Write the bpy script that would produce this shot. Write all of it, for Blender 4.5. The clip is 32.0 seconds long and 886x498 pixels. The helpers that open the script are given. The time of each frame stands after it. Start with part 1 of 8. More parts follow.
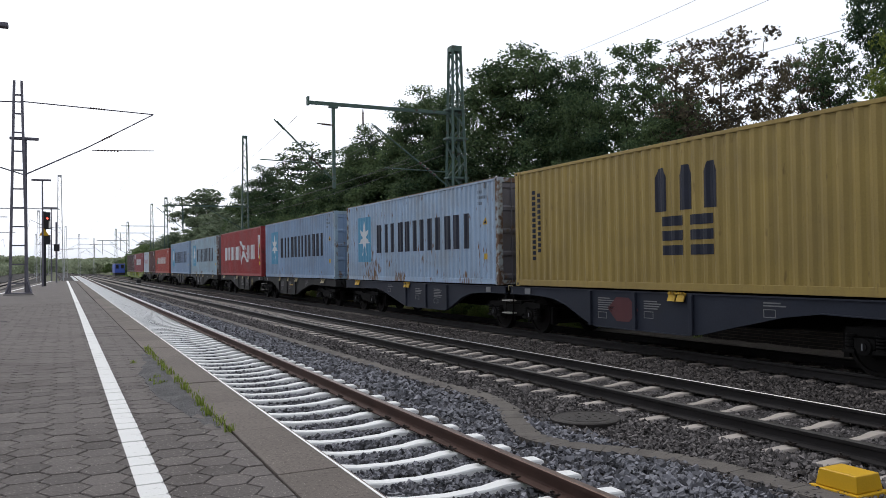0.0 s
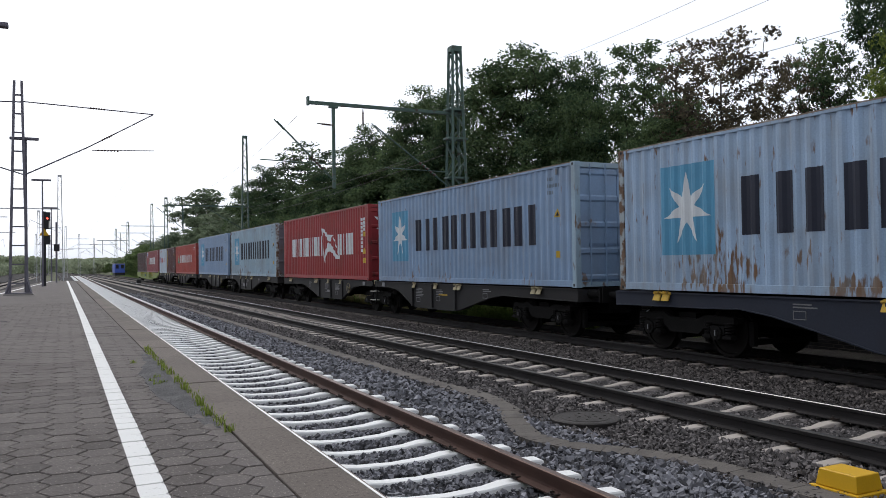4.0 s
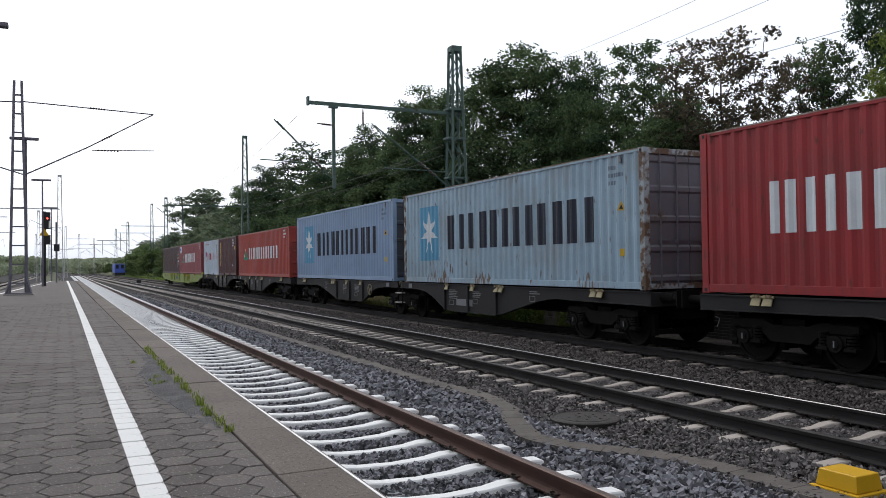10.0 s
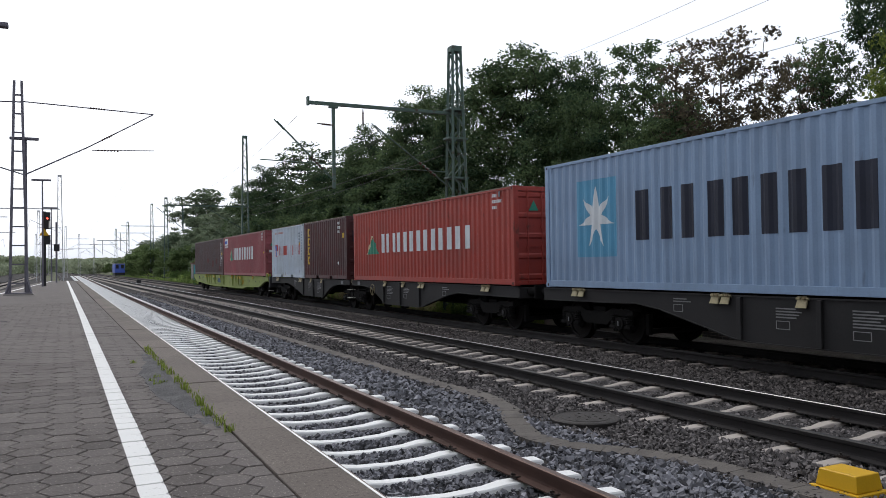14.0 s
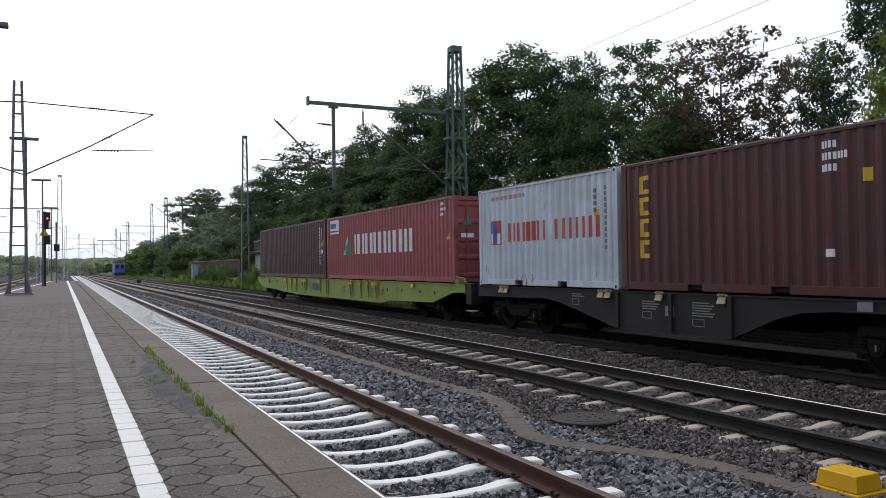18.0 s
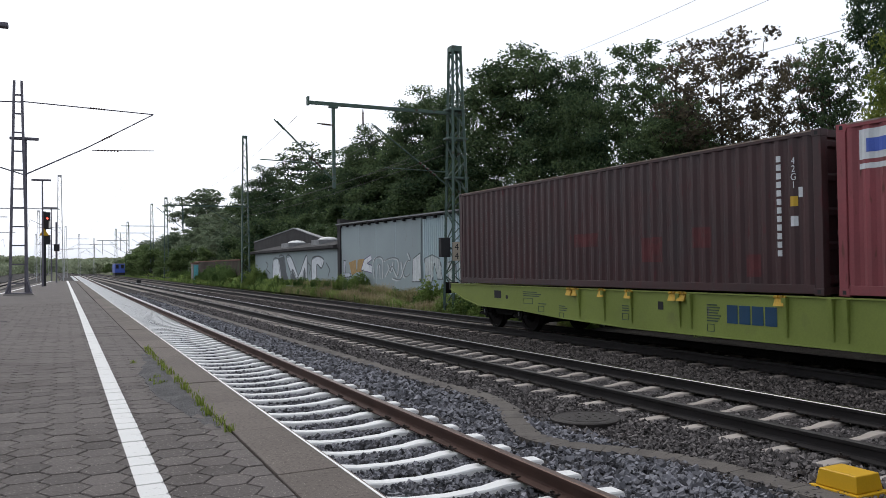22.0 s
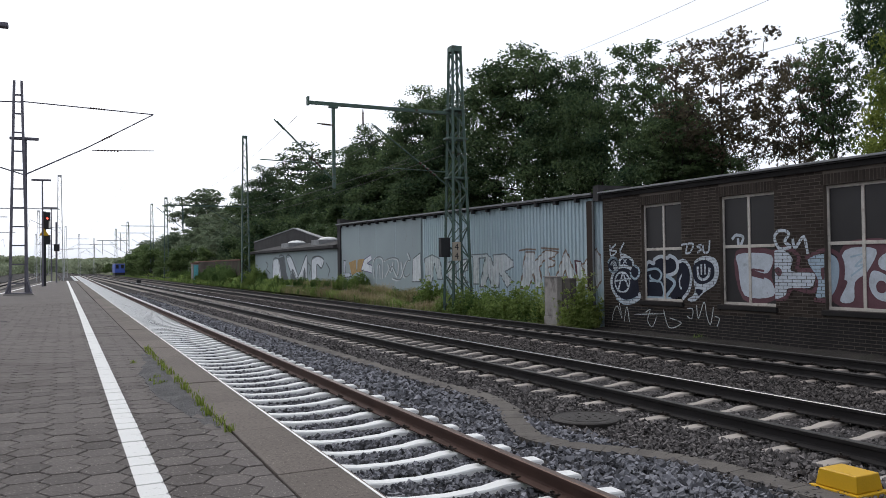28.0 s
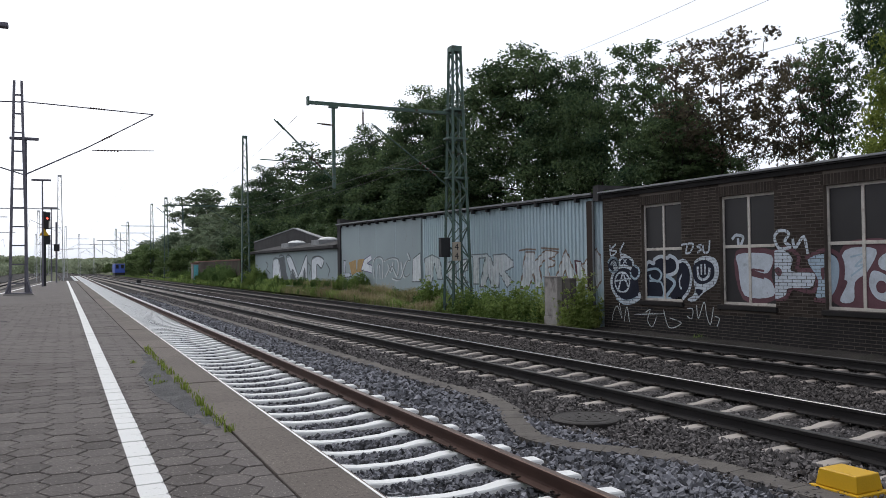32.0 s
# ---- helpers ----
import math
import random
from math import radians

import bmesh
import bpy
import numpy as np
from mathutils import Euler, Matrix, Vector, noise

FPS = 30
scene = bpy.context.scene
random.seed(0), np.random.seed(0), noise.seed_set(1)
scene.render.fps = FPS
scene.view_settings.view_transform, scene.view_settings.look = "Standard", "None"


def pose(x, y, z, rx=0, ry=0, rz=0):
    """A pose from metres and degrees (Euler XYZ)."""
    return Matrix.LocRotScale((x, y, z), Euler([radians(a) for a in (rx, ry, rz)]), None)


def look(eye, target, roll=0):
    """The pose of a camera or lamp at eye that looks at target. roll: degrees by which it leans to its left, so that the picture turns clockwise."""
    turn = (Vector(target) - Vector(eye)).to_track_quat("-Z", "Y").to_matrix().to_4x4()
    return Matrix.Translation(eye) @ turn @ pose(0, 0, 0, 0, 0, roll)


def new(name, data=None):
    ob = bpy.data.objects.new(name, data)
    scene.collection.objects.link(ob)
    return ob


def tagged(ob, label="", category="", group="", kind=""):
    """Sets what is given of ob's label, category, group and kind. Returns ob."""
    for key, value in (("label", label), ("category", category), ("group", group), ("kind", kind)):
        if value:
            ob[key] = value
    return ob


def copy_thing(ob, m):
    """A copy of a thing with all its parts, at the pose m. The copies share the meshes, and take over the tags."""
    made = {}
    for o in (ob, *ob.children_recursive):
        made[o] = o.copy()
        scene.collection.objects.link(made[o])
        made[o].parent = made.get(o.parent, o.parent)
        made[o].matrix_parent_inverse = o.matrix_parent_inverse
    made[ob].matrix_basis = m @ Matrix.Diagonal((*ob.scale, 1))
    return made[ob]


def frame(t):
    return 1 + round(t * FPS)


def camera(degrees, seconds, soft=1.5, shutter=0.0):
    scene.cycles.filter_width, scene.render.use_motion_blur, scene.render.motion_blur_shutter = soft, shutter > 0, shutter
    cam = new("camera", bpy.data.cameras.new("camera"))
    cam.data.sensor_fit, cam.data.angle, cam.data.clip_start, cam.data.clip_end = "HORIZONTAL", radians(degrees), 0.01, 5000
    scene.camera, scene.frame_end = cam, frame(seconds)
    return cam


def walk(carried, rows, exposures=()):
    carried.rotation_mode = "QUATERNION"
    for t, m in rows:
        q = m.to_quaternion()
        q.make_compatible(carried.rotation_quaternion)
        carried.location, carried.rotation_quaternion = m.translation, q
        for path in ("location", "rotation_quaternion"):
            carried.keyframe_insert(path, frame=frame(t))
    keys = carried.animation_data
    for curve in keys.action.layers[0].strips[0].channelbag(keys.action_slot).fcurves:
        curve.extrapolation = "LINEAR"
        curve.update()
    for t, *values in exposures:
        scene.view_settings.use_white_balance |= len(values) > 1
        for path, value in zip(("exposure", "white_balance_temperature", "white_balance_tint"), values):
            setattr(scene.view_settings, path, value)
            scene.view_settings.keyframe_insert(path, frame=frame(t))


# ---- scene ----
# The main line runs along y, its rail tops lie at z = 0. The platform and its track
# are turned by a little more than half a degree against it.
TURN = -0.571
EYE = (0.0, 0.0, 1.7775)
AIM = (0.43967, 0.89797, 1.7775 + 0.01837)

cam = camera(58.25, 32.0, soft=0.6)
walk(cam, [(0.0, look(EYE, AIM, -0.793)), (32.0, look(EYE, AIM, -0.793))], exposures=[(0.0, 0.0), (32.0, 0.0)])

# ---- light: a bright overcast sky, the veiled sun ahead over the yard ----
SUN_EL, SUN_AZ = radians(48), radians(-6)
world = bpy.data.worlds.new("overcast_sky")
scene.world = world
world.use_nodes = True
wn, wl = world.node_tree.nodes, world.node_tree.links
sky = wn.new("ShaderNodeTexSky")
sky.sky_type, sky.sun_disc = "NISHITA", False
sky.sun_elevation, sky.sun_rotation = SUN_EL, SUN_AZ
sky.dust_density, sky.ozone_density, sky.air_density = 4.0, 1.0, 1.2
veil = wn.new("ShaderNodeHueSaturation")
veil.inputs["Saturation"].default_value = 0.16
cloud = wn.new("ShaderNodeMix")
cloud.data_type = "RGBA"
cloud.inputs[0].default_value = 0.6
cloud.inputs[7].default_value = (7.9, 8.4, 9.5, 1)
wl.new(sky.outputs[0], veil.inputs["Color"])
wl.new(veil.outputs[0], cloud.inputs[6])
wl.new(cloud.outputs[2], wn["Background"].inputs["Color"])
wn["Background"].inputs["Strength"].default_value = 0.15
sun = new("sun", bpy.data.lights.new("sun", "SUN"))
sun.data.energy, sun.data.angle, sun.data.color = 0.7, radians(16), (1.0, 0.96, 0.9)
sun.matrix_basis = look((math.sin(SUN_AZ) * math.cos(SUN_EL), math.cos(SUN_AZ) * math.cos(SUN_EL), math.sin(SUN_EL)), (0, 0, 0))


# ---- materials ----
def surf(name, col, rough=0.75, metal=0.0, var=0.18, scale=1.5, grain=45, bump=0.2, dist=0.01, patch=None, amount=0.5,
         patch_scale=2.0, streak=(1, 1, 1), soft=0.12, rand=0.0, island=False, place=False, spec=0.3, patch_rough=None, fine_share=0.4, foot=None, specks=None):
    """A painted, stony or metal surface: broad and fine variation, a second colour in patches or streaks, fine relief."""
    m = bpy.data.materials.new(name)
    m.use_nodes = True
    n, l = m.node_tree.nodes, m.node_tree.links
    b = n["Principled BSDF"]
    b.inputs["Metallic"].default_value, b.inputs["Roughness"].default_value = metal, rough
    b.inputs["Specular IOR Level"].default_value = spec if rough < 0.8 else spec * 0.6
    if place:
        co = n.new("ShaderNodeNewGeometry").outputs["Position"]
    else:
        co = n.new("ShaderNodeTexCoord").outputs["Object"]

    def noise_at(s, detail, vec=co):
        t = n.new("ShaderNodeTexNoise")
        t.inputs["Scale"].default_value, t.inputs["Detail"].default_value = s, detail
        l.new(vec, t.inputs["Vector"])
        return t.outputs["Fac"]

    def math_node(op, a, v):
        t = n.new("ShaderNodeMath")
        t.operation = op
        for i, q in enumerate((a, v)):
            if isinstance(q, (int, float)):
                t.inputs[i].default_value = q
            else:
                l.new(q, t.inputs[i])
        return t.outputs[0]

    broad, fine = noise_at(scale, 5), noise_at(grain, 4)
    f = math_node("ADD", math_node("MULTIPLY", broad, 1 - fine_share), math_node("MULTIPLY", fine, fine_share))
    if island:
        g = n.new("ShaderNodeNewGeometry")
        f = math_node("ADD", math_node("MULTIPLY", f, 0.22), math_node("MULTIPLY", g.outputs["Random Per Island"], 0.78))
    if rand:
        o = n.new("ShaderNodeObjectInfo")
        f = math_node("ADD", math_node("MULTIPLY", f, 1 - rand), math_node("MULTIPLY", o.outputs["Random"], rand))
    r = n.new("ShaderNodeMapRange")
    r.inputs[1].default_value, r.inputs[2].default_value = (0.1, 0.9) if island or rand else (0.3, 0.7)
    r.inputs[3].default_value, r.inputs[4].default_value = 1 - var, 1 + var
    l.new(f, r.inputs[0])
    mul = n.new("ShaderNodeVectorMath")
    mul.operation = "SCALE"
    mul.inputs[0].default_value = col
    l.new(r.outputs[0], mul.inputs["Scale"])
    out = mul.outputs[0]
    if patch:
        mp = n.new("ShaderNodeMapping")
        mp.inputs["Scale"].default_value = streak
        l.new(co, mp.inputs["Vector"])
        k = n.new("ShaderNodeMapRange")
        k.inputs[1].default_value, k.inputs[2].default_value = 1 - amount, 1 - amount + soft
        spots = noise_at(patch_scale, 7, mp.outputs[0])
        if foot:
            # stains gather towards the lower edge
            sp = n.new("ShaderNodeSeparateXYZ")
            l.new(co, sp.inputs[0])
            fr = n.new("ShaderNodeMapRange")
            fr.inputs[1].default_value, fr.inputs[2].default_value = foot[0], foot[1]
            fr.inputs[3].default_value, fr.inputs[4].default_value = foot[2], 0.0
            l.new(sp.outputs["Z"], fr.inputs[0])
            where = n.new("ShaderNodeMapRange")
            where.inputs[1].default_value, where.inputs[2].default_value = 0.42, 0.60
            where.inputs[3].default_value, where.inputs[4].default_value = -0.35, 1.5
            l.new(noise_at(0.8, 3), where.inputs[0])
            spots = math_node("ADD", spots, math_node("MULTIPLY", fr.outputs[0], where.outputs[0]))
        l.new(spots, k.inputs[0])
        mx = n.new("ShaderNodeMix")
        mx.data_type = "RGBA"
        mx.inputs[7].default_value = (*patch, 1)
        l.new(k.outputs[0], mx.inputs[0])
        l.new(out, mx.inputs[6])
        out = mx.outputs[2]
        if patch_rough is not None:
            q = n.new("ShaderNodeMapRange")
            q.inputs[3].default_value, q.inputs[4].default_value = rough, patch_rough
            l.new(k.outputs[0], q.inputs[0])
            l.new(q.outputs[0], b.inputs["Roughness"])
    if specks:
        # small pale grains
        k = n.new("ShaderNodeMapRange")
        k.inputs[1].default_value, k.inputs[2].default_value = specks[2], specks[2] + 0.05
        l.new(noise_at(specks[1], 2), k.inputs[0])
        mx = n.new("ShaderNodeMix")
        mx.data_type = "RGBA"
        mx.inputs[7].default_value = (*specks[0], 1)
        l.new(k.outputs[0], mx.inputs[0])
        l.new(out, mx.inputs[6])
        out = mx.outputs[2]
    l.new(out, b.inputs["Base Color"])
    if bump:
        w = n.new("ShaderNodeBump")
        w.inputs["Strength"].default_value, w.inputs["Distance"].default_value = bump, dist
        l.new(fine, w.inputs["Height"])
        l.new(w.outputs[0], b.inputs["Normal"])
    return m


def leafy(name, dark, light, through_light=0.35):
    """Leaves: a dull green that varies from leaf to leaf and lets some light through."""
    m = bpy.data.materials.new(name)
    m.use_nodes = True
    n, l = m.node_tree.nodes, m.node_tree.links
    g = n.new("ShaderNodeNewGeometry")
    t = n.new("ShaderNodeTexNoise")
    t.inputs["Scale"].default_value = 0.45
    t.inputs["Detail"].default_value = 3.0
    l.new(g.outputs["Position"], t.inputs["Vector"])
    # broad patches of lighter and darker leaves, and a tone of its own for each plant
    w = n.new("ShaderNodeMath")
    w.operation = "MULTIPLY_ADD"
    w.inputs[1].default_value, w.inputs[2].default_value = 1.9, -0.58
    l.new(t.outputs["Fac"], w.inputs[0])
    own = n.new("ShaderNodeObjectInfo")
    o = n.new("ShaderNodeMath")
    o.operation = "MULTIPLY_ADD"
    o.inputs[1].default_value = 0.26
    l.new(own.outputs["Random"], o.inputs[0])
    l.new(w.outputs[0], o.inputs[2])
    a = n.new("ShaderNodeMath")
    a.operation = "MULTIPLY_ADD"
    a.inputs[1].default_value, a.inputs[2].default_value = 0.6, -0.3
    l.new(g.outputs["Random Per Island"], a.inputs[0])
    s = n.new("ShaderNodeMath")
    l.new(a.outputs[0], s.inputs[0])
    s.use_clamp = True
    l.new(o.outputs[0], s.inputs[1])
    mx = n.new("ShaderNodeMix")
    mx.data_type = "RGBA"
    mx.inputs[6].default_value, mx.inputs[7].default_value = (*dark, 1), (*light, 1)
    l.new(s.outputs[0], mx.inputs[0])
    b = n["Principled BSDF"]
    b.inputs["Roughness"].default_value = 0.65
    b.inputs["Specular IOR Level"].default_value = 0.14
    l.new(mx.outputs[2], b.inputs["Base Color"])
    tr = n.new("ShaderNodeBsdfTranslucent")
    l.new(mx.outputs[2], tr.inputs["Color"])
    ms = n.new("ShaderNodeMixShader")
    ms.inputs[0].default_value = through_light
    l.new(b.outputs[0], ms.inputs[1])
    l.new(tr.outputs[0], ms.inputs[2])
    l.new(ms.outputs[0], n["Material Output"].inputs["Surface"])
    return m


M_GROUND = surf("soil_and_grass", (0.075, 0.085, 0.045), 0.95, var=0.45, scale=0.25, grain=9, bump=0.6, dist=0.05, patch=(0.10, 0.085, 0.06), amount=0.48, patch_scale=0.7, place=True)
M_BED = surf("ballast_fines", (0.036, 0.033, 0.033), 0.95, var=0.5, scale=2.2, grain=26, bump=1.0, dist=0.05, place=True)
M_BANK = surf("gritty_dark_dirt", (0.032, 0.028, 0.026), 0.95, fine_share=0.6, var=0.7, scale=2.5, grain=34, bump=1.0, dist=0.04, place=True, patch=(0.028, 0.034, 0.020), amount=0.42, patch_scale=1.2, soft=0.2)
M_STONE_NEW = surf("blue_grey_ballast", (0.1366, 0.1368, 0.1501), 0.85, var=0.85, scale=1.2, grain=60, bump=0.3, island=True, place=True)
M_STONE_OLD = surf("brown_grey_ballast", (0.0996, 0.0906, 0.0886), 0.9, var=0.8, scale=0.9, grain=60, bump=0.3, island=True, place=True)
# darker main line stones: part of the train's shade is in the colour
M_STONE_SHADED = surf("soot_dark_ballast", (0.0723, 0.0640, 0.0611), 0.9, var=0.8, scale=0.9, grain=60, bump=0.3, island=True, place=True)
M_SLEEPER_NEW = surf("fresh_white_concrete", (0.68, 0.68, 0.67), 0.8, var=0.10, scale=3, grain=70, bump=0.15, dist=0.004)
# sleeper concrete toned down with part of the train's shade
M_SLEEPER_SHADED = surf("oily_concrete", (0.2439, 0.2107, 0.1885), 0.9, var=0.25, scale=3, grain=60, bump=0.3, dist=0.005, rand=0.3)
M_SLEEPER_OLD = surf("dusty_concrete", (0.33, 0.295, 0.265), 0.9, var=0.25, scale=3, grain=60, bump=0.3, dist=0.005, rand=0.3)
M_RAIL_RUST = surf("rusty_rail_steel", (0.0560, 0.0281, 0.0211), 0.75, 0.2, var=0.3, scale=2.5, grain=90, bump=0.2, dist=0.003)
M_RAIL_DARK = surf("oily_dark_rail_steel", (0.020, 0.018, 0.018), 0.8, 0.0, var=0.3, scale=2.5, grain=90, bump=0.2, dist=0.003)
M_RAIL_TOP = surf("worn_rail_head", (0.17, 0.166, 0.165), 0.27, 0.9, var=0.15, scale=3, grain=30, bump=0.03, dist=0.001)
M_RAIL_TOP_BROWN = surf("little_used_rail_head", (0.12, 0.080, 0.064), 0.36, 0.8, var=0.25, scale=5, grain=30, bump=0.03, dist=0.001)
M_RAIL_TOP_DULL = surf("oily_rail_head", (0.034, 0.032, 0.031), 0.6, 0.2, spec=0.25, var=0.2, scale=3, grain=30, bump=0.03, dist=0.001)
M_CLIP = surf("dark_spring_steel", (0.035, 0.028, 0.025), 0.6, 0.5, var=0.3)
M_PAVER = surf("grey_concrete_paver", (0.092, 0.0805, 0.0755), 0.85, fine_share=0.62, var=0.62, scale=0.7, grain=70, bump=0.7, dist=0.006, rand=0.3, patch=(0.058, 0.049, 0.045), amount=0.46, patch_scale=1.1, soft=0.25, place=True, specks=((0.24, 0.215, 0.195), 66, 0.635))
M_JOINT = surf("dark_joint_sand", (0.034, 0.029, 0.026), 0.95, var=0.4, scale=3, grain=80, bump=0.4, place=True)
M_COPING = surf("worn_coping_concrete", (0.116, 0.098, 0.086), 0.85, fine_share=0.6, var=0.6, scale=1.6, grain=150, bump=0.4, dist=0.004, rand=0.2, patch=(0.074, 0.062, 0.054), amount=0.46, patch_scale=42, soft=0.12, specks=((0.24, 0.215, 0.19), 75, 0.66), place=True)
M_NOSING = surf("white_edge_paint", (0.80, 0.80, 0.78), 0.8, var=0.15, scale=3)
M_LINE = surf("worn_white_road_paint", (0.64, 0.635, 0.62), 0.7, var=0.06, scale=2, grain=60, bump=0.15, dist=0.003, patch=(0.40, 0.38, 0.36), amount=0.33, patch_scale=9, soft=0.1, place=True)
M_ASPHALT = surf("broken_asphalt", (0.088, 0.086, 0.087), 0.95, fine_share=0.65, var=0.7, scale=5, grain=60, bump=1.0, dist=0.02, place=True)
M_CONC = surf("weathered_concrete", (0.22, 0.205, 0.195), 0.9, var=0.2, scale=2, grain=60, bump=0.3, patch=(0.12, 0.11, 0.10), amount=0.45, patch_scale=2.5, soft=0.25, place=True)
M_POST = surf("stained_post_concrete", (0.29, 0.27, 0.255), 0.9, var=0.3, scale=3, grain=50, bump=0.4, patch=(0.10, 0.088, 0.08), amount=0.5, patch_scale=2.2, streak=(1, 1, 0.6), soft=0.12)
M_WALL_PLAIN = surf("plain_grey_wall", (0.12, 0.115, 0.11), 0.9, var=0.2, scale=0.4, grain=20, bump=0.2)
M_DUCT = surf("dirty_cable_duct_concrete", (0.1090, 0.0977, 0.0884), 0.9, fine_share=0.6, var=0.5, scale=3, grain=60, bump=0.4, patch=(0.075, 0.067, 0.061), amount=0.5, patch_scale=4, soft=0.2, rand=0.15, place=True)
M_CAST = surf("cast_iron_cover", (0.038, 0.034, 0.032), 0.75, 0.3, var=0.3, scale=6, grain=60, bump=0.5)
M_YELLOW = surf("faded_yellow_enamel", (0.52, 0.30, 0.010), 0.45, var=0.08, scale=4, grain=60, bump=0.1, patch=(0.42, 0.26, 0.04), amount=0.36, patch_scale=7, soft=0.2)
M_BRICK = surf("sooty_brown_brick", (0.0381, 0.0293, 0.0249), 0.9, var=0.30, scale=3, grain=50, bump=0.4, dist=0.006, rand=0.75, place=True)
M_BRICK_OLD = surf("mossy_old_brick", (0.050, 0.038, 0.030), 0.9, var=0.35, scale=2.5, grain=40, bump=0.5, dist=0.01, patch=(0.05, 0.06, 0.035), amount=0.5, patch_scale=0.8)
K_TURQ = surf("turquoise_spray_paint", (0.10, 0.34, 0.38), 0.6, var=0.3, scale=4, patch=(0.30, 0.38, 0.40), amount=0.4, patch_scale=3)
M_COPING_RED = surf("weathered_red_coping", (0.16, 0.085, 0.066), 0.85, var=0.3, scale=4)
M_BRICK_RED = surf("sooty_dark_brick", (0.034, 0.0262, 0.0218), 0.9, var=0.32, scale=3, grain=50, bump=0.4, dist=0.006, island=True, place=True)
M_MORTAR = surf("dark_mortar", (0.105, 0.088, 0.076), 0.95, var=0.3, scale=1.2, grain=50, bump=0.3, place=True, patch=(0.035, 0.032, 0.030), amount=0.47, patch_scale=0.9, soft=0.3)
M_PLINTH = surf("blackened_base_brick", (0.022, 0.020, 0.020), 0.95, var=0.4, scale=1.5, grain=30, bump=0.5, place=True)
M_SHED = surf("pale_corrugated_steel", (0.3604, 0.4484, 0.4914), 0.55, 0.1, var=0.08, scale=0.6, grain=20, bump=0.05, patch=(0.38, 0.42, 0.42), amount=0.43, patch_scale=0.8, streak=(1, 1, 0.3), soft=0.25)
M_RENDER = surf("grey_white_wall_plaster", (0.292, 0.344, 0.356), 0.9, var=0.08, scale=0.5, grain=30, bump=0.2, patch=(0.28, 0.30, 0.29), amount=0.42, patch_scale=0.7, streak=(1, 1, 0.4), soft=0.3)
M_FASCIA = surf("grey_sheet_metal_trim", (0.13, 0.14, 0.145), 0.5, 0.4, var=0.15)
M_EDGE = surf("weathered_zinc", (0.20, 0.205, 0.21), 0.55, 0.4, var=0.25, scale=2)
M_ROOFFELT = surf("dark_roofing_felt", (0.045, 0.043, 0.044), 0.9, var=0.3, scale=1)
M_FRAME = surf("yellowed_white_window_paint", (0.46, 0.425, 0.385), 0.7, var=0.25, scale=5, grain=40, patch=(0.25, 0.21, 0.18), amount=0.42, patch_scale=6, soft=0.2)
M_BOARD = surf("dark_grey_window_panel", (0.024, 0.022, 0.023), 0.45, var=0.2, scale=1.5, grain=40, bump=0.1)
M_MAST = surf("dark_green_mast_paint", (0.066, 0.105, 0.088), 0.6, 0.2, var=0.3, scale=3, grain=60, bump=0.2, patch=(0.06, 0.045, 0.035), amount=0.42, patch_scale=6)
M_MAST_GREY = surf("grey_mast_paint", (0.12, 0.115, 0.14), 0.6, 0.2, var=0.2, scale=3)
# steel of the distant masts, its colour paled to take in haze
M_MAST_FAR = surf("dull_galvanised_mast_steel", (0.42, 0.43, 0.45), 0.6, 0.3, var=0.2, scale=3)
M_WIRE = surf("tarnished_copper_wire", (0.05, 0.05, 0.048), 0.6, 0.6, var=0.1)
M_INSUL = surf("brown_glazed_porcelain", (0.05, 0.03, 0.025), 0.25, var=0.2)
M_BLACK = surf("matt_black_paint", (0.018, 0.018, 0.02), 0.7, var=0.2)
M_DOME = surf("weathered_milky_plastic", (0.56, 0.57, 0.57), 0.28, var=0.2, scale=2.5, patch=(0.30, 0.31, 0.30), amount=0.45, patch_scale=2.2)
M_CURB = surf("weathered_curb_paint", (0.20, 0.205, 0.21), 0.7, var=0.3, scale=3)
M_WHITE = surf("white_enamel", (0.78, 0.77, 0.74), 0.5, var=0.06)
M_SIGN = surf("weathered_cream_enamel", (0.36, 0.31, 0.25), 0.6, var=0.15, scale=5)
M_BARK = surf("grey_brown_bark", (0.038, 0.032, 0.027), 0.95, var=0.4, scale=3, grain=25, bump=0.8, dist=0.03)
M_LEAF = leafy("dark_green_leaves", (0.023, 0.049, 0.028), (0.122, 0.170, 0.076), 0.40)
M_LEAF_BRIGHT = leafy("fresh_green_leaves", (0.080, 0.115, 0.026), (0.270, 0.310, 0.070), 0.42)
M_LEAF_RED = leafy("bronze_purple_leaves", (0.055, 0.047, 0.036), (0.150, 0.125, 0.078), 0.4)
# leaf colour of the far woods, with the haze painted in
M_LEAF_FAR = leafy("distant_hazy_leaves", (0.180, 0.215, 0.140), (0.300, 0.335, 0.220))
M_WEED = leafy("mixed_weed_leaves", (0.080, 0.135, 0.034), (0.270, 0.350, 0.110), 0.45)
M_WEED_DARK = leafy("dark_bramble_leaves", (0.040, 0.085, 0.026), (0.135, 0.205, 0.065), 0.4)
M_WEED_PALE = leafy("yellow_green_weed_leaves", (0.125, 0.185, 0.045), (0.340, 0.400, 0.135), 0.45)
# grey-green leaves, paled further so the colour takes in distance haze
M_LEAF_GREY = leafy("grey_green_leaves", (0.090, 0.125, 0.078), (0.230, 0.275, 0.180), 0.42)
M_BUSH = leafy("mid_green_bush_leaves", (0.050, 0.085, 0.032), (0.165, 0.220, 0.085), 0.4)
M_GRASS = leafy("dry_seeding_grass", (0.165, 0.155, 0.068), (0.390, 0.345, 0.200))
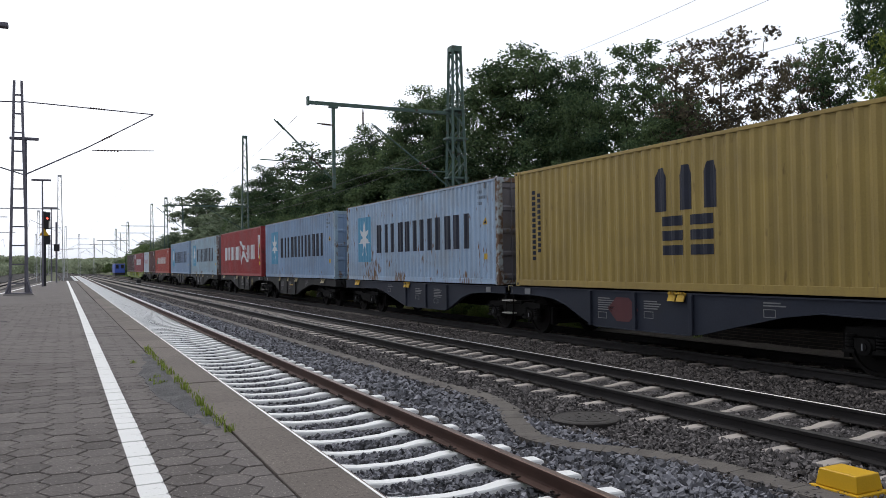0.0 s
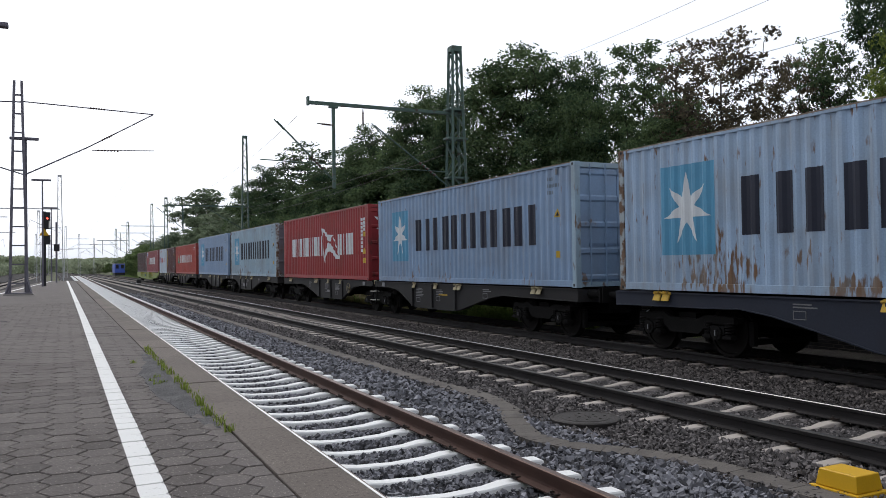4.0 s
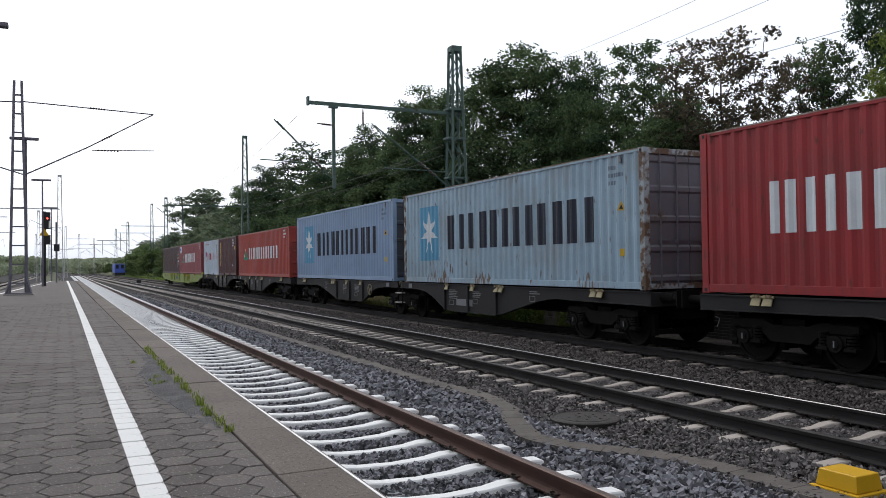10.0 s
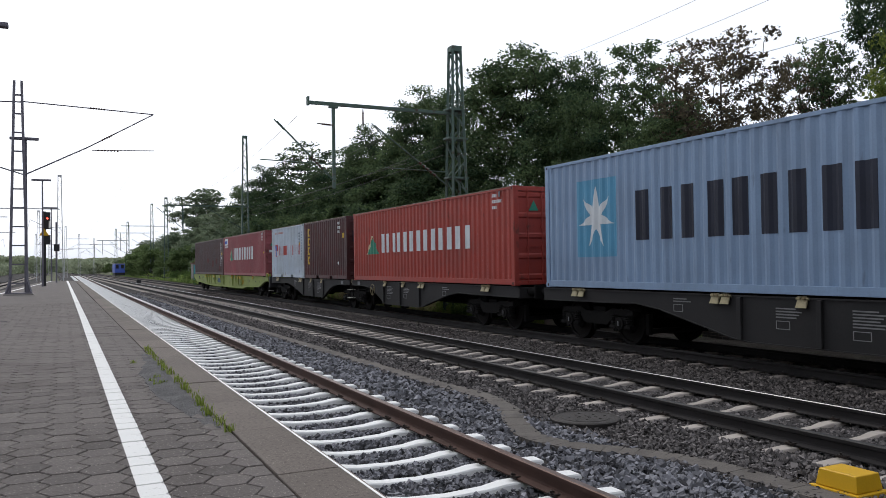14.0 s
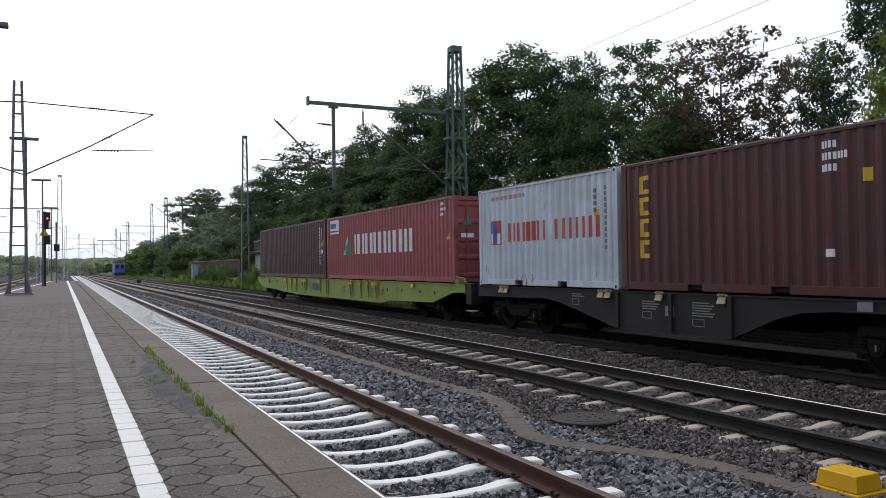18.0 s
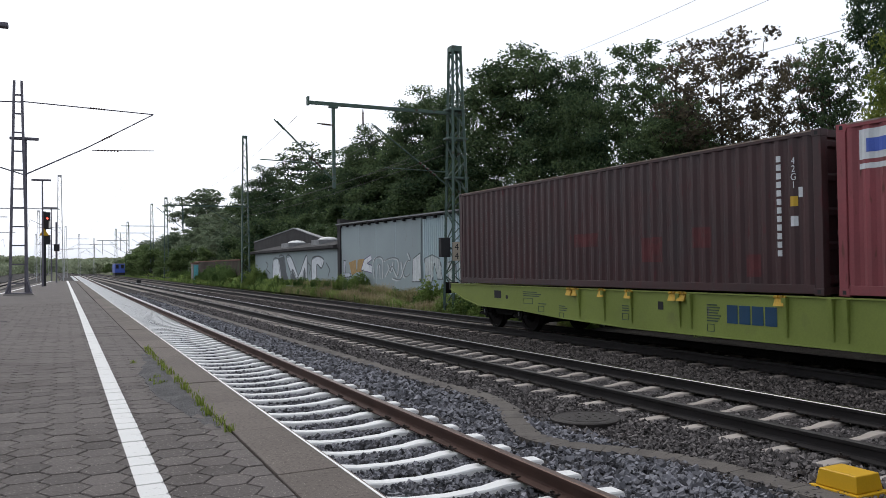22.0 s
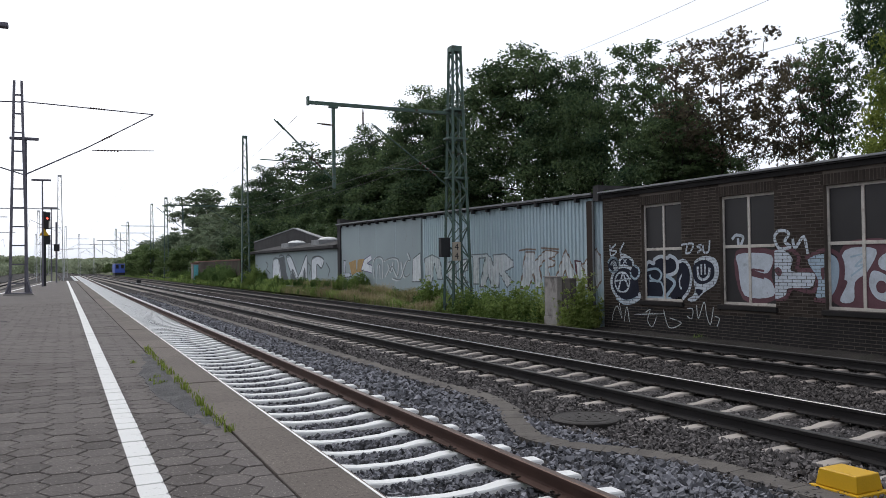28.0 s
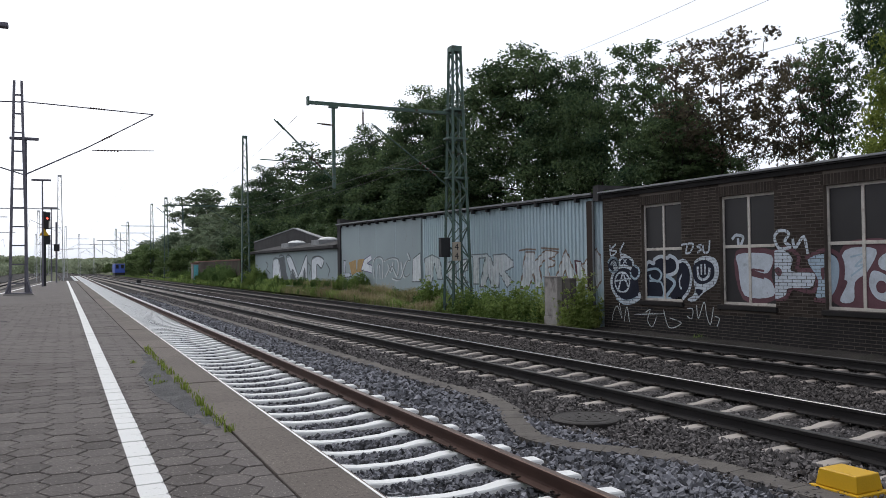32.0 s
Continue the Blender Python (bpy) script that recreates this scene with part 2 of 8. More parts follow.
M_STRAW = leafy("straw_coloured_grass", (0.240, 0.200, 0.110), (0.480, 0.405, 0.270))
M_GRASS_FRESH = leafy("fresh_grass_blades", (0.130, 0.180, 0.030), (0.270, 0.330, 0.075))


# ---- mesh helpers ----
def part(name, bm, material, parent=None, label="", smooth=False):
    """Links a bmesh as one mesh object, under its thing if one is given."""
    me = bpy.data.meshes.new(name)
    bm.to_mesh(me)
    bm.free()
    for m in material if isinstance(material, (list, tuple)) else (material,):
        me.materials.append(m)
    if smooth:
        me.polygons.foreach_set("use_smooth", [True] * len(me.polygons))
    ob = new(name, me)
    ob.parent = parent
    if label:
        ob["label"] = label
    return ob


def again(ob, m, parent=None):
    """Another object on the same mesh, at the pose m."""
    o = new(ob.name.split(".")[0], ob.data)
    o.parent = parent or ob.parent
    o.matrix_basis = m
    if "label" in ob:
        o["label"] = ob["label"]
    return o


def thing(name, m, label, category, group="", kind=""):
    ob = new(name)
    ob.empty_display_size = 0.2
    ob.matrix_basis = m
    return tagged(ob, label, category, group, kind)


def box(bm, x0, x1, y0, y1, z0, z1, mat=0):
    v = [bm.verts.new((x, y, z)) for z in (z0, z1) for y in (y0, y1) for x in (x0, x1)]
    for q in ((0, 2, 3, 1), (4, 5, 7, 6), (0, 1, 5, 4), (1, 3, 7, 5), (3, 2, 6, 7), (2, 0, 4, 6)):
        bm.faces.new([v[i] for i in q]).material_index = mat
    return v


def rbox(bm, x0, x1, y0, y1, z0, z1, r=0.01):
    """A box with bevelled edges."""
    v = box(bm, x0, x1, y0, y1, z0, z1)
    e = {d for q in v for d in q.link_edges}
    bmesh.ops.bevel(bm, geom=list(e), offset=r, segments=2, affect="EDGES", profile=0.6)


def boxed(*args, r=0.0):
    bm = bmesh.new()
    if r:
        rbox(bm, *args, r)
    else:
        box(bm, *args)
    return bm


def frustum(bm, low, high, mat=0):
    """A closed body between two rings with as many corners."""
    a, b = [bm.verts.new(p) for p in low], [bm.verts.new(p) for p in high]
    n = len(a)
    for f in [a[::-1], b] + [[a[i], a[(i + 1) % n], b[(i + 1) % n], b[i]] for i in range(n)]:
        bm.faces.new(f).material_index = mat


def tube(bm, p, q, r, s=None, seg=8):
    """A round bar from p to q, tapered to the radius s."""
    p, q = Vector(p), Vector(q)
    d = (q - p).normalized()
    u = d.orthogonal().normalized()
    w = d.cross(u)
    rings = [[c + (u * math.cos(2 * math.pi * i / seg) + w * math.sin(2 * math.pi * i / seg)) * k for i in range(seg)] for c, k in ((p, r), (q, r if s is None else s))]
    frustum(bm, *rings)


def beam(bm, p, q, w, h=None):
    """A square bar from p to q."""
    p, q, h = Vector(p), Vector(q), h or w
    d = (q - p).normalized()
    u = d.cross(Vector((0, 0, 1)))
    u = u.normalized() if u.length > 0.01 else Vector((1, 0, 0))
    v = u.cross(d)
    ring = [u * a * w / 2 + v * b * h / 2 for a, b in ((-1, -1), (1, -1), (1, 1), (-1, 1))]
    frustum(bm, [p + k for k in ring], [q + k for k in ring])


def prism_x(bm, poly, x0, x1, mat=0):
    """A body with the outline poly, of (y, z), from x0 to x1."""
    frustum(bm, [(x0, y, z) for y, z in poly], [(x1, y, z) for y, z in poly], mat)


def prism_y(bm, poly, y0, y1, mat=0):
    frustum(bm, [(x, y0, z) for x, z in poly], [(x, y1, z) for x, z in poly], mat)


def bulk(name, verts, faces, material, parent=None, smooth=False):
    """One mesh out of arrays of corners and of equal faces."""
    me = bpy.data.meshes.new(name)
    k = faces.shape[1]
    me.vertices.add(len(verts))
    me.vertices.foreach_set("co", np.ascontiguousarray(verts, dtype=np.float32).ravel())
    me.loops.add(faces.size)
    me.loops.foreach_set("vertex_index", np.ascontiguousarray(faces, dtype=np.int32).ravel())
    me.polygons.add(len(faces))
    me.polygons.foreach_set("loop_start", np.arange(0, faces.size, k, dtype=np.int32))
    me.polygons.foreach_set("loop_total", np.full(len(faces), k, dtype=np.int32))
    me.update(calc_edges=True)
    me.validate()
    me.materials.append(material)
    me.polygons.foreach_set("use_smooth", [smooth] * len(faces))
    ob = new(name, me)
    ob.parent = parent
    return ob


def turns(rng, n):
    """n random rotation matrices."""
    q = rng.normal(size=(n, 4))
    q /= np.linalg.norm(q, axis=1, keepdims=True)
    w, x, y, z = q.T
    return np.stack([1 - 2 * (y * y + z * z), 2 * (x * y - z * w), 2 * (x * z + y * w), 2 * (x * y + z * w), 1 - 2 * (x * x + z * z), 2 * (y * z - x * w),
                     2 * (x * z - y * w), 2 * (y * z + x * w), 1 - 2 * (x * x + y * y)], 1).reshape(n, 3, 3)


CUBE_V = np.array([[x, y, z] for z in (-1, 1) for y in (-1, 1) for x in (-1, 1)], float)
CUBE_F = np.array([(0, 2, 3, 1), (4, 5, 7, 6), (0, 1, 5, 4), (1, 3, 7, 5), (3, 2, 6, 7), (2, 0, 4, 6)])


def stones(name, pts, size, material, parent, seed):
    """Broken stones lying at the given places."""
    rng = np.random.default_rng(seed)
    n = len(pts)
    v = CUBE_V[None] * (1 + rng.uniform(-0.45, 0.35, (n, 8, 3)))
    v *= (size * rng.uniform(0.55, 1.25, (n, 1)))[:, :, None] * rng.uniform(0.45, 1.25, (n, 1, 3)) * 0.55
    v = np.einsum("nij,nkj->nki", turns(rng, n), v) + pts[:, None, :]
    f = CUBE_F[None] + (np.arange(n) * 8)[:, None, None]
    return bulk(name, v.reshape(-1, 3), f.reshape(-1, 4), material, parent)


# ---- ground ----
bm = bmesh.new()
xs = [-2500, -300, -60, -12, 1.0, 13.4, 14.2, 15.5, 19, 26, 60, 300, 2500]
ys = [-2500, -200, -30, 0, 15, 22, 30, 45, 70, 110, 180, 300, 700, 3000]


def ground_z(x, y):
    """The ground lies below the ballast; a low bank rises beside the main line."""
    rise = min(max((y - 21) / 20, 0), 1)
    if x <= 13.4:
        return -0.50
    if x <= 14.2:
        return -0.46 + 0.50 * rise
    return -0.46 + 0.95 * rise


grid = [[bm.verts.new((x, y, ground_z(x, y))) for x in xs] for y in ys]
for j in range(len(ys) - 1):
    for i in range(len(xs) - 1):
        bm.faces.new((grid[j][i], grid[j][i + 1], grid[j + 1][i + 1], grid[j + 1][i]))
tagged(part("ground", bm, M_GROUND), "earth and rough grass beside the railway line", "ground", kind="structure")

bed = tagged(new("ballast_bed"), "deep bed of crushed grey stone under the tracks", "ballast", kind="structure")
bm = bmesh.new()
prism_y(bm, [(1.0, -0.49), (14.0, -0.49), (13.3, -0.235), (7.0, -0.225), (5.0, -0.235), (1.0, -0.285)], -12, 420)
part("bed_body", bm, M_BED, bed)
bm = bmesh.new()
prism_y(bm, [(-16.0, -0.49), (-2.2, -0.49), (-2.2, -0.25), (-16.0, -0.25)], -12, 420)
part("bed_body", bm, M_BED, bed)


# ---- tracks ----
RAIL = [(-0.075, -0.172), (0.075, -0.172), (0.075, -0.160), (0.016, -0.142), (0.009, -0.125), (0.009, -0.056), (0.034, -0.044), (0.036, -0.010), (0.028, -0.001), (-0.028, -0.001), (-0.036, -0.010), (-0.034, -0.044), (-0.009, -0.056), (-0.009, -0.125), (-0.016, -0.142), (-0.075, -0.160)]
HALF = 0.7535


def rail_mesh(y0, y1, foot, top):
    bm = bmesh.new()
    prism_y(bm, RAIL, y0, y1)
    bm.faces.ensure_lookup_table()
    for f in bm.faces:
        c = f.calc_center_median()
        if c.z > -0.008 and abs(c.y - y0) > 1 and abs(c.y - y1) > 1:
            f.material_index = 1
    return bm


def sleeper_mesh(k=1.0):
    """A pre-stressed concrete sleeper: thick under the rails, waisted in the middle, with sloping sides."""
    bm = bmesh.new()
    st = [(-1.345, 0.066, 0.12, -0.206), (-1.32, 0.078, 0.13, -0.192), (-0.98, 0.085, 0.13, -0.182), (-0.55, 0.080, 0.13, -0.186), (-0.36, 0.064, 0.11, -0.212), (0, 0.056, 0.095, -0.226)]
    st = [(x * k, a * (k - 0.06 if k < 1 else 1), b, z) for x, a, b, z in st]
    st = st + [(-x, a, b, z) for x, a, b, z in st[-2::-1]]
    rings = [[bm.verts.new(p) for p in ((x, -b, -0.40), (x, b, -0.40), (x, a + 0.012, z - 0.014), (x, a, z), (x, -a, z), (x, -a - 0.012, z - 0.014))] for x, a, b, z in st]
    for p, q in zip(rings, rings[1:]):
        for i in range(6):
            j = (i + 1) % 6
            bm.faces.new((p[i], p[j], q[j], q[i]))
    bm.faces.new(rings[0][::-1]), bm.faces.new(rings[-1])
    bmesh.ops.recalc_face_normals(bm, faces=bm.faces)
    return bm


def clip_mesh():
    """The spring clips and screws on both sides of one rail."""
    bm = bmesh.new()
    for s in (-1, 1):
        box(bm, s * 0.075 - 0.02, s * 0.075 + 0.045 * s + 0.02, -0.055, 0.055, -0.172, -0.150)
        for k in (-0.045, 0.045):
            tube(bm, (s * 0.05, k, -0.146), (s * 0.14, k * 0.7, -0.150), 0.008, seg=6)
        tube(bm, (s * 0.105, 0, -0.165), (s * 0.105, 0, -0.118), 0.013, seg=6)
        tube(bm, (s * 0.105, 0, -0.150), (s * 0.105, 0, -0.138), 0.026, seg=8)
    return bm


def track(name, x, turn, y0, y1, y_single, step, phase, sleeper_mat, foot, top, label, clips_to, far_top=None, inner_drop=0.0, length=1.0):
    """A track: two rails on sleepers, of which those nearest to the platform lie singly."""
    tr = thing(name, pose(0, 0, 0, 0, 0, turn), label, "railway track", kind="structure")
    first = part("rail", rail_mesh(y0, y1, foot, top), [foot, top], tr)
    first.matrix_basis = pose(x - HALF, 0, inner_drop)
    other = part("rail", rail_mesh(y0, y1, foot, top), [foot, far_top or top], tr)
    other.matrix_basis = pose(x + HALF, 0, 0)
    base = clip = None
    rest = []
    y = phase
    while y - step > y0:
        y -= step
    rng = random.Random(5)
    while y < y1:
        m = pose(x + rng.uniform(-0.012, 0.012), y + rng.uniform(-0.008, 0.008), 0, 0, 0, rng.uniform(-0.25, 0.25))
        if y < y_single:
            if base is None:
                base = part("sleeper", sleeper_mesh(length), sleeper_mat, tr)
                base.matrix_basis = s = m
                s = base
            else:
                s = again(base, m)
            if y < clips_to:
                for side in (-HALF, HALF):
                    if clip is None:
                        clip = part("rail_clip", clip_mesh(), M_CLIP, s)
                        clip.matrix_basis = pose(side, 0, 0)
                    else:
                        again(clip, pose(side, 0, 0), s)
        elif y < 240:
            rest.append(m)
        y += step
    src = sleeper_mesh(length)
    src.verts.index_update()
    sv = np.array([v.co[:] for v in src.verts])
    sf = np.array([[v.index for v in f.verts] for f in src.faces if len(f.verts) == 4])
    src.free()
    vs = np.concatenate([sv @ np.array(m.to_3x3()).T + np.array(m.translation) for m in rest])
    fs = np.concatenate([sf + i * len(sv) for i in range(len(rest))])
    tagged(bulk("distant_sleeper_row", vs, fs, sleeper_mat, tr), kind="stuff")
    return tr


T2, T3 = 6.994 + HALF, 11.105 + HALF
track("platform_track", 2.985, TURN, -9, 330, 48, 0.625, 6.24, M_SLEEPER_NEW, M_RAIL_RUST, M_RAIL_TOP_BROWN, "new track with bright white sleepers and rusty brown rails", 22, None, -0.03)
# far rail head gets a brighter metal colour for its sky glint
track("middle_track", T2, 0, -9, 400, 48, 0.63, 5.30, M_SLEEPER_OLD, M_RAIL_DARK, M_RAIL_TOP_DULL, "older track with dusty sleepers and one rail head brightened for its glint", 22, M_RAIL_TOP, 0.0, 0.90)
track("train_track", T3, 0, -9, 400, 60, 0.63, 5.15, M_SLEEPER_SHADED, M_RAIL_DARK, M_RAIL_TOP_DULL, "main line track beside the wall, carrying the freight train", 16, None, 0.0, 0.90)
track("far_side_track", -7.2, TURN, -9, 400, 3, 0.65, 5.0, M_SLEEPER_OLD, M_RAIL_DARK, M_RAIL_TOP_DULL, "track on the other side of the platform with dark rails", -5)


def scatter(rng, x0, x1, y0, y1, per, zf, lean=0.0):
    n = int((x1 - x0) * (y1 - y0) * per)
    x, y = rng.uniform(x0, x1, n), rng.uniform(y0, y1, n)
    return np.stack([x + lean * y, y, zf(x) + rng.uniform(-0.02, 0.012, n)], 1)


def bed_new(x):
    """Height of the stones round the platform track: low between its sleepers, heaped beyond their ends."""
    return np.where(x < 4.42, -0.240, np.where(x < 4.75, -0.240 + (x - 4.42) * 0.11, -0.203))


def bed_old(x):
    d = np.minimum(np.abs(x - T2), np.abs(x - T3))
    return np.where(d < 0.75, -0.238, np.where(d < 1.15, -0.216, -0.190))


# ---- platform ----
PLAT_Z, EDGE = 0.61, 1.437
plat = thing("platform", pose(0, 0, 0, 0, 0, TURN), "island station platform paved in grey hexagonal blocks", "platform", kind="structure")


def left_edge(y):
    return -5.36 + 0.043 * y


bm = bmesh.new()
z0, z1 = -0.49, PLAT_Z - 0.05
frustum(bm, [(left_edge(-9), -9, z0), (EDGE - 0.06, -9, z0), (EDGE - 0.06, 86, z0), (left_edge(86), 86, z0)], [(left_edge(-9), -9, z1), (EDGE - 0.06, -9, z1), (EDGE - 0.06, 86, z1), (left_edge(86), 86, z1)])
part("platform_core", bm, M_JOINT, plat)
bm = bmesh.new()
prism_x(bm, [(86, -0.49), (97, -0.49), (86, PLAT_Z - 0.02)], left_edge(86), EDGE - 0.05)
part("end_ramp", bm, M_CONC, plat)
bm = bmesh.new()
frustum(bm, [(left_edge(30), 30, z1), (0.99, 30, z1), (0.99, 86, z1), (left_edge(86), 86, z1)], [(left_edge(30), 30, PLAT_Z), (0.99, 30, PLAT_Z), (0.99, 86, PLAT_Z), (left_edge(86), 86, PLAT_Z)])
part("far_paving", bm, M_PAVER, plat)
# painted lines
bm = bmesh.new()
frustum(bm, [(0.335, 30, PLAT_Z + 0.001), (0.476, 30, PLAT_Z + 0.001), (0.40, 86, PLAT_Z + 0.001), (0.235, 86, PLAT_Z + 0.001)], [(0.335, 30, PLAT_Z + 0.004), (0.476, 30, PLAT_Z + 0.004), (0.40, 86, PLAT_Z + 0.004), (0.235, 86, PLAT_Z + 0.004)])
part("safety_line", bm, M_LINE, plat, "white painted safety line")
bm = bmesh.new()
frustum(bm, [(left_edge(30) + 0.6, 30, PLAT_Z), (left_edge(30) + 0.76, 30, PLAT_Z), (left_edge(86) + 0.76, 86, PLAT_Z), (left_edge(86) + 0.6, 86, PLAT_Z)],
        [(left_edge(30) + 0.6, 30, PLAT_Z + 0.004), (left_edge(30) + 0.76, 30, PLAT_Z + 0.004), (left_edge(86) + 0.76, 86, PLAT_Z + 0.004), (left_edge(86) + 0.6, 86, PLAT_Z + 0.004)])
part("safety_line", bm, M_LINE, plat, "white painted safety line")
# coping slabs; the first ones are narrower
SLAB, SLAB_0 = 1.30, -8.58


def coping_left(y):
    return 1.070 if y < 7.0 else 1.024


rr = random.Random(3)
slab_of = {}
for i in range(72):
    y = SLAB_0 + i * SLAB
    left = coping_left(y + 0.6)
    m = pose(rr.uniform(-0.003, 0.003), y, rr.uniform(-0.003, 0.003), 0, 0, rr.uniform(-0.1, 0.1))
    if left not in slab_of:
        bm = bmesh.new()
        rbox(bm, left, EDGE, 0.004, SLAB - 0.004, PLAT_Z - 0.16, PLAT_Z + 0.004, 0.008)
        slab_of[left] = part("coping_slab", bm, M_COPING, plat)
        slab_of[left].matrix_basis = m
    else:
        again(slab_of[left], m)
bm = bmesh.new()
box(bm, EDGE - 0.010, EDGE + 0.004, -8, 86, PLAT_Z - 0.020, PLAT_Z + 0.0075)
part("edge_nosing", bm, M_NOSING, plat, "pale strip along the platform edge")
bm = bmesh.new()
box(bm, EDGE - 0.05, EDGE - 0.02, -9, 86, -0.49, PLAT_Z - 0.16)
part("edge_wall", bm, M_CONC, plat)
bm = bmesh.new()
frustum(bm, [(0.93, 6.0, PLAT_Z - 0.06), (1.03, 5.9, PLAT_Z - 0.06), (1.03, 11.6, PLAT_Z - 0.06), (0.90, 11.5, PLAT_Z - 0.06)], [(0.93, 6.0, PLAT_Z + 0.002), (1.022, 5.9, PLAT_Z + 0.004), (1.022, 11.6, PLAT_Z + 0.004), (0.90, 11.5, PLAT_Z + 0.002)])
bmesh.ops.subdivide_edges(bm, edges=bm.edges, cuts=22, use_grid_fill=True)
for v in bm.verts:
    # the patch bulges out over the paving in the middle of its length
    bulge = max(0.0, 1 - ((v.co.y - 8.4) / 2.3) ** 2)
    k = (1.022 - v.co.x) / 0.12
    v.co.x -= k * (0.20 * bulge + 0.07 * noise.noise(Vector((0, v.co.y * 2.3, 1))) + 0.03 * noise.noise(Vector((0, v.co.y * 9, 4))))
    v.co.z += 0.007 * noise.noise(v.co * 14) - 0.004 * min(1, max(0, k)) + 0.006 * bulge
part("asphalt_patch", bm, M_ASPHALT, plat, "crumbled dark asphalt repair along the coping")


# a narrow drain cover across the paving
bm = bmesh.new()
rbox(bm, -2.35, -1.15, 20.3, 20.42, PLAT_Z - 0.03, PLAT_Z + 0.006, 0.004)
part("drain_cover", bm, M_BLACK, plat, "dark narrow drain cover across the paving")


def tuft(rng, n, h, r):
    """Blades of a grass tuft, as bent three-cornered strips."""
    bm = bmesh.new()
    for _ in range(n):
        a, d = rng.uniform(0, 6.283), r * math.sqrt(rng.random())
        p = Vector((d * math.cos(a), d * math.sin(a), 0))
        b, k = rng.uniform(0, 6.283), h * rng.uniform(0.5, 1.15)
        out = Vector((math.cos(b), math.sin(b), 0)) * k * rng.uniform(0.1, 0.55)
        w = Vector((-math.sin(b), math.cos(b), 0)) * rng.uniform(0.0025, 0.005)
        m = p + out * 0.35 + Vector((0, 0, k * 0.6))
        t = p + out + Vector((0, 0, k * rng.uniform(0.8, 1.0)))
        v = [bm.verts.new(c) for c in (p - w, p + w, m + w * 0.8, m - w * 0.8, t)]
        bm.faces.new(v[:4]), bm.faces.new((v[3], v[2], v[4]))
    return bm


gr = random.Random(8)
kinds = [part("grass_tuft", tuft(gr, 20, h, 0.04), M_GRASS_FRESH) for h in (0.085, 0.125, 0.06)]
spots = [(gr.uniform(1.015, 1.06), 5.72 + 0.24 * i + gr.uniform(-0.09, 0.09), 0) for i in range(27) if gr.random() < 0.85] + [(gr.uniform(0.74, 1.0), gr.uniform(6.5, 10.5), 2) for _ in range(5)]
turn_m = pose(0, 0, 0, 0, 0, TURN)
for i, (x, y, k) in enumerate(spots):
    m = turn_m @ pose(x, y, PLAT_Z - 0.012, 0, 0, gr.uniform(0, 360))
    ob = kinds[i % 2 if k == 0 else 2]
    if "label" not in ob:
        ob.matrix_basis = m
        tagged(ob, "tuft of fresh green grass in the platform joint", "grass", "grass tufts along the coping")
    else:
        copy_thing(ob, m)

# ---- cable duct, manhole and yellow box between the tracks ----
duct = thing("cable_duct", pose(0, 0, 0), "concrete cable trough with flat dirty lids between tracks", "cable duct", kind="structure")
lid = None


def duct_run(p, q, w=0.30, step=0.5):
    global lid
    p, q = Vector(p), Vector(q)
    n = max(1, round((q - p).length / step))
    ang = math.degrees(math.atan2(-(q - p).x, (q - p).y))
    for i in range(n):
        c = p.lerp(q, (i + 0.5) / n)
        m = pose(c.x, c.y, c.z + rr.uniform(-0.002, 0.002), rr.uniform(-0.3, 0.3), rr.uniform(-0.3, 0.3), ang + rr.uniform(-0.3, 0.3))
        if lid is None:
            bm = bmesh.new()
            rbox(bm, -w / 2, w / 2, -step / 2 + 0.003, step / 2 - 0.003, -0.10, 0, 0.008)
            lid = part("duct_lid", bm, M_DUCT, duct)
            lid.matrix_basis = m
        else:
            again(lid, m)


duct_run((5.62, 62, -0.182), (5.62, 11.9, -0.182))


def bend_point(t, pts):
    """A point on the smooth curve through pts."""
    i = min(int(t), len(pts) - 4)
    u = t - i
    a, b, c, d = (Vector(p) for p in pts[i:i + 4])
    return 0.5 * (2 * b + (c - a) * u + (2 * a - 5 * b + 4 * c - d) * u * u + (3 * b - a - 3 * c + d) * u ** 3)


DUCT_BEND = [(5.62, 12.9), (5.62, 11.9), (5.70, 10.4), (5.50, 9.35), (5.10, 8.45), (4.84, 7.65), (4.98, 7.05), (5.36, 6.50), (5.60, 5.95), (5.68, 5.2), (5.75, 3.4), (5.8, 1.6)]
curve = [bend_point(k / 4, DUCT_BEND) for k in range(0, 4 * (len(DUCT_BEND) - 3) + 1)]
for a, b in zip(curve, curve[1:]):
    cut = lambda p, k: p + Vector((-(b - a).y, (b - a).x)).normalized() * k
    bm = bmesh.new()
    z = -0.176 + rr.uniform(-0.002, 0.002)
    p, q = a.lerp(b, 0.004), a.lerp(b, 0.996)
    ring = [cut(p, -0.15), cut(p, 0.15), cut(q, 0.15), cut(q, -0.15)]
    frustum(bm, [(*c, z - 0.1) for c in ring], [(*c, z) for c in ring])
    bmesh.ops.recalc_face_normals(bm, faces=bm.faces)
    part("duct_lid", bm, M_DUCT, duct)

mh = thing("manhole", pose(5.86, 8.06, -0.175), "round cast manhole cover lying in the ballast", "manhole cover")
bm = bmesh.new()
rings = [(0.40, -0.14), (0.43, 0.02), (0.43, 0.035), (0.40, 0.045), (0.385, 0.036), (0.30, 0.038), (0.29, 0.044), (0.0, 0.046)]
prev = None
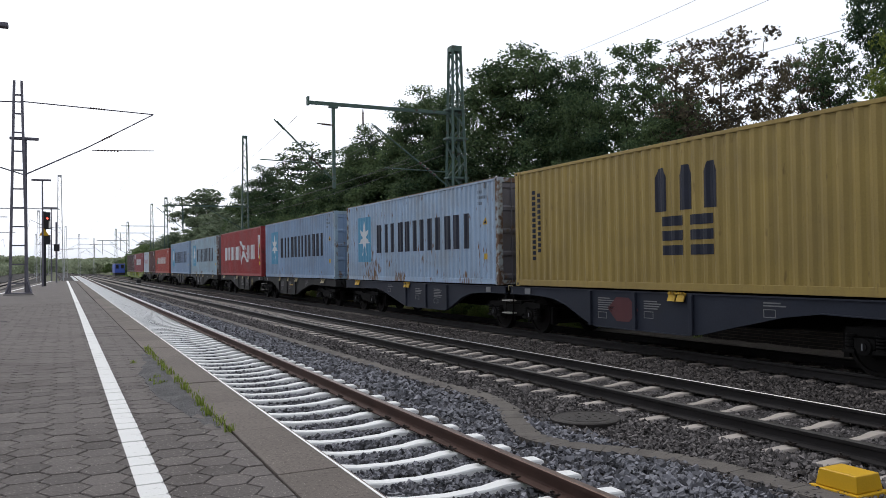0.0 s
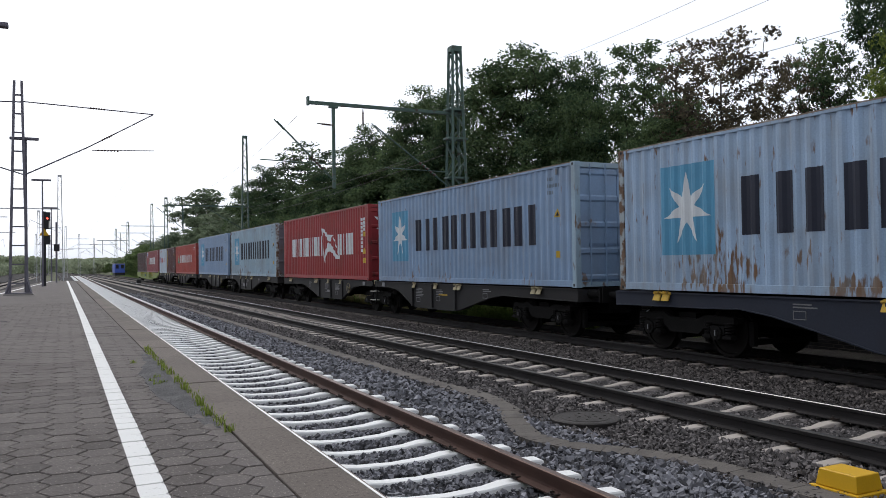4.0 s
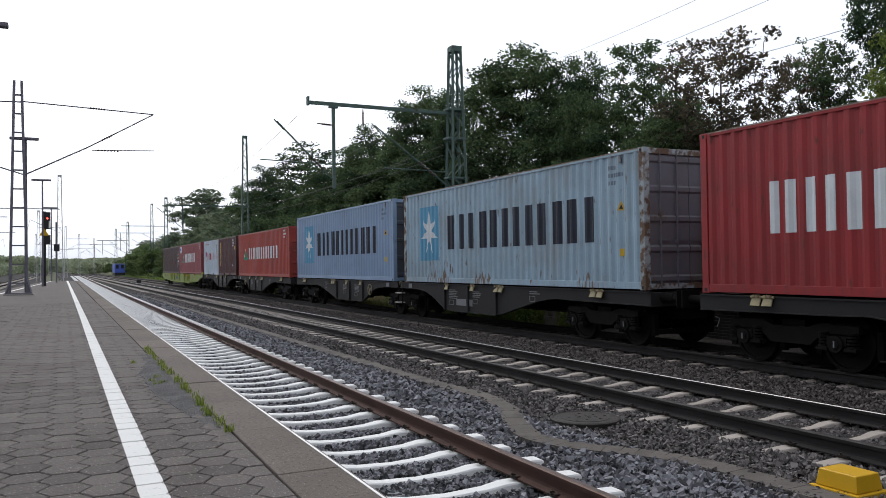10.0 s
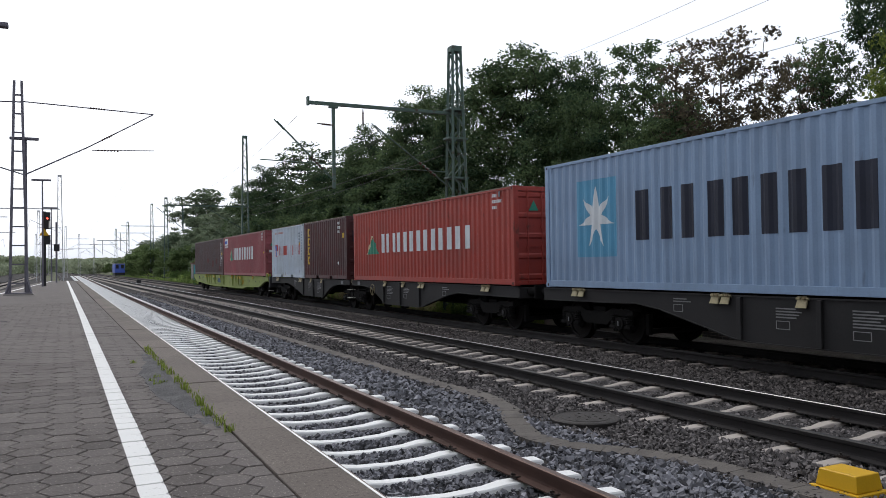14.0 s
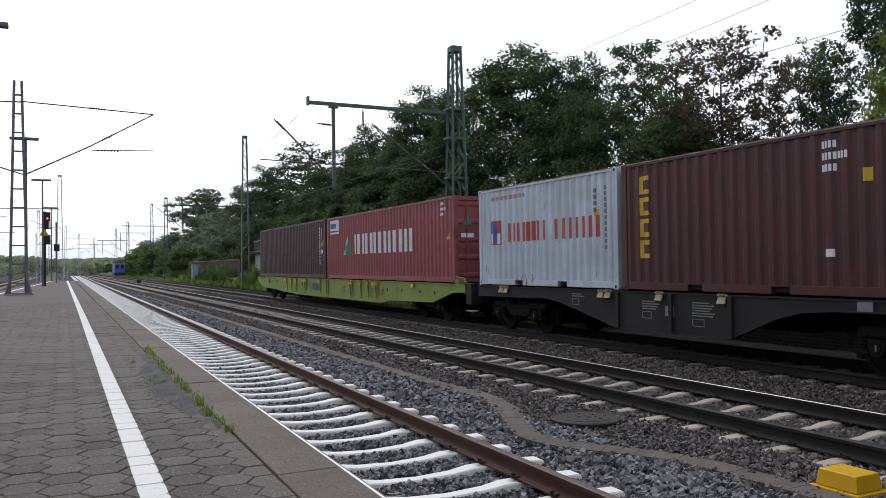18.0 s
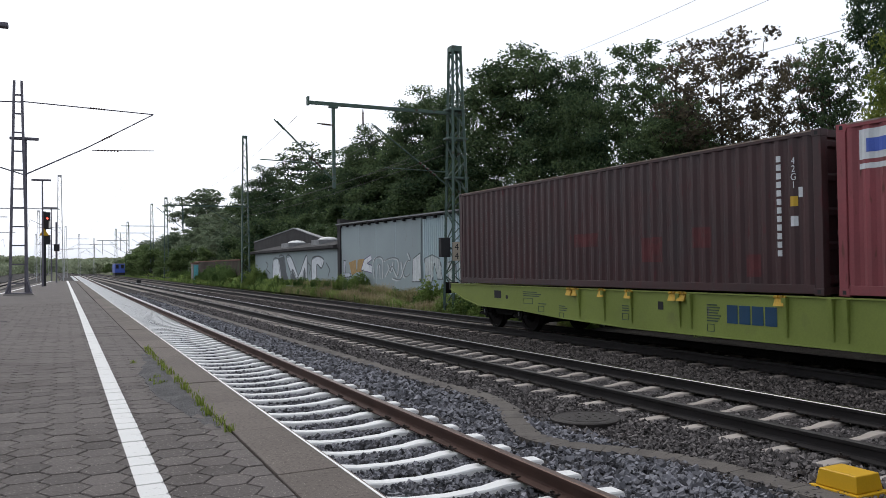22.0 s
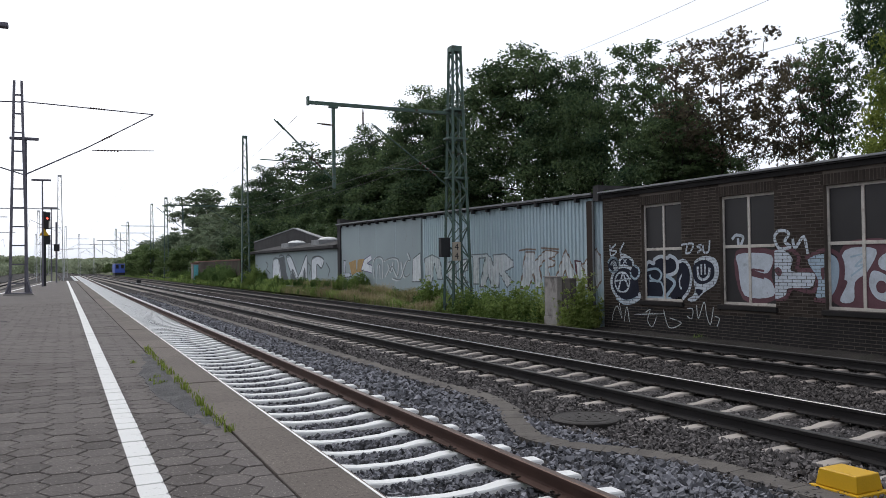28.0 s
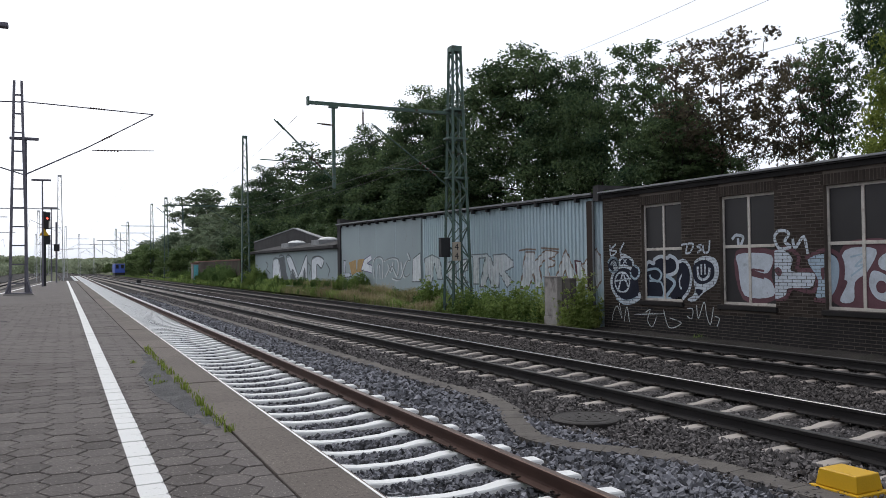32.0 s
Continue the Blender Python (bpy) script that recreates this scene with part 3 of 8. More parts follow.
for r, z in rings:
    cur = [bm.verts.new((r * math.cos(i * math.pi / 18), r * math.sin(i * math.pi / 18), z)) for i in range(36)] if r else [bm.verts.new((0, 0, z))]
    if prev:
        for i in range(36):
            j = (i + 1) % 36
            bm.faces.new((prev[i], prev[j], cur[j], cur[i]) if r else (prev[i], prev[j], cur[0]))
    prev = cur
part("cover", bm, M_CAST, mh)
bm = bmesh.new()
for i in range(14):
    a, r = i * 2.4, 0.05 + 0.016 * i
    box(bm, r * math.cos(a) - 0.012, r * math.cos(a) + 0.012, r * math.sin(a) - 0.012, r * math.sin(a) + 0.012, 0.04, 0.051)
tagged(part("raised_studs", bm, M_CAST, mh), kind="stuff")

yb = thing("track_equipment_box", pose(6.05, 4.59, -0.19), "yellow enamelled equipment box beside the rail", "equipment box")
bm = bmesh.new()
frustum(bm, [(-0.165, -0.20, 0.03), (0.165, -0.20, 0.03), (0.165, 0.20, 0.03), (-0.165, 0.20, 0.03)], [(-0.145, -0.178, 0.17), (0.145, -0.178, 0.17), (0.145, 0.178, 0.17), (-0.145, 0.178, 0.17)])
bmesh.ops.bevel(bm, geom=list(bm.edges), offset=0.012, segments=3, affect="EDGES", profile=0.6)
part("cover", bm, M_YELLOW, yb, smooth=False)
part("base_flange", boxed(-0.20, 0.20, -0.235, 0.235, -0.03, 0.028, r=0.008), M_YELLOW, yb)

tb = thing("trackside_box", pose(9.92, 110.5, -0.2), "small dark metal box between the distant tracks", "equipment box")
part("case", boxed(-0.28, 0.28, -0.4, 0.4, -0.03, 0.40, r=0.04), M_BLACK, tb)
part("lid", boxed(-0.31, 0.31, -0.43, 0.43, 0.401, 0.44, r=0.015), M_BLACK, tb)

# ---- loose ballast stones ----
LINE = np.array([(c.x, c.y) for c in curve])


def off_duct(p):
    """Leaves out the stones that would lie on the lids."""
    d = np.full(len(p), 9.0)
    near = (p[:, 0] > 4.4) & (p[:, 0] < 6.2) & (p[:, 1] < 13)
    for x, y in LINE:
        d = np.where(near, np.minimum(d, np.hypot(p[:, 0] - x, (p[:, 1] - y) * 0.8)), d)
    d = np.where(p[:, 1] >= 11.9, np.abs(p[:, 0] - 5.62), d)
    return p[(d > 0.125) & (np.hypot(p[:, 0] - 5.86, p[:, 1] - 8.06) > 0.40)]


def off_sleepers(p, x, phase):
    """Leaves most of each sleeper's top free of stones."""
    u = p[:, 1] - phase
    on = (np.abs(u - 0.63 * np.round(u / 0.63)) < 0.078) & (np.abs(p[:, 0] - x) < 1.19)
    return p[~on | (rng.random(len(p)) < 0.06)]


rng = np.random.default_rng(11)
for k, (y0, y1, per, size) in enumerate(((-7.0, 3.0, 150, 0.060), (3.0, 9.0, 640, 0.044), (9.0, 17.0, 350, 0.055), (17.0, 32.0, 240, 0.056), (32.0, 66.0, 125, 0.075))):
    drop = (0.008, 0.0, 0.008, 0.014, 0.014)[k]
    a = scatter(rng, 1.3, 5.45, y0, y1, per, bed_new, 0.01)
    a[:, 2] -= drop + np.where(a[:, 0] - 0.01 * a[:, 1] < 4.42, drop * 0.4, 0.0)
    # the new sleepers are swept clean
    u = a[:, 1] + 0.00997 * a[:, 0] - 6.24
    near = np.abs(u - 0.625 * np.round(u / 0.625)) < 0.088 + 0.25 * size
    a = a[~(near & (a[:, 0] - 0.01 * a[:, 1] < 2.985 + 1.42)) | (rng.random(len(a)) < 0.012)]
    if k > 0:
        # finer stones lie level between the sleepers
        a = a[a[:, 0] - 0.01 * a[:, 1] > 4.38]
        e = scatter(rng, 1.3, 4.40, y0, y1, (0, 820, 640, 420, 260)[k], bed_new, 0.01)
        e[:, 2] += (0, 0.010, -0.012, -0.030, -0.042)[k]
        u = e[:, 1] + 0.00997 * e[:, 0] - 6.24
        e = e[np.abs(u - 0.625 * np.round(u / 0.625)) > 0.138]
        tagged(stones("ballast_stones", e, (0, 0.036, 0.038, 0.040, 0.050)[k], M_STONE_NEW, bed, 50 + k), kind="stuff")
    tagged(stones("ballast_stones", off_duct(a), size, M_STONE_NEW, bed, 20 + k), kind="stuff")
    b = scatter(rng, 5.4, 9.4, y0 + 1.2, y1 + 1.2, per * 1.15, bed_old)
    b[:, 2] -= drop
    b = off_sleepers(b, T2, 5.30)
    tagged(stones("ballast_stones", off_duct(b), size * 0.80, M_STONE_OLD, bed, 30 + k), kind="stuff")
    c = scatter(rng, 9.2, 13.4, y0 + 1.8, y1 + 1.8, per * 0.95, bed_old)
    c[:, 2] -= drop
    c = off_sleepers(c, T3, 5.15)
    tagged(stones("ballast_stones", c, size * 0.80, M_STONE_SHADED, bed, 40 + k), kind="stuff")


# ---- the freight train: containers ----
def paint(name, col, rust=(0.13, 0.06, 0.035), amount=0.34, rough=0.5, dirt=1.0, foot=None, grime=(0.10, 0.085, 0.06), film=0.34):
    """Container paint: rust runs that gather low down, and a film of traffic dirt washed into upright streaks."""
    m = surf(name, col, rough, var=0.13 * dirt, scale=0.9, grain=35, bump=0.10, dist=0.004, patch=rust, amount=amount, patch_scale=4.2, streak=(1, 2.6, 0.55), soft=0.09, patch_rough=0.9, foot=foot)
    n, l = m.node_tree.nodes, m.node_tree.links
    b = n["Principled BSDF"]
    old = b.inputs["Base Color"].links[0].from_socket
    co = n.new("ShaderNodeTexCoord").outputs["Object"]
    total = None
    for scale, sy, sz, lo, hi in ((1.0, 7.0, 0.22, 0.44, 0.74), (1.3, 0.5, 0.9, 0.45, 0.75)):
        mp = n.new("ShaderNodeMapping")
        mp.inputs["Scale"].default_value = (1, sy, sz)
        l.new(co, mp.inputs["Vector"])
        t = n.new("ShaderNodeTexNoise")
        t.inputs["Scale"].default_value, t.inputs["Detail"].default_value = scale, 6
        l.new(mp.outputs[0], t.inputs["Vector"])
        k = n.new("ShaderNodeMapRange")
        k.inputs[1].default_value, k.inputs[2].default_value = lo, hi
        k.inputs[4].default_value = film * dirt
        l.new(t.outputs["Fac"], k.inputs[0])
        if total is None:
            total = k.outputs[0]
        else:
            add = n.new("ShaderNodeMath")
            l.new(total, add.inputs[0])
            l.new(k.outputs[0], add.inputs[1])
            total = add.outputs[0]
    mx = n.new("ShaderNodeMix")
    mx.data_type = "RGBA"
    mx.inputs[7].default_value = (*grime, 1)
    l.new(total, mx.inputs[0])
    l.new(old, mx.inputs[6])
    l.new(mx.outputs[2], b.inputs["Base Color"])
    return m


P_MUSTARD = paint("mustard_yellow_paint", (0.30, 0.215, 0.062), (0.20, 0.14, 0.05), 0.36, grime=(0.15, 0.11, 0.05), film=0.28)
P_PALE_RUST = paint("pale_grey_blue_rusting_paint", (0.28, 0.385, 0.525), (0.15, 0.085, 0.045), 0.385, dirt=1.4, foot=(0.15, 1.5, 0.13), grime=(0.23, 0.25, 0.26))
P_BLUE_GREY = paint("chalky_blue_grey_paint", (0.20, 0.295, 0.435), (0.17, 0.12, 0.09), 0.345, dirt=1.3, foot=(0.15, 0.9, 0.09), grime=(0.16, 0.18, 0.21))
P_RED = paint("bright_red_paint", (0.27, 0.025, 0.028), (0.13, 0.04, 0.035), 0.37, grime=(0.11, 0.035, 0.033))
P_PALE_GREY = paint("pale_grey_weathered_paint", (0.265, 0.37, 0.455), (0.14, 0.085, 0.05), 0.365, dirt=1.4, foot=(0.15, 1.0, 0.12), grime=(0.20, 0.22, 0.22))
P_CLEAN_GREY = paint("clean_blue_grey_paint", (0.195, 0.28, 0.41), (0.16, 0.22, 0.31), 0.36, 0.45, grime=(0.14, 0.175, 0.23), film=0.25)
# shade of the gaps between containers is put into these door colours
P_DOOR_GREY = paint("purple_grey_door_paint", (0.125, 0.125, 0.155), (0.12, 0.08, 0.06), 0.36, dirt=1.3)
P_DOOR_SHADE = paint("dark_slate_door_paint", (0.050, 0.058, 0.080), (0.04, 0.04, 0.045), 0.36)
P_ORANGE_RED = paint("orange_red_paint", (0.31, 0.043, 0.031), (0.16, 0.05, 0.04), 0.36, grime=(0.13, 0.04, 0.035))
P_MAROON = paint("dull_maroon_paint", (0.066, 0.020, 0.022), (0.11, 0.030, 0.031), 0.43, dirt=1.5, grime=(0.040, 0.026, 0.028))
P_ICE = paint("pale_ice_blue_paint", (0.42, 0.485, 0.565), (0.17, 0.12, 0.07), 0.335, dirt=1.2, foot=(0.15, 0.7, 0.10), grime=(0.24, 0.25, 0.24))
P_FADED_RED = paint("faded_rose_red_paint", (0.235, 0.056, 0.066), (0.12, 0.045, 0.04), 0.38, dirt=1.3, grime=(0.12, 0.055, 0.055), film=0.24)
P_BROWN = paint("dark_brown_paint", (0.0534, 0.0250, 0.0260), (0.085, 0.032, 0.035), 0.39, dirt=1.5, grime=(0.040, 0.034, 0.036))
P_TAN_EDGE = surf("worn_rusty_edge", (0.20, 0.155, 0.12), 0.85, var=0.4, scale=2.5, grain=40, bump=0.3, patch=(0.30, 0.27, 0.24), amount=0.5, patch_scale=3.5)
P_RUSTY_POST = surf("rusted_steel_post", (0.13, 0.085, 0.06), 0.85, var=0.4, scale=3, grain=40, bump=0.4, patch=(0.30, 0.34, 0.36), amount=0.54, patch_scale=5)
K_NAVY = surf("navy_black_marking", (0.014, 0.017, 0.031), 0.55, var=0.25, scale=2, patch=(0.10, 0.13, 0.17), amount=0.25, patch_scale=8)
K_BLUE = surf("sky_blue_marking", (0.082, 0.265, 0.415), 0.5, var=0.12, scale=2)
K_WHITE = surf("white_marking", (0.55, 0.58, 0.60), 0.55, var=0.10, scale=3)
K_GREEN = surf("green_marking", (0.03, 0.20, 0.13), 0.5, var=0.15, scale=3)
K_RED = surf("red_marking", (0.36, 0.058, 0.050), 0.55, var=0.2, scale=3)
K_WEB = surf("faded_pink_marking", (0.36, 0.20, 0.19), 0.6, var=0.2, scale=5)
K_ROYAL = surf("royal_blue_marking", (0.06, 0.11, 0.42), 0.5, var=0.1)
K_YELLOW = surf("yellow_marking", (0.48, 0.31, 0.03), 0.5, var=0.12)
K_TEAL = surf("dark_green_stencil", (0.045, 0.075, 0.050), 0.6, var=0.2)
K_MARK = surf("dark_blue_marking", (0.012, 0.050, 0.105), 0.5, var=0.15)
K_TAN = surf("tan_marking", (0.50, 0.38, 0.24), 0.6, var=0.15)
K_GREY = surf("grey_plate", (0.16, 0.165, 0.175), 0.6, var=0.15)
K_FAINT = surf("faint_grey_marking", (0.13, 0.165, 0.20), 0.6, var=0.2, scale=6)
K_DATA = surf("pale_grey_stencil", (0.16, 0.16, 0.165), 0.7, var=0.2)
K_FADED_RED = surf("faded_red_stencil", (0.085, 0.026, 0.030), 0.7, var=0.3)
K_FADED_BROWN = surf("faded_red_overpaint", (0.090, 0.022, 0.024), 0.6, var=0.3, scale=3, patch=(0.045, 0.025, 0.025), amount=0.5, patch_scale=4, soft=0.3)
PITCH, DEEP, SKIN = 0.278, 0.036, 1.206


def wave(y):
    """How far the corrugated side lies behind its outermost plane."""
    k = (y / PITCH) % 1.0
    for a, b, p, q in ((0, 0.26, 0, 0), (0.26, 0.5, 0, 1), (0.5, 0.76, 1, 1), (0.76, 1.0, 1, 0)):
        if k <= b:
            return DEEP * (p + (q - p) * (k - a) / (b - a))
    return 0.0


def breaks(y0, y1):
    """Where the corrugation bends between y0 and y1."""
    out, i = [], math.floor(y0 / PITCH)
    while i * PITCH < y1:
        out += [(i + k) * PITCH for k in (0, 0.26, 0.5, 0.76)]
        i += 1
    return [y for y in out if y0 < y < y1]


def marking(name, polys, mat, parent, lift=0.003, label=""):
    """Paint on the corrugated side: flat outlines of (y, z) folded over the corrugation."""
    bm = bmesh.new()
    for poly in polys:
        bm.faces.new([bm.verts.new((0, y, z)) for y, z in poly])
    ys = [v.co.y for v in bm.verts]
    for y in breaks(min(ys), max(ys)):
        bmesh.ops.bisect_plane(bm, geom=bm.verts[:] + bm.edges[:] + bm.faces[:], plane_co=(0, y, 0), plane_no=(0, 1, 0))
    for v in bm.verts:
        v.co.x = -SKIN + wave(v.co.y) - lift
    bmesh.ops.recalc_face_normals(bm, faces=bm.faces)
    for f in bm.faces:
        if f.normal.x > 0:
            f.normal_flip()
    return part(name, bm, mat, parent, label)


def rect(y0, y1, z0, z1):
    return [(y0, z0), (y1, z0), (y1, z1), (y0, z1)]


def word(parent, y_left, y_right, z0, z1, widths, mat, label, gap=0.16):
    """A word as plain bars: two upright strokes for each character, in its width."""
    total = sum(widths) + gap * (len(widths) - 1)
    k, y = (y_left - y_right) / total, y_left
    for w in widths:
        a = y - w * k
        s = min(0.36 * w * k, 0.36)
        if w < 0.5:
            polys = [rect(a, y, z0, z1)]
        else:
            polys = [rect(a, a + s, z0, z1), rect(y - s, y, z0, z1)]
        marking("lettering_bar", polys, mat, parent, 0.006, label)
        y = a - gap * k


def lines(parent, y_left, y_right, z_top, rows, height, gap, mat, upright=False):
    """Small writing as plain bars."""
    polys = []
    for i in range(rows):
        if upright:
            z = z_top - i * (height + gap)
            polys.append(rect(y_right, y_left, z - height, z))
        else:
            z = z_top - i * (height + gap)
            n = (4, 7, 4)[i % 3]
            w = (y_left - y_right) / 7
            polys += [rect(y_left - (j + 0.72) * w, y_left - j * w, z - height, z) for j in range(n)]
    tagged(marking("stencil", polys, mat, parent, 0.005), kind="stuff")


def star(cy, cz, ry, rz, points=7, inner=0.36, turn=0.0):
    out = []
    for i in range(2 * points):
        a = math.pi / 2 + turn + i * math.pi / points
        k = 1.0 if i % 2 == 0 else inner
        out.append((cy + ry * k * math.cos(a), cz + rz * k * math.sin(a)))
    return out


def container(u, length, height, mat, label, post=None, door_mat=None, pockets=False):
    """A freight container with corrugated sides, posts, rails, castings, and doors at its near end."""
    c = thing("shipping_container", pose(T3, u, 1.18), label, "shipping container", "containers of the freight train")
    h, top, a = length / 2, height, length / 2
    post, door_mat = post or mat, door_mat or mat
    ys = [-h + 0.10] + breaks(-h + 0.10, h - 0.10) + [h - 0.10]
    for s in (-1, 1):
        bm = bmesh.new()
        row = [[bm.verts.new((s * (SKIN - wave(y)), y, z)) for z in (0.16, top - 0.07)] for y in ys]
        for p, q in zip(row, row[1:]):
            bm.faces.new((p[0], p[1], q[1], q[0]) if s < 0 else (p[0], q[0], q[1], p[1]))
        row = [[bm.verts.new((s * (SKIN - wave(y) - 0.02), y, z)) for z in (0.16, top - 0.07)] for y in ys]
        for p, q in zip(row, row[1:]):
            bm.faces.new((p[0], q[0], q[1], p[1]) if s < 0 else (p[0], p[1], q[1], q[0]))
        part("side_panel", bm, mat, c)
        rail = part("top_rail", boxed(s * 1.150, s * 1.214, -h + 0.15, h - 0.15, top - 0.075, top - 0.004, r=0.008), mat, c)
        if mat not in (P_MUSTARD, P_CLEAN_GREY):
            # thin mottled tan strip along the upper edge
            part("rail_edge", boxed(s * 1.145, s * 1.217, -h + 0.18, h - 0.18, top - 0.024, top - 0.001), P_TAN_EDGE, rail, "mottled tan upper edge")
        if pockets:
            for p, q in ((-h + 0.16, -1.15), (-0.78, 0.78), (1.15, h - 0.16)):
                part("bottom_rail", boxed(s * 1.10, s * 1.212, p, q, 0.02, 0.165, r=0.008), post if pockets == 2 else mat, c)
            part("bottom_rail", boxed(s * 1.10, s * 1.211, -1.16, 1.16, 0.145, 0.166), mat, c)
        else:
            part("bottom_rail", boxed(s * 1.10, s * 1.212, -h + 0.16, h - 0.16, 0.02, 0.165, r=0.008), mat, c)
        for e in (-1, 1):
            part("corner_post", boxed(s * 1.07, s * 1.216, e * (h - 0.155) if e > 0 else -h + 0.003, h - 0.003 if e > 0 else -h + 0.155, 0.11, top - 0.11, r=0.012), post if e < 0 or post is P_RUSTY_POST else mat, c)
            for z in (0.0, top - 0.118):
                bm = boxed(s * 1.055, s * 1.219, e * (h - 0.178) if e > 0 else -h, h if e > 0 else -h + 0.178, z, z + 0.118, r=0.01)
                y = e * (h - 0.09)
                cc = part("corner_casting", bm, post if e < 0 or post is P_RUSTY_POST else mat, c)
                # black plate paints the dark inside of the casting's hole
                part("casting_hole", boxed(s * 1.2185, s * 1.221, y - 0.03, y + 0.03, z + 0.03, z + 0.09), M_BLACK, cc)
    part("roof", boxed(-1.16, 1.16, -h + 0.02, h - 0.02, top - 0.045, top - 0.012), mat, c)
    part("floor", boxed(-1.12, 1.12, -h + 0.12, h - 0.12, 0.05, 0.16), M_BLACK, c)
    bm = bmesh.new()
    box(bm, -1.10, 1.10, h - 0.06, h - 0.03, 0.1, top - 0.1)
    for i in range(9):
        x = -0.98 + i * 0.245
        box(bm, x - 0.06, x + 0.06, h - 0.031, h - 0.008, 0.18, top - 0.2)
    part("end_wall", bm, mat, c)
    for z0, z1 in ((0.02, 0.13), (top - 0.13, top - 0.01)):
        part("end_sill", boxed(-1.06, 1.06, -h + 0.012, -h + 0.13, z0, z1, r=0.008), post, c)
        part("end_sill", boxed(-1.06, 1.06, h - 0.13, h - 0.012, z0, z1, r=0.008), mat, c)
    for s in (-1, 1):
        bm = bmesh.new()
        x0, x1 = (-1.065, -0.008) if s < 0 else (0.008, 1.065)
        # one pressed sheet: a back edge and a front with five horizontal ridges
        outline = [(-h + 0.085, 0.135), (-h + 0.05, 0.135)]
        n = 5
        for i in range(n):
            z = 0.19 + i * (top - 0.46) / (n - 1)
            outline += [(-h + 0.05, z - 0.04), (-h + 0.022, z), (-h + 0.022, z + 0.08), (-h + 0.05, z + 0.12)]
        outline += [(-h + 0.05, top - 0.135), (-h + 0.085, top - 0.135)]
        prism_x(bm, outline, x0, x1)
        bmesh.ops.recalc_face_normals(bm, faces=bm.faces)
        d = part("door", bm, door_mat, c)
        for k in (0.30, 0.74):
            bm = bmesh.new()
            x = s * (0.05 + k)
            tube(bm, (x, -h + 0.012, 0.06), (x, -h + 0.012, top - 0.05), 0.017, seg=8)
            for z in (0.2, 0.95, 1.5, top - 0.3):
                box(bm, x - 0.035, x + 0.035, -h + 0.004, -h + 0.05, z, z + 0.07)
            box(bm, x - 0.02, x + s * -0.30, -h + 0.0, -h + 0.018, 1.02, 1.05)
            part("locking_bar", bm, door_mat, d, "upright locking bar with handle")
    return c


def small_marks(c, h, mat, tri=True, both=True, yl=None):
    """Number block, warning triangle and yellow sticker near the door end."""
    y = yl if yl is not None else -h + 1.14
    lines(c, y, y - 0.46, 2.62 if both else 2.45, 3, 0.085, 0.075, mat)
    if tri:
        marking("warning_triangle", [[(y - 0.49, 1.66), (y - 0.27, 1.66), (y - 0.38, 1.86)]], K_YELLOW, c, 0.005)
        marking("triangle_centre", [[(y - 0.43, 1.69), (y - 0.33, 1.69), (y - 0.38, 1.78)]], K_NAVY, c, 0.009)
        marking("yellow_sticker", [rect(y - 0.45, y - 0.33, 0.70, 0.86)], K_YELLOW, c, 0.005)
    part("name_plate", boxed(-1.214, -1.202, y - 0.42, y - 0.35, 2.66 if both else 2.36, 2.80 if both else 2.50), K_GREY, c)


BLOCK6 = (1.0, 1.0, 0.9, 0.95, 0.95, 0.98)
HC = 2.896
train = []


def blue_star(u, mat, label, post=None, door=None, badge=False, square=K_BLUE):
    c = container(u, 12.192, HC, mat, label, post, door)
    marking("blue_square", [rect(3.42, 4.86, 0.70, 2.40)], square, c, 0.004)
    marking("white_star", [star(4.14, 1.56, 0.62, 0.70)], K_WHITE, c, 0.008)
    word(c, 2.80, -4.42, 1.02, 2.03, BLOCK6, K_NAVY, "dark navy lettering", 0.2)
    small_marks(c, 6.096, K_FAINT)
    if badge:
        b = part("door_badge", boxed(-0.50, -0.12, -6.096 + 0.012, -6.096 + 0.022, 1.95, 2.35), K_BLUE, c)
        bm = bmesh.new()
        vs = [bm.verts.new((y - 0.31, -6.096 + 0.009, z)) for y, z in star(0, 2.17, 0.13, 0.14)]
        bm.faces.new(vs)
        part("badge_star", bm, K_WHITE, b)
    train.append((c, u, 1.18))
    return c


# mustard container
c = container(11.40, 12.192, HC, P_MUSTARD, "mustard yellow corrugated shipping container, near clean")
for y0 in (0.52, -0.14, -0.80):
    marking("black_emblem", [rect(y0, y0 + 0.30, 1.55, 2.22), [(y0, 2.22), (y0 + 0.30, 2.22), (y0 + 0.22, 2.40), (y0 + 0.06, 2.40)]], K_NAVY, c, 0.006, "black company emblem in plain blocks")
for y0, y1 in ((0.06, 0.62), (-0.68, -0.10)):
    for z in (1.26, 0.98, 0.70):
        marking("black_emblem", [rect(y0, y1, z, z + 0.19)], K_NAVY, c, 0.006, "black company emblem in plain blocks")
lines(c, 5.30, 5.20, 2.36, 13, 0.09, 0.045, K_NAVY, True)
lines(c, 5.06, 4.96, 2.28, 11, 0.09, 0.045, K_NAVY, True)
train.append((c, 11.40, 1.18))
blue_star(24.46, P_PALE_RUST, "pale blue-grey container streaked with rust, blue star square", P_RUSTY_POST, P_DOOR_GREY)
blue_star(38.20, P_BLUE_GREY, "chalky blue-grey container with dark lettering bars", P_PALE_GREY)

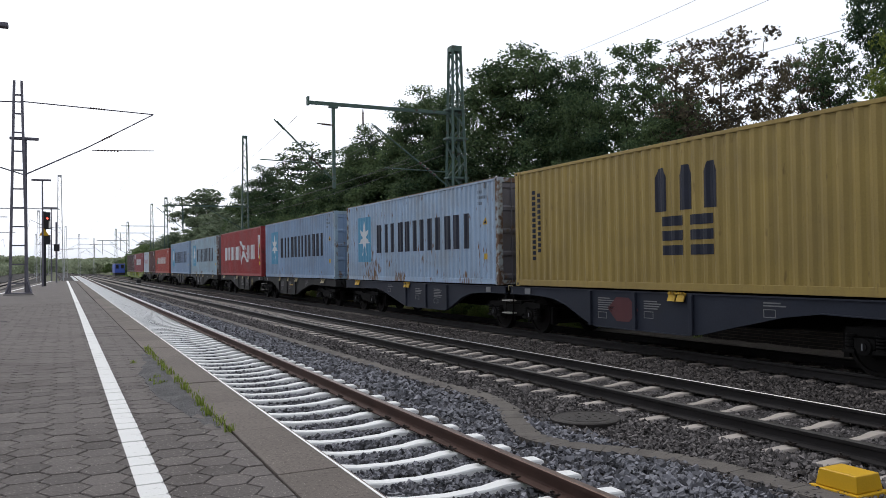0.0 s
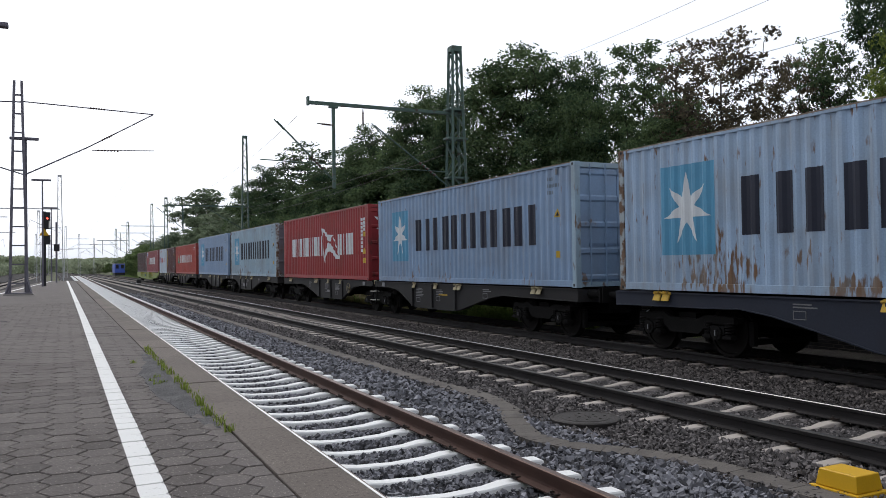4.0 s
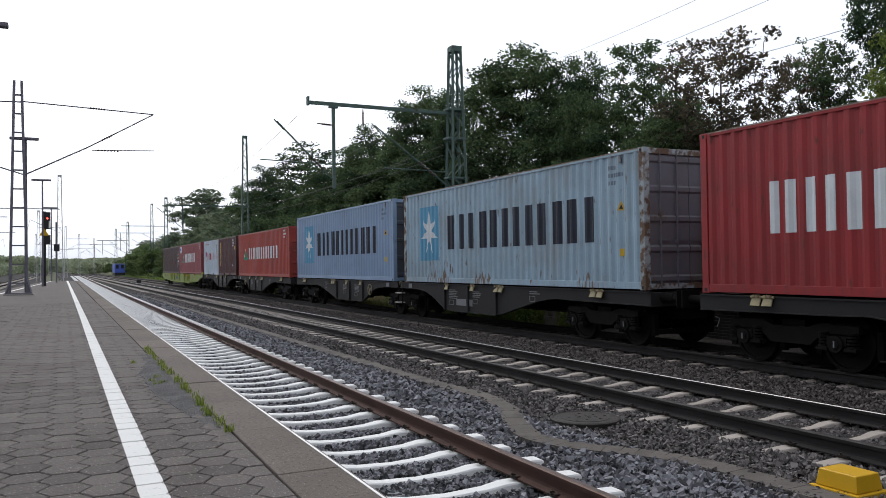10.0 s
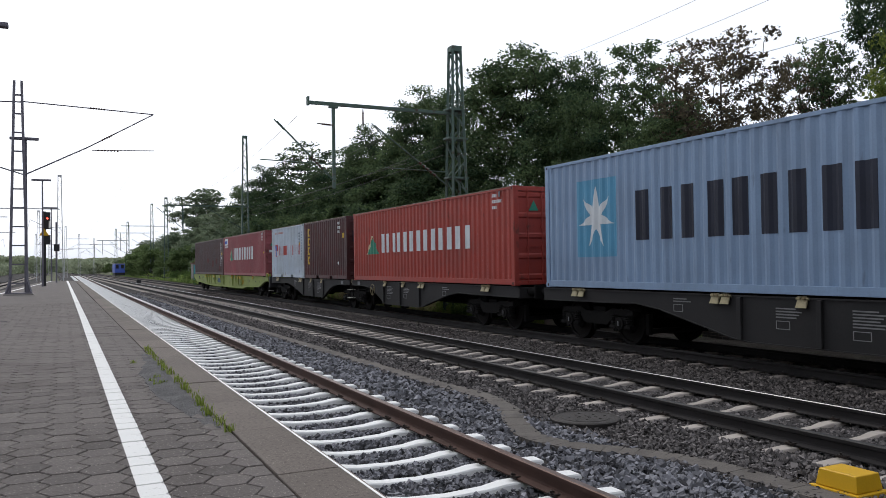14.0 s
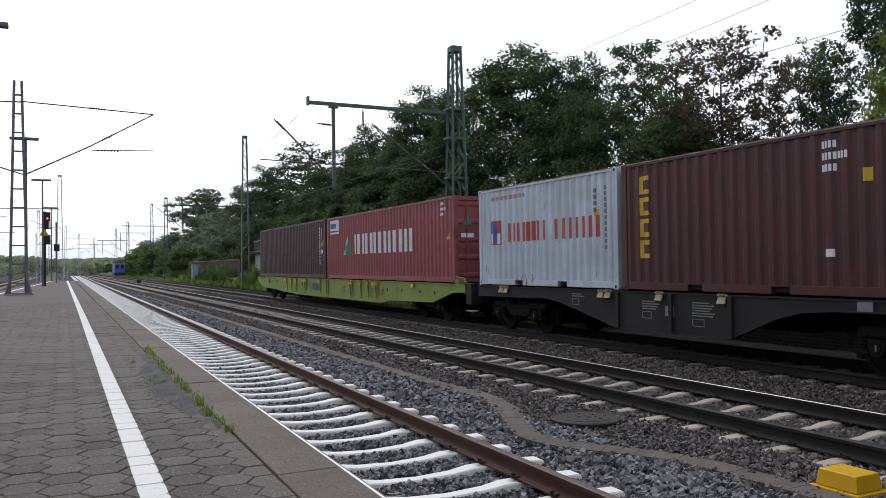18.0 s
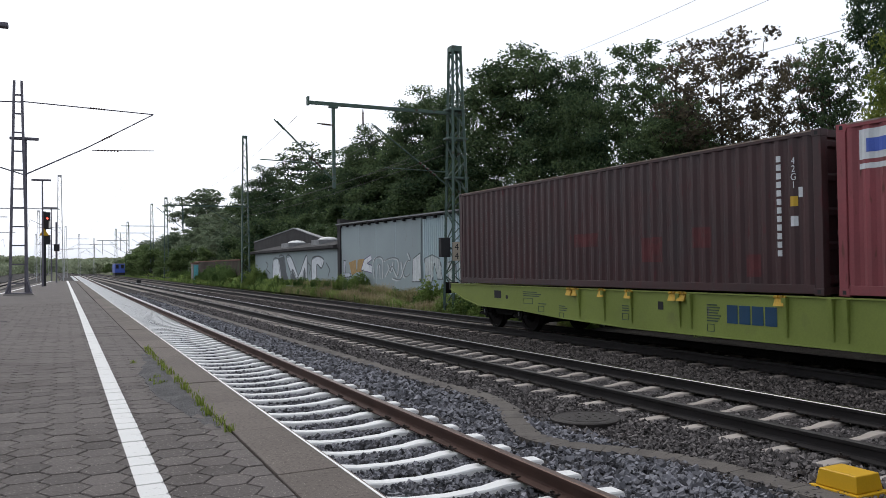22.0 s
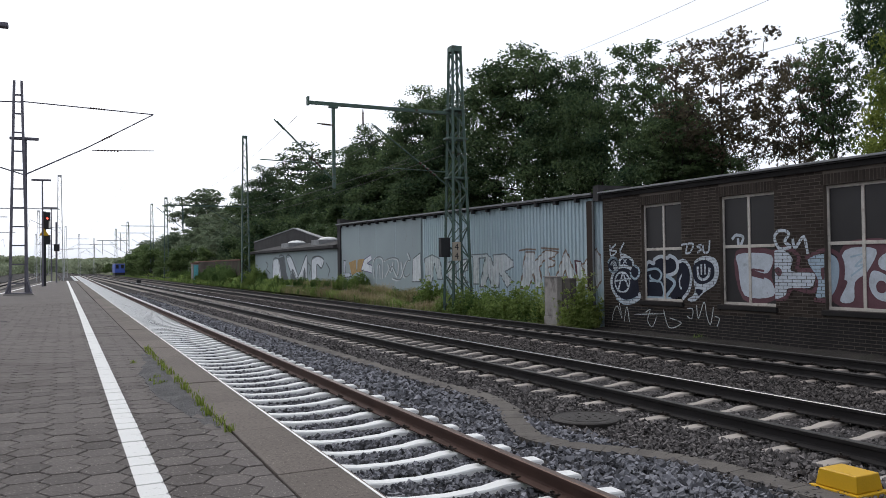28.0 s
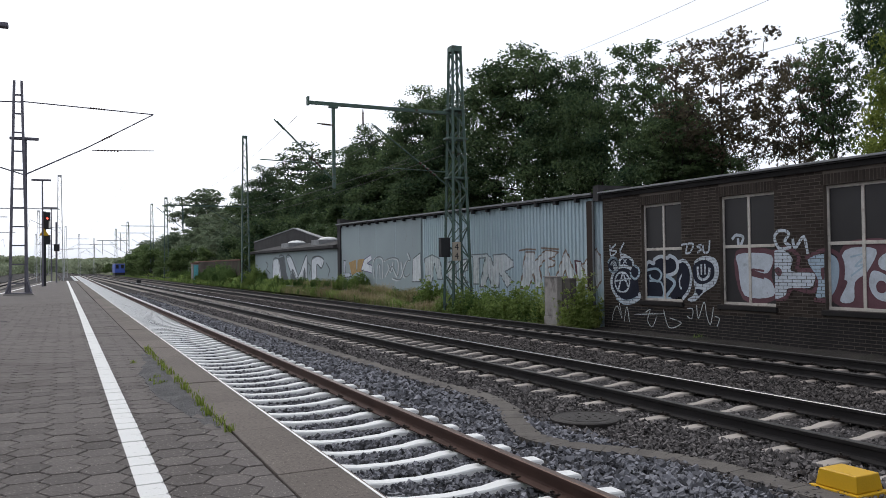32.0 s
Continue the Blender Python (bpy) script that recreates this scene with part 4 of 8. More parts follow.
# red container with a white bird
c = container(51.46, 12.192, HC, P_RED, "bright red container with white bird and lettering bars")
word(c, 4.56, -0.31, 1.02, 1.88, (0.9, 0.95, 1.15, 0.8, 0.9, 0.8, 1.0), K_WHITE, "white lettering", 0.35)
word(c, -2.50, -4.37, 1.02, 1.88, (0.8, 0.95, 0.95), K_WHITE, "white lettering", 0.3)
marking("white_bird", [[(-0.26, 2.22), (-0.55, 2.20), (-1.1, 1.92), (-1.75, 1.88), (-1.55, 1.62), (-1.2, 1.62), (-0.75, 1.92)], [(-0.62, 0.68), (-0.8, 1.25), (-1.15, 1.58), (-1.55, 1.50), (-2.3, 1.02), (-2.80, 0.98), (-2.65, 0.84), (-2.2, 0.86), (-1.7, 1.12), (-1.25, 1.22), (-0.9, 1.05)],
                        [(-0.26, 2.22), (-0.33, 2.22), (-0.68, 0.72), (-0.62, 0.68)], [(-1.72, 1.9), (-1.79, 1.9), (-2.70, 0.96), (-2.60, 0.96)]], K_WHITE, c, 0.007, "white bird emblem")
lines(c, -5.28, -5.40, 2.40, 9, 0.11, 0.04, K_WHITE, True)
lines(c, -5.56, -5.66, 2.40, 4, 0.11, 0.02, K_WHITE, True)
marking("warning_triangle", [[(-5.76, 1.02), (-5.46, 1.02), (-5.61, 1.26)]], K_YELLOW, c, 0.005)
marking("yellow_sticker", [rect(-5.82, -5.40, 0.66, 0.86)], K_YELLOW, c, 0.005)
marking("yellow_sticker", [rect(-5.70, -5.56, 1.68, 1.86)], K_YELLOW, c, 0.005)
bm = bmesh.new()
for poly in ([(-0.95, 2.42), (-0.80, 2.40), (-0.55, 2.2), (-0.30, 2.22), (-0.45, 2.05), (-0.65, 2.1)], [(-0.88, 1.95), (-0.70, 2.08), (-0.45, 2.04), (-0.12, 1.92), (-0.30, 1.90), (-0.55, 1.95)]):
    bm.faces.new([bm.verts.new((x, -6.096 + 0.016, z)) for x, z in poly])
part("white_bird", bm, K_WHITE, c)
train.append((c, 51.46, 1.18))

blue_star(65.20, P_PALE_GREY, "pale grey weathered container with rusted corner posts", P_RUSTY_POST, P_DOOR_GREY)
blue_star(78.35, P_CLEAN_GREY, "clean blue-grey container, shade painted on its door end", None, P_DOOR_SHADE, True)

# orange-red container
LOW = 2.591


def tree_mark(c, y_left, y_right, z0, z1):
    marking("tan_stripe", [[(y_left, z0), (y_left - 0.2, z0), ((y_left + y_right) / 2 - 0.02, z1), ((y_left + y_right) / 2 + 0.06, z1)]], K_TAN, c, 0.004)
    marking("green_triangle", [[(y_left - 0.14, z0), (y_right, z0), ((y_left + y_right) / 2 - 0.06, z1 - 0.02)]], K_GREEN, c, 0.007)


WORD7 = (0.85, 0.85, 0.9, 0.95, 0.95, 1.0, 0.33)
c = container(92.0, 12.192, LOW, P_ORANGE_RED, "orange-red container with white lettering and green triangle")
tree_mark(c, 4.71, 3.48, 0.98, 1.66)
word(c, 3.2, -3.64, 1.02, 1.69, WORD7, K_WHITE, "white lettering", 0.35)
small_marks(c, 6.096, K_WHITE, False, False)
bm = bmesh.new()
bm.faces.new([bm.verts.new((x, -6.096 + 0.018, z)) for x, z in ((-0.75, 1.95), (-0.45, 1.95), (-0.6, 2.22))])
part("green_triangle", bm, K_GREEN, c)
train.append((c, 92.0, 1.18))

# maroon and pale blue short containers
c = container(101.98, 6.058, LOW, P_MAROON, "short dull maroon container with yellow upright lettering", pockets=1)
for i in range(4):
    z = 2.30 - i * 0.43
    marking("lettering_bar", [rect(2.2, 2.48, z - 0.09, z), rect(2.2, 2.48, z - 0.36, z - 0.27), rect(2.39, 2.48, z - 0.28, z - 0.08)], K_YELLOW, c, 0.005, "yellow lettering")
lines(c, -1.77, -2.25, 2.40, 3, 0.11, 0.07, K_WHITE)
marking("yellow_sticker", [rect(-2.62, -2.48, 1.72, 1.92)], K_YELLOW, c, 0.005)
marking("pale_sticker", [rect(-1.98, -1.80, 0.62, 0.74)], K_WHITE, c, 0.005)
part("door_plate", boxed(-0.95, -0.35, -3.029 + 0.014, -3.029 + 0.022, 1.55, 2.0), K_NAVY, c)
train.append((c, 101.98, 1.18))
c = container(108.18, 6.058, LOW, P_ICE, "short pale ice-blue container with red lettering bars", pockets=1)
b = marking("red_logo_square", [rect(1.87, 2.43, 1.08, 1.72)], K_RED, c, 0.004)
marking("logo_stroke", [[(2.33, 1.66), (2.2, 1.66), (2.09, 1.42), (2.2, 1.35)], [(1.97, 1.66), (2.08, 1.66), (2.2, 1.42), (2.09, 1.35)], rect(2.09, 2.21, 1.12, 1.42)], K_ROYAL, c, 0.008, "blue logo stroke")
marking("logo_stroke", [rect(2.26, 2.40, 1.10, 1.38), rect(1.90, 2.03, 1.10, 1.38)], K_WHITE, c, 0.008, "white logo stroke")
word(c, 1.50, -0.27, 1.14, 1.62, (0.9, 1.0, 0.9, 0.95), K_RED, "red lettering", 0.12)
word(c, -0.63, -2.41, 1.14, 1.62, (1.1, 0.33, 0.9, 0.95), K_RED, "red lettering", 0.25)
marking("stencil", [rect(2.40 - i * 0.125 - 0.095, 2.40 - i * 0.125, 2.26, 2.36) for i in range(14)], K_WEB, c, 0.005, "faded red stencil bars")
lines(c, -2.20, -2.28, 2.20, 4, 0.09, 0.05, K_FAINT, True)
lines(c, -2.55, -2.62, 2.25, 11, 0.09, 0.04, K_FAINT, True)
marking("yellow_sticker", [rect(-2.36, -2.22, 1.60, 1.74)], K_YELLOW, c, 0.005)
train.append((c, 108.18, 1.18))

# faded red and brown containers
c = container(118.83, 12.192, LOW, P_FADED_RED, "faded rose-red container with white lettering and doors")
marking("white_sign", [rect(4.56, 5.74, 2.02, 2.46), rect(4.56, 5.74, 1.88, 1.96)], K_WHITE, c, 0.004)
marking("sign_bars", [rect(4.95, 5.60, 2.12, 2.32)], K_ROYAL, c, 0.008)
tree_mark(c, 3.96, 2.96, 0.98, 1.73)
word(c, 2.70, -3.02, 1.0, 1.77, WORD7, K_WHITE, "white lettering", 0.3)
small_marks(c, 6.096, K_WHITE, False, False, -5.08)
marking("warning_triangle", [[(-5.82, 1.30), (-5.54, 1.30), (-5.68, 1.54)]], K_YELLOW, c, 0.005)
bm = bmesh.new()
bm.faces.new([bm.verts.new((x, -6.096 + 0.019, z)) for x, z in ((-0.92, 1.72), (-0.60, 1.72), (-0.76, 2.08))])
part("green_triangle", bm, K_GREEN, c)
part("white_plate", boxed(-0.98, -0.55, -6.096 + 0.013, -6.096 + 0.021, 1.35, 1.48), K_WHITE, c)
part("white_plate", boxed(-0.28, -0.12, -6.096 + 0.013, -6.096 + 0.021, 0.72, 0.82), K_WHITE, c)
part("blue_disc", boxed(-0.30, -0.12, -6.096 + 0.013, -6.096 + 0.021, 1.82, 2.0), K_BLUE, c)
train.append((c, 118.83, 1.20))
c = container(131.28, 12.192, LOW, P_BROWN, "dark brown plain container with white upright numbers")
lines(c, -5.23, -5.31, 2.26, 12, 0.10, 0.04, K_WHITE, True)
for i, sign in enumerate("42G1"):
    cu = bpy.data.curves.new("type_code", "FONT")
    cu.body, cu.size, cu.align_x, cu.extrude = sign, 0.155, "CENTER", 0.001
    cu.materials.append(K_WHITE)
    f = new("type_code", cu)
    f.parent, f.matrix_basis = c, pose(-SKIN - 0.004, -5.565, 2.10 - 0.13 * i, 90, 0, -90)
marking("yellow_sticker", [rect(-5.62, -5.50, 1.42, 1.58)], K_YELLOW, c, 0.005)
marking("pale_sticker", [rect(-5.72, -5.63, 1.56, 1.72)], K_WHITE, c, 0.005)
marking("pale_sticker", [rect(-5.62, -5.50, 1.1, 1.26)], K_WHITE, c, 0.005)
for y0, y1, z0, z1 in ((0.49, -0.39, 0.9, 1.2), (-1.87, -2.48, 0.55, 1.04), (-3.3, -3.72, 0.8, 1.18), (-4.54, -4.85, 0.28, 0.66)):
    marking("faded_red_patch", [rect(y1, y0, z0, z1)], K_FADED_BROWN, c, 0.004, "faded red patch of paint")
train.append((c, 131.28, 1.20))

# ---- the freight train: wagons ----
W_GREY = surf("dusty_grey_brown_wagon_paint", (0.0165, 0.0158, 0.0165), 0.75, var=0.22, scale=1.0, grain=30, bump=0.15, patch=(0.019, 0.016, 0.0155), amount=0.45, patch_scale=1.5, soft=0.3)
W_BLUE = surf("dusty_blue_grey_wagon_paint", (0.018, 0.022, 0.035), 0.75, var=0.22, scale=1.0, grain=30, bump=0.15, patch=(0.020, 0.021, 0.028), amount=0.45, patch_scale=1.5, soft=0.3)
W_GREEN = surf("lime_green_wagon_paint", (0.180, 0.225, 0.050), 0.6, var=0.16, scale=1.0, grain=30, bump=0.1, patch=(0.115, 0.125, 0.045), amount=0.42, patch_scale=1.6, soft=0.25)
# shade under the wagons is put into the next two near-black steels
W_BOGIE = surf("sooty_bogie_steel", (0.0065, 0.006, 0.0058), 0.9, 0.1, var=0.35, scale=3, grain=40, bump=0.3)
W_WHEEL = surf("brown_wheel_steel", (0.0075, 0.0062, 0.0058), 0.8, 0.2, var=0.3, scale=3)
W_TREAD = surf("polished_wheel_tread", (0.35, 0.34, 0.33), 0.3, 1.0, var=0.1)
W_SPIGOT = surf("dirty_cream_bracket_paint", (0.25, 0.215, 0.13), 0.7, var=0.25, scale=6, patch=(0.16, 0.11, 0.06), amount=0.42, patch_scale=9)
W_AMBER = surf("dirty_amber_bracket_paint", (0.40, 0.25, 0.030), 0.7, var=0.3, scale=6, patch=(0.13, 0.075, 0.03), amount=0.40, patch_scale=9)
W_STEP = surf("worn_white_step_paint", (0.36, 0.35, 0.32), 0.7, var=0.2, scale=6)
RADIUS = 0.46
wheelsets = []


def lathe(bm, prof, seg=28):
    """A body of revolution about the x axis, from (x, radius)."""
    prev = None
    for x, r in prof:
        cur = [bm.verts.new((x, r * math.cos(2 * math.pi * i / seg), r * math.sin(2 * math.pi * i / seg))) for i in range(seg)]
        if prev:
            for i in range(seg):
                j = (i + 1) % seg
                bm.faces.new((prev[i], prev[j], cur[j], cur[i]))
        else:
            bm.faces.new(cur[::-1])
        prev = cur
    bm.faces.new(prev)


def wheelset_mesh():
    bm = bmesh.new()
    lathe(bm, [(-1.02, 0.05), (-1.02, 0.075), (-0.84, 0.075), (-0.84, 0.20), (-0.80, 0.22), (-0.79, 0.39), (-0.82, 0.40), (-0.82, 0.455), (-0.70, 0.465), (-0.695, 0.49), (-0.68, 0.49), (-0.68, 0.40), (-0.71, 0.38), (-0.70, 0.2), (-0.66, 0.085),
               (0.66, 0.085), (0.70, 0.2), (0.71, 0.38), (0.68, 0.40), (0.68, 0.49), (0.695, 0.49), (0.70, 0.465), (0.82, 0.455), (0.82, 0.40), (0.79, 0.39), (0.80, 0.22), (0.84, 0.20), (0.84, 0.075), (1.02, 0.075), (1.02, 0.05)])
    for a in range(0, 360, 60):
        y, z = math.cos(radians(a)) * 0.14, math.sin(radians(a)) * 0.14
        for s in (-1, 1):
            box(bm, s * 0.842 - 0.012, s * 0.842 + 0.012, y - 0.02, y + 0.02, z - 0.02, z + 0.02)
    return bm


SHARED = {}


def bogie(wagon, y):
    """A two-axle bogie: pressed side frames, bolster, axle boxes with coil springs, wheelsets that roll."""
    if "frame" not in SHARED:
        bm = bmesh.new()
        out = [(-1.25, 0.62), (-1.25, 0.74), (-0.55, 0.76), (-0.35, 0.68), (0.35, 0.68), (0.55, 0.76), (1.25, 0.74), (1.25, 0.62), (0.62, 0.60), (0.38, 0.40), (-0.38, 0.40), (-0.62, 0.60)]
        for s in (-1, 1):
            prism_x(bm, out, s * 1.0 - 0.05, s * 1.0 + 0.05)
        box(bm, -0.95, 0.95, -0.22, 0.22, 0.46, 0.78)
        for e in (-1.22, 1.22):
            box(bm, -0.95, 0.95, e - 0.05, e + 0.05, 0.64, 0.72)
        for e in (-1.42, -0.36, 0.36, 1.42):
            box(bm, -0.80, 0.80, e - 0.04, e + 0.04, 0.26, 0.36)
            for sx in (-0.76, 0.76):
                box(bm, sx - 0.05, sx + 0.05, e - 0.05, e + 0.05, 0.24, 0.66)
        bmesh.ops.recalc_face_normals(bm, faces=bm.faces)
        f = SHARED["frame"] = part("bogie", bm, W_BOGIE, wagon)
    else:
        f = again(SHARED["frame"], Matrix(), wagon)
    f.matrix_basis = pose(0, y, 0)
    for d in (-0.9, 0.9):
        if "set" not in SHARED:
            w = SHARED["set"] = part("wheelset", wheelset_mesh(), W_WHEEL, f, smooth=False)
        else:
            w = again(SHARED["set"], Matrix(), f)
        w.matrix_basis = pose(0, d, RADIUS)
        wheelsets.append((w, d))
        for s in (-1, 1):
            if "axlebox" not in SHARED:
                bm = bmesh.new()
                tube(bm, (-1.14, 0, RADIUS), (-0.94, 0, RADIUS), 0.13, seg=14)
                box(bm, -1.10, -0.94, -0.17, 0.17, RADIUS - 0.03, RADIUS + 0.12)
                tube(bm, (-1.155, 0, RADIUS), (-1.13, 0, RADIUS), 0.07, seg=12)
                for k in (-0.25, 0.25):
                    for i in range(5):
                        z = RADIUS - 0.05 + i * 0.05
                        tube(bm, (-1.05, k, z), (-1.05, k, z + 0.03), 0.085, seg=10)
                    box(bm, -1.13, -0.97, k - 0.10, k + 0.10, RADIUS - 0.10, RADIUS - 0.05)
                box(bm, -1.07, -1.0, -0.35, 0.35, RADIUS - 0.12, RADIUS - 0.08)
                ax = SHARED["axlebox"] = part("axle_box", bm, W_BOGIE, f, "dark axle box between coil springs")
                ax.matrix_basis = pose(0, d, 0)
            else:
                again(SHARED["axlebox"], pose(0, d, 0, 0, 0, 0 if s < 0 else 180), f)
        if "mark" not in SHARED:
            mk = SHARED["mark"] = part("white_axle_mark", boxed(-1.162, -1.156, -0.011, 0.011, RADIUS - 0.05, RADIUS + 0.05), K_GREY, f)
            mk.matrix_basis = pose(0, d, 0)
        else:
            again(SHARED["mark"], pose(0, d, 0), f)
    return f


def bracket(wagon, y, z, mat, double=False):
    """A folding container spigot hanging on the sill."""
    for k in ((0, 0.24) if double else (0,)):
        key = "bracket" + mat.name
        if key not in SHARED:
            bm = bmesh.new()
            frustum(bm, [(-1.225, -0.09, 0.0), (-1.25, -0.09, 0.0), (-1.25, 0.09, 0.0), (-1.225, 0.09, 0.0)], [(-1.275, -0.10, -0.13), (-1.30, -0.10, -0.13), (-1.30, 0.10, -0.13), (-1.275, 0.10, -0.13)])
            bmesh.ops.recalc_face_normals(bm, faces=bm.faces)
            tube(bm, (-1.24, -0.12, 0.012), (-1.24, 0.12, 0.012), 0.022, seg=8)
            box(bm, -1.285, -1.23, -0.07, -0.02, 0.01, 0.05)
            box(bm, -1.285, -1.23, 0.02, 0.07, 0.01, 0.05)
            b = SHARED[key] = part("folding_spigot", bm, mat, wagon)
        else:
            b = again(SHARED[key], Matrix(), wagon)
        b.matrix_basis = pose(0, y + k, z)


def handwheel(wagon, y, z, mat):
    bm = bmesh.new()
    n = 24
    pts = [(-1.27, y + 0.20 * math.cos(2 * math.pi * i / n), z + 0.20 * math.sin(2 * math.pi * i / n)) for i in range(n)]
    for i in range(n):
        tube(bm, pts[i], pts[(i + 1) % n], 0.011, seg=6)
    for i in range(3):
        a = 2 * math.pi * i / 3 + 0.5
        tube(bm, (-1.27, y, z), (-1.27, y + 0.2 * math.cos(a), z + 0.2 * math.sin(a)), 0.011, seg=6)
    tube(bm, (-1.29, y, z), (-1.20, y, z), 0.03, seg=10)
    part("brake_handwheel", bm, mat, wagon, "pale yellow brake handwheel")


def plate(wagon, y0, y1, z0, z1, mat, name="data_panel", x=-1.212):
    part(name, boxed(x - 0.004, x + 0.01, y0, y1, z0, z1), mat, wagon)


def bars(wagon, y, z, rows, width, mat=None, x=-1.213):
    """Stencilled data on the sill as plain bars."""
    bm = bmesh.new()
    for i in range(rows):
        w = width * (0.7 + 0.3 * ((i * 37) % 10) / 10)
        box(bm, x - 0.003, x + 0.006, y - w, y, z - i * 0.048 - 0.022, z - i * 0.048)
    # a thin frame round the last rows, as on a data panel
    b, t = z - rows * 0.048 - 0.16, z - rows * 0.048 - 0.02
    for p, q, c, d in ((y - width * 0.5, y, t - 0.012, t), (y - width * 0.5, y, b, b + 0.012), (y - 0.012, y, b + 0.012, t - 0.012), (y - width * 0.5, y - width * 0.5 + 0.012, b + 0.012, t - 0.012)):
        box(bm, x - 0.003, x + 0.006, p, q, c, d)
    tagged(part("data_stencil", bm, mat or K_DATA, wagon), kind="stuff")


def steps(wagon, y):
    bm = bmesh.new()
    for d in (-0.19, 0.19):
        beam(bm, (-1.16, y + d, 1.0), (-1.20, y + d, 0.42), 0.03)
    part("step_frame", bm, W_BOGIE, wagon)
    for z in (0.78, 0.46):
        part("step_tread", boxed(-1.30, -1.08, y - 0.19, y + 0.19, z, z + 0.03, r=0.005), W_STEP, wagon, "worn white step tread")
    bm = bmesh.new()
    for p, q in (((-1.2, y - 0.19, 1.0), (-1.2, y - 0.19, 1.18)), ((-1.2, y - 0.19, 1.18), (-1.2, y, 1.18)), ((-1.2, y, 1.18), (-1.2, y, 1.05))):
        tube(bm, p, q, 0.012, seg=6)
    part("grab_rail", bm, W_SPIGOT, wagon)


def buffers(wagon, y, way):
    for s in (-1, 1):
        bm = bmesh.new()
        tube(bm, (s * 0.875, y, 1.04), (s * 0.875, y + way * 0.32, 1.04), 0.11, 0.09, seg=14)
        tube(bm, (s * 0.875, y + way * 0.32, 1.04), (s * 0.875, y + way * 0.58, 1.04), 0.075, seg=14)
        box(bm, s * 0.875 - 0.22, s * 0.875 + 0.22, min(y + way * 0.58, y + way * 0.61), max(y + way * 0.58, y + way * 0.61), 0.87, 1.21)
        part("buffer", bm, W_BOGIE, wagon)
    bm = bmesh.new()
    tube(bm, (0, y, 1.0), (0, y + way * 0.5, 0.95), 0.04)
    box(bm, -0.06, 0.06, min(y, y + way * 0.3), max(y, y + way * 0.3), 0.88, 1.08)
    part("coupling_hook", bm, W_BOGIE, wagon)


def sill_outline(f):
    """Fishbelly outline of one half of an articulated wagon; f maps metres from its inner end to y."""
    p = [(0.12, 1.14), (12.75, 1.14), (12.75, 0.88), (10.2, 0.90), (9.4, 0.92), (8.7, 0.83), (7.4, 0.54), (6.9, 0.42), (6.5, 0.37), (3.70, 0.37), (3.3, 0.50), (2.6, 0.79), (2.1, 0.92), (1.5, 0.97), (0.12, 0.98)]
    return [(f(a), z) for a, z in p]


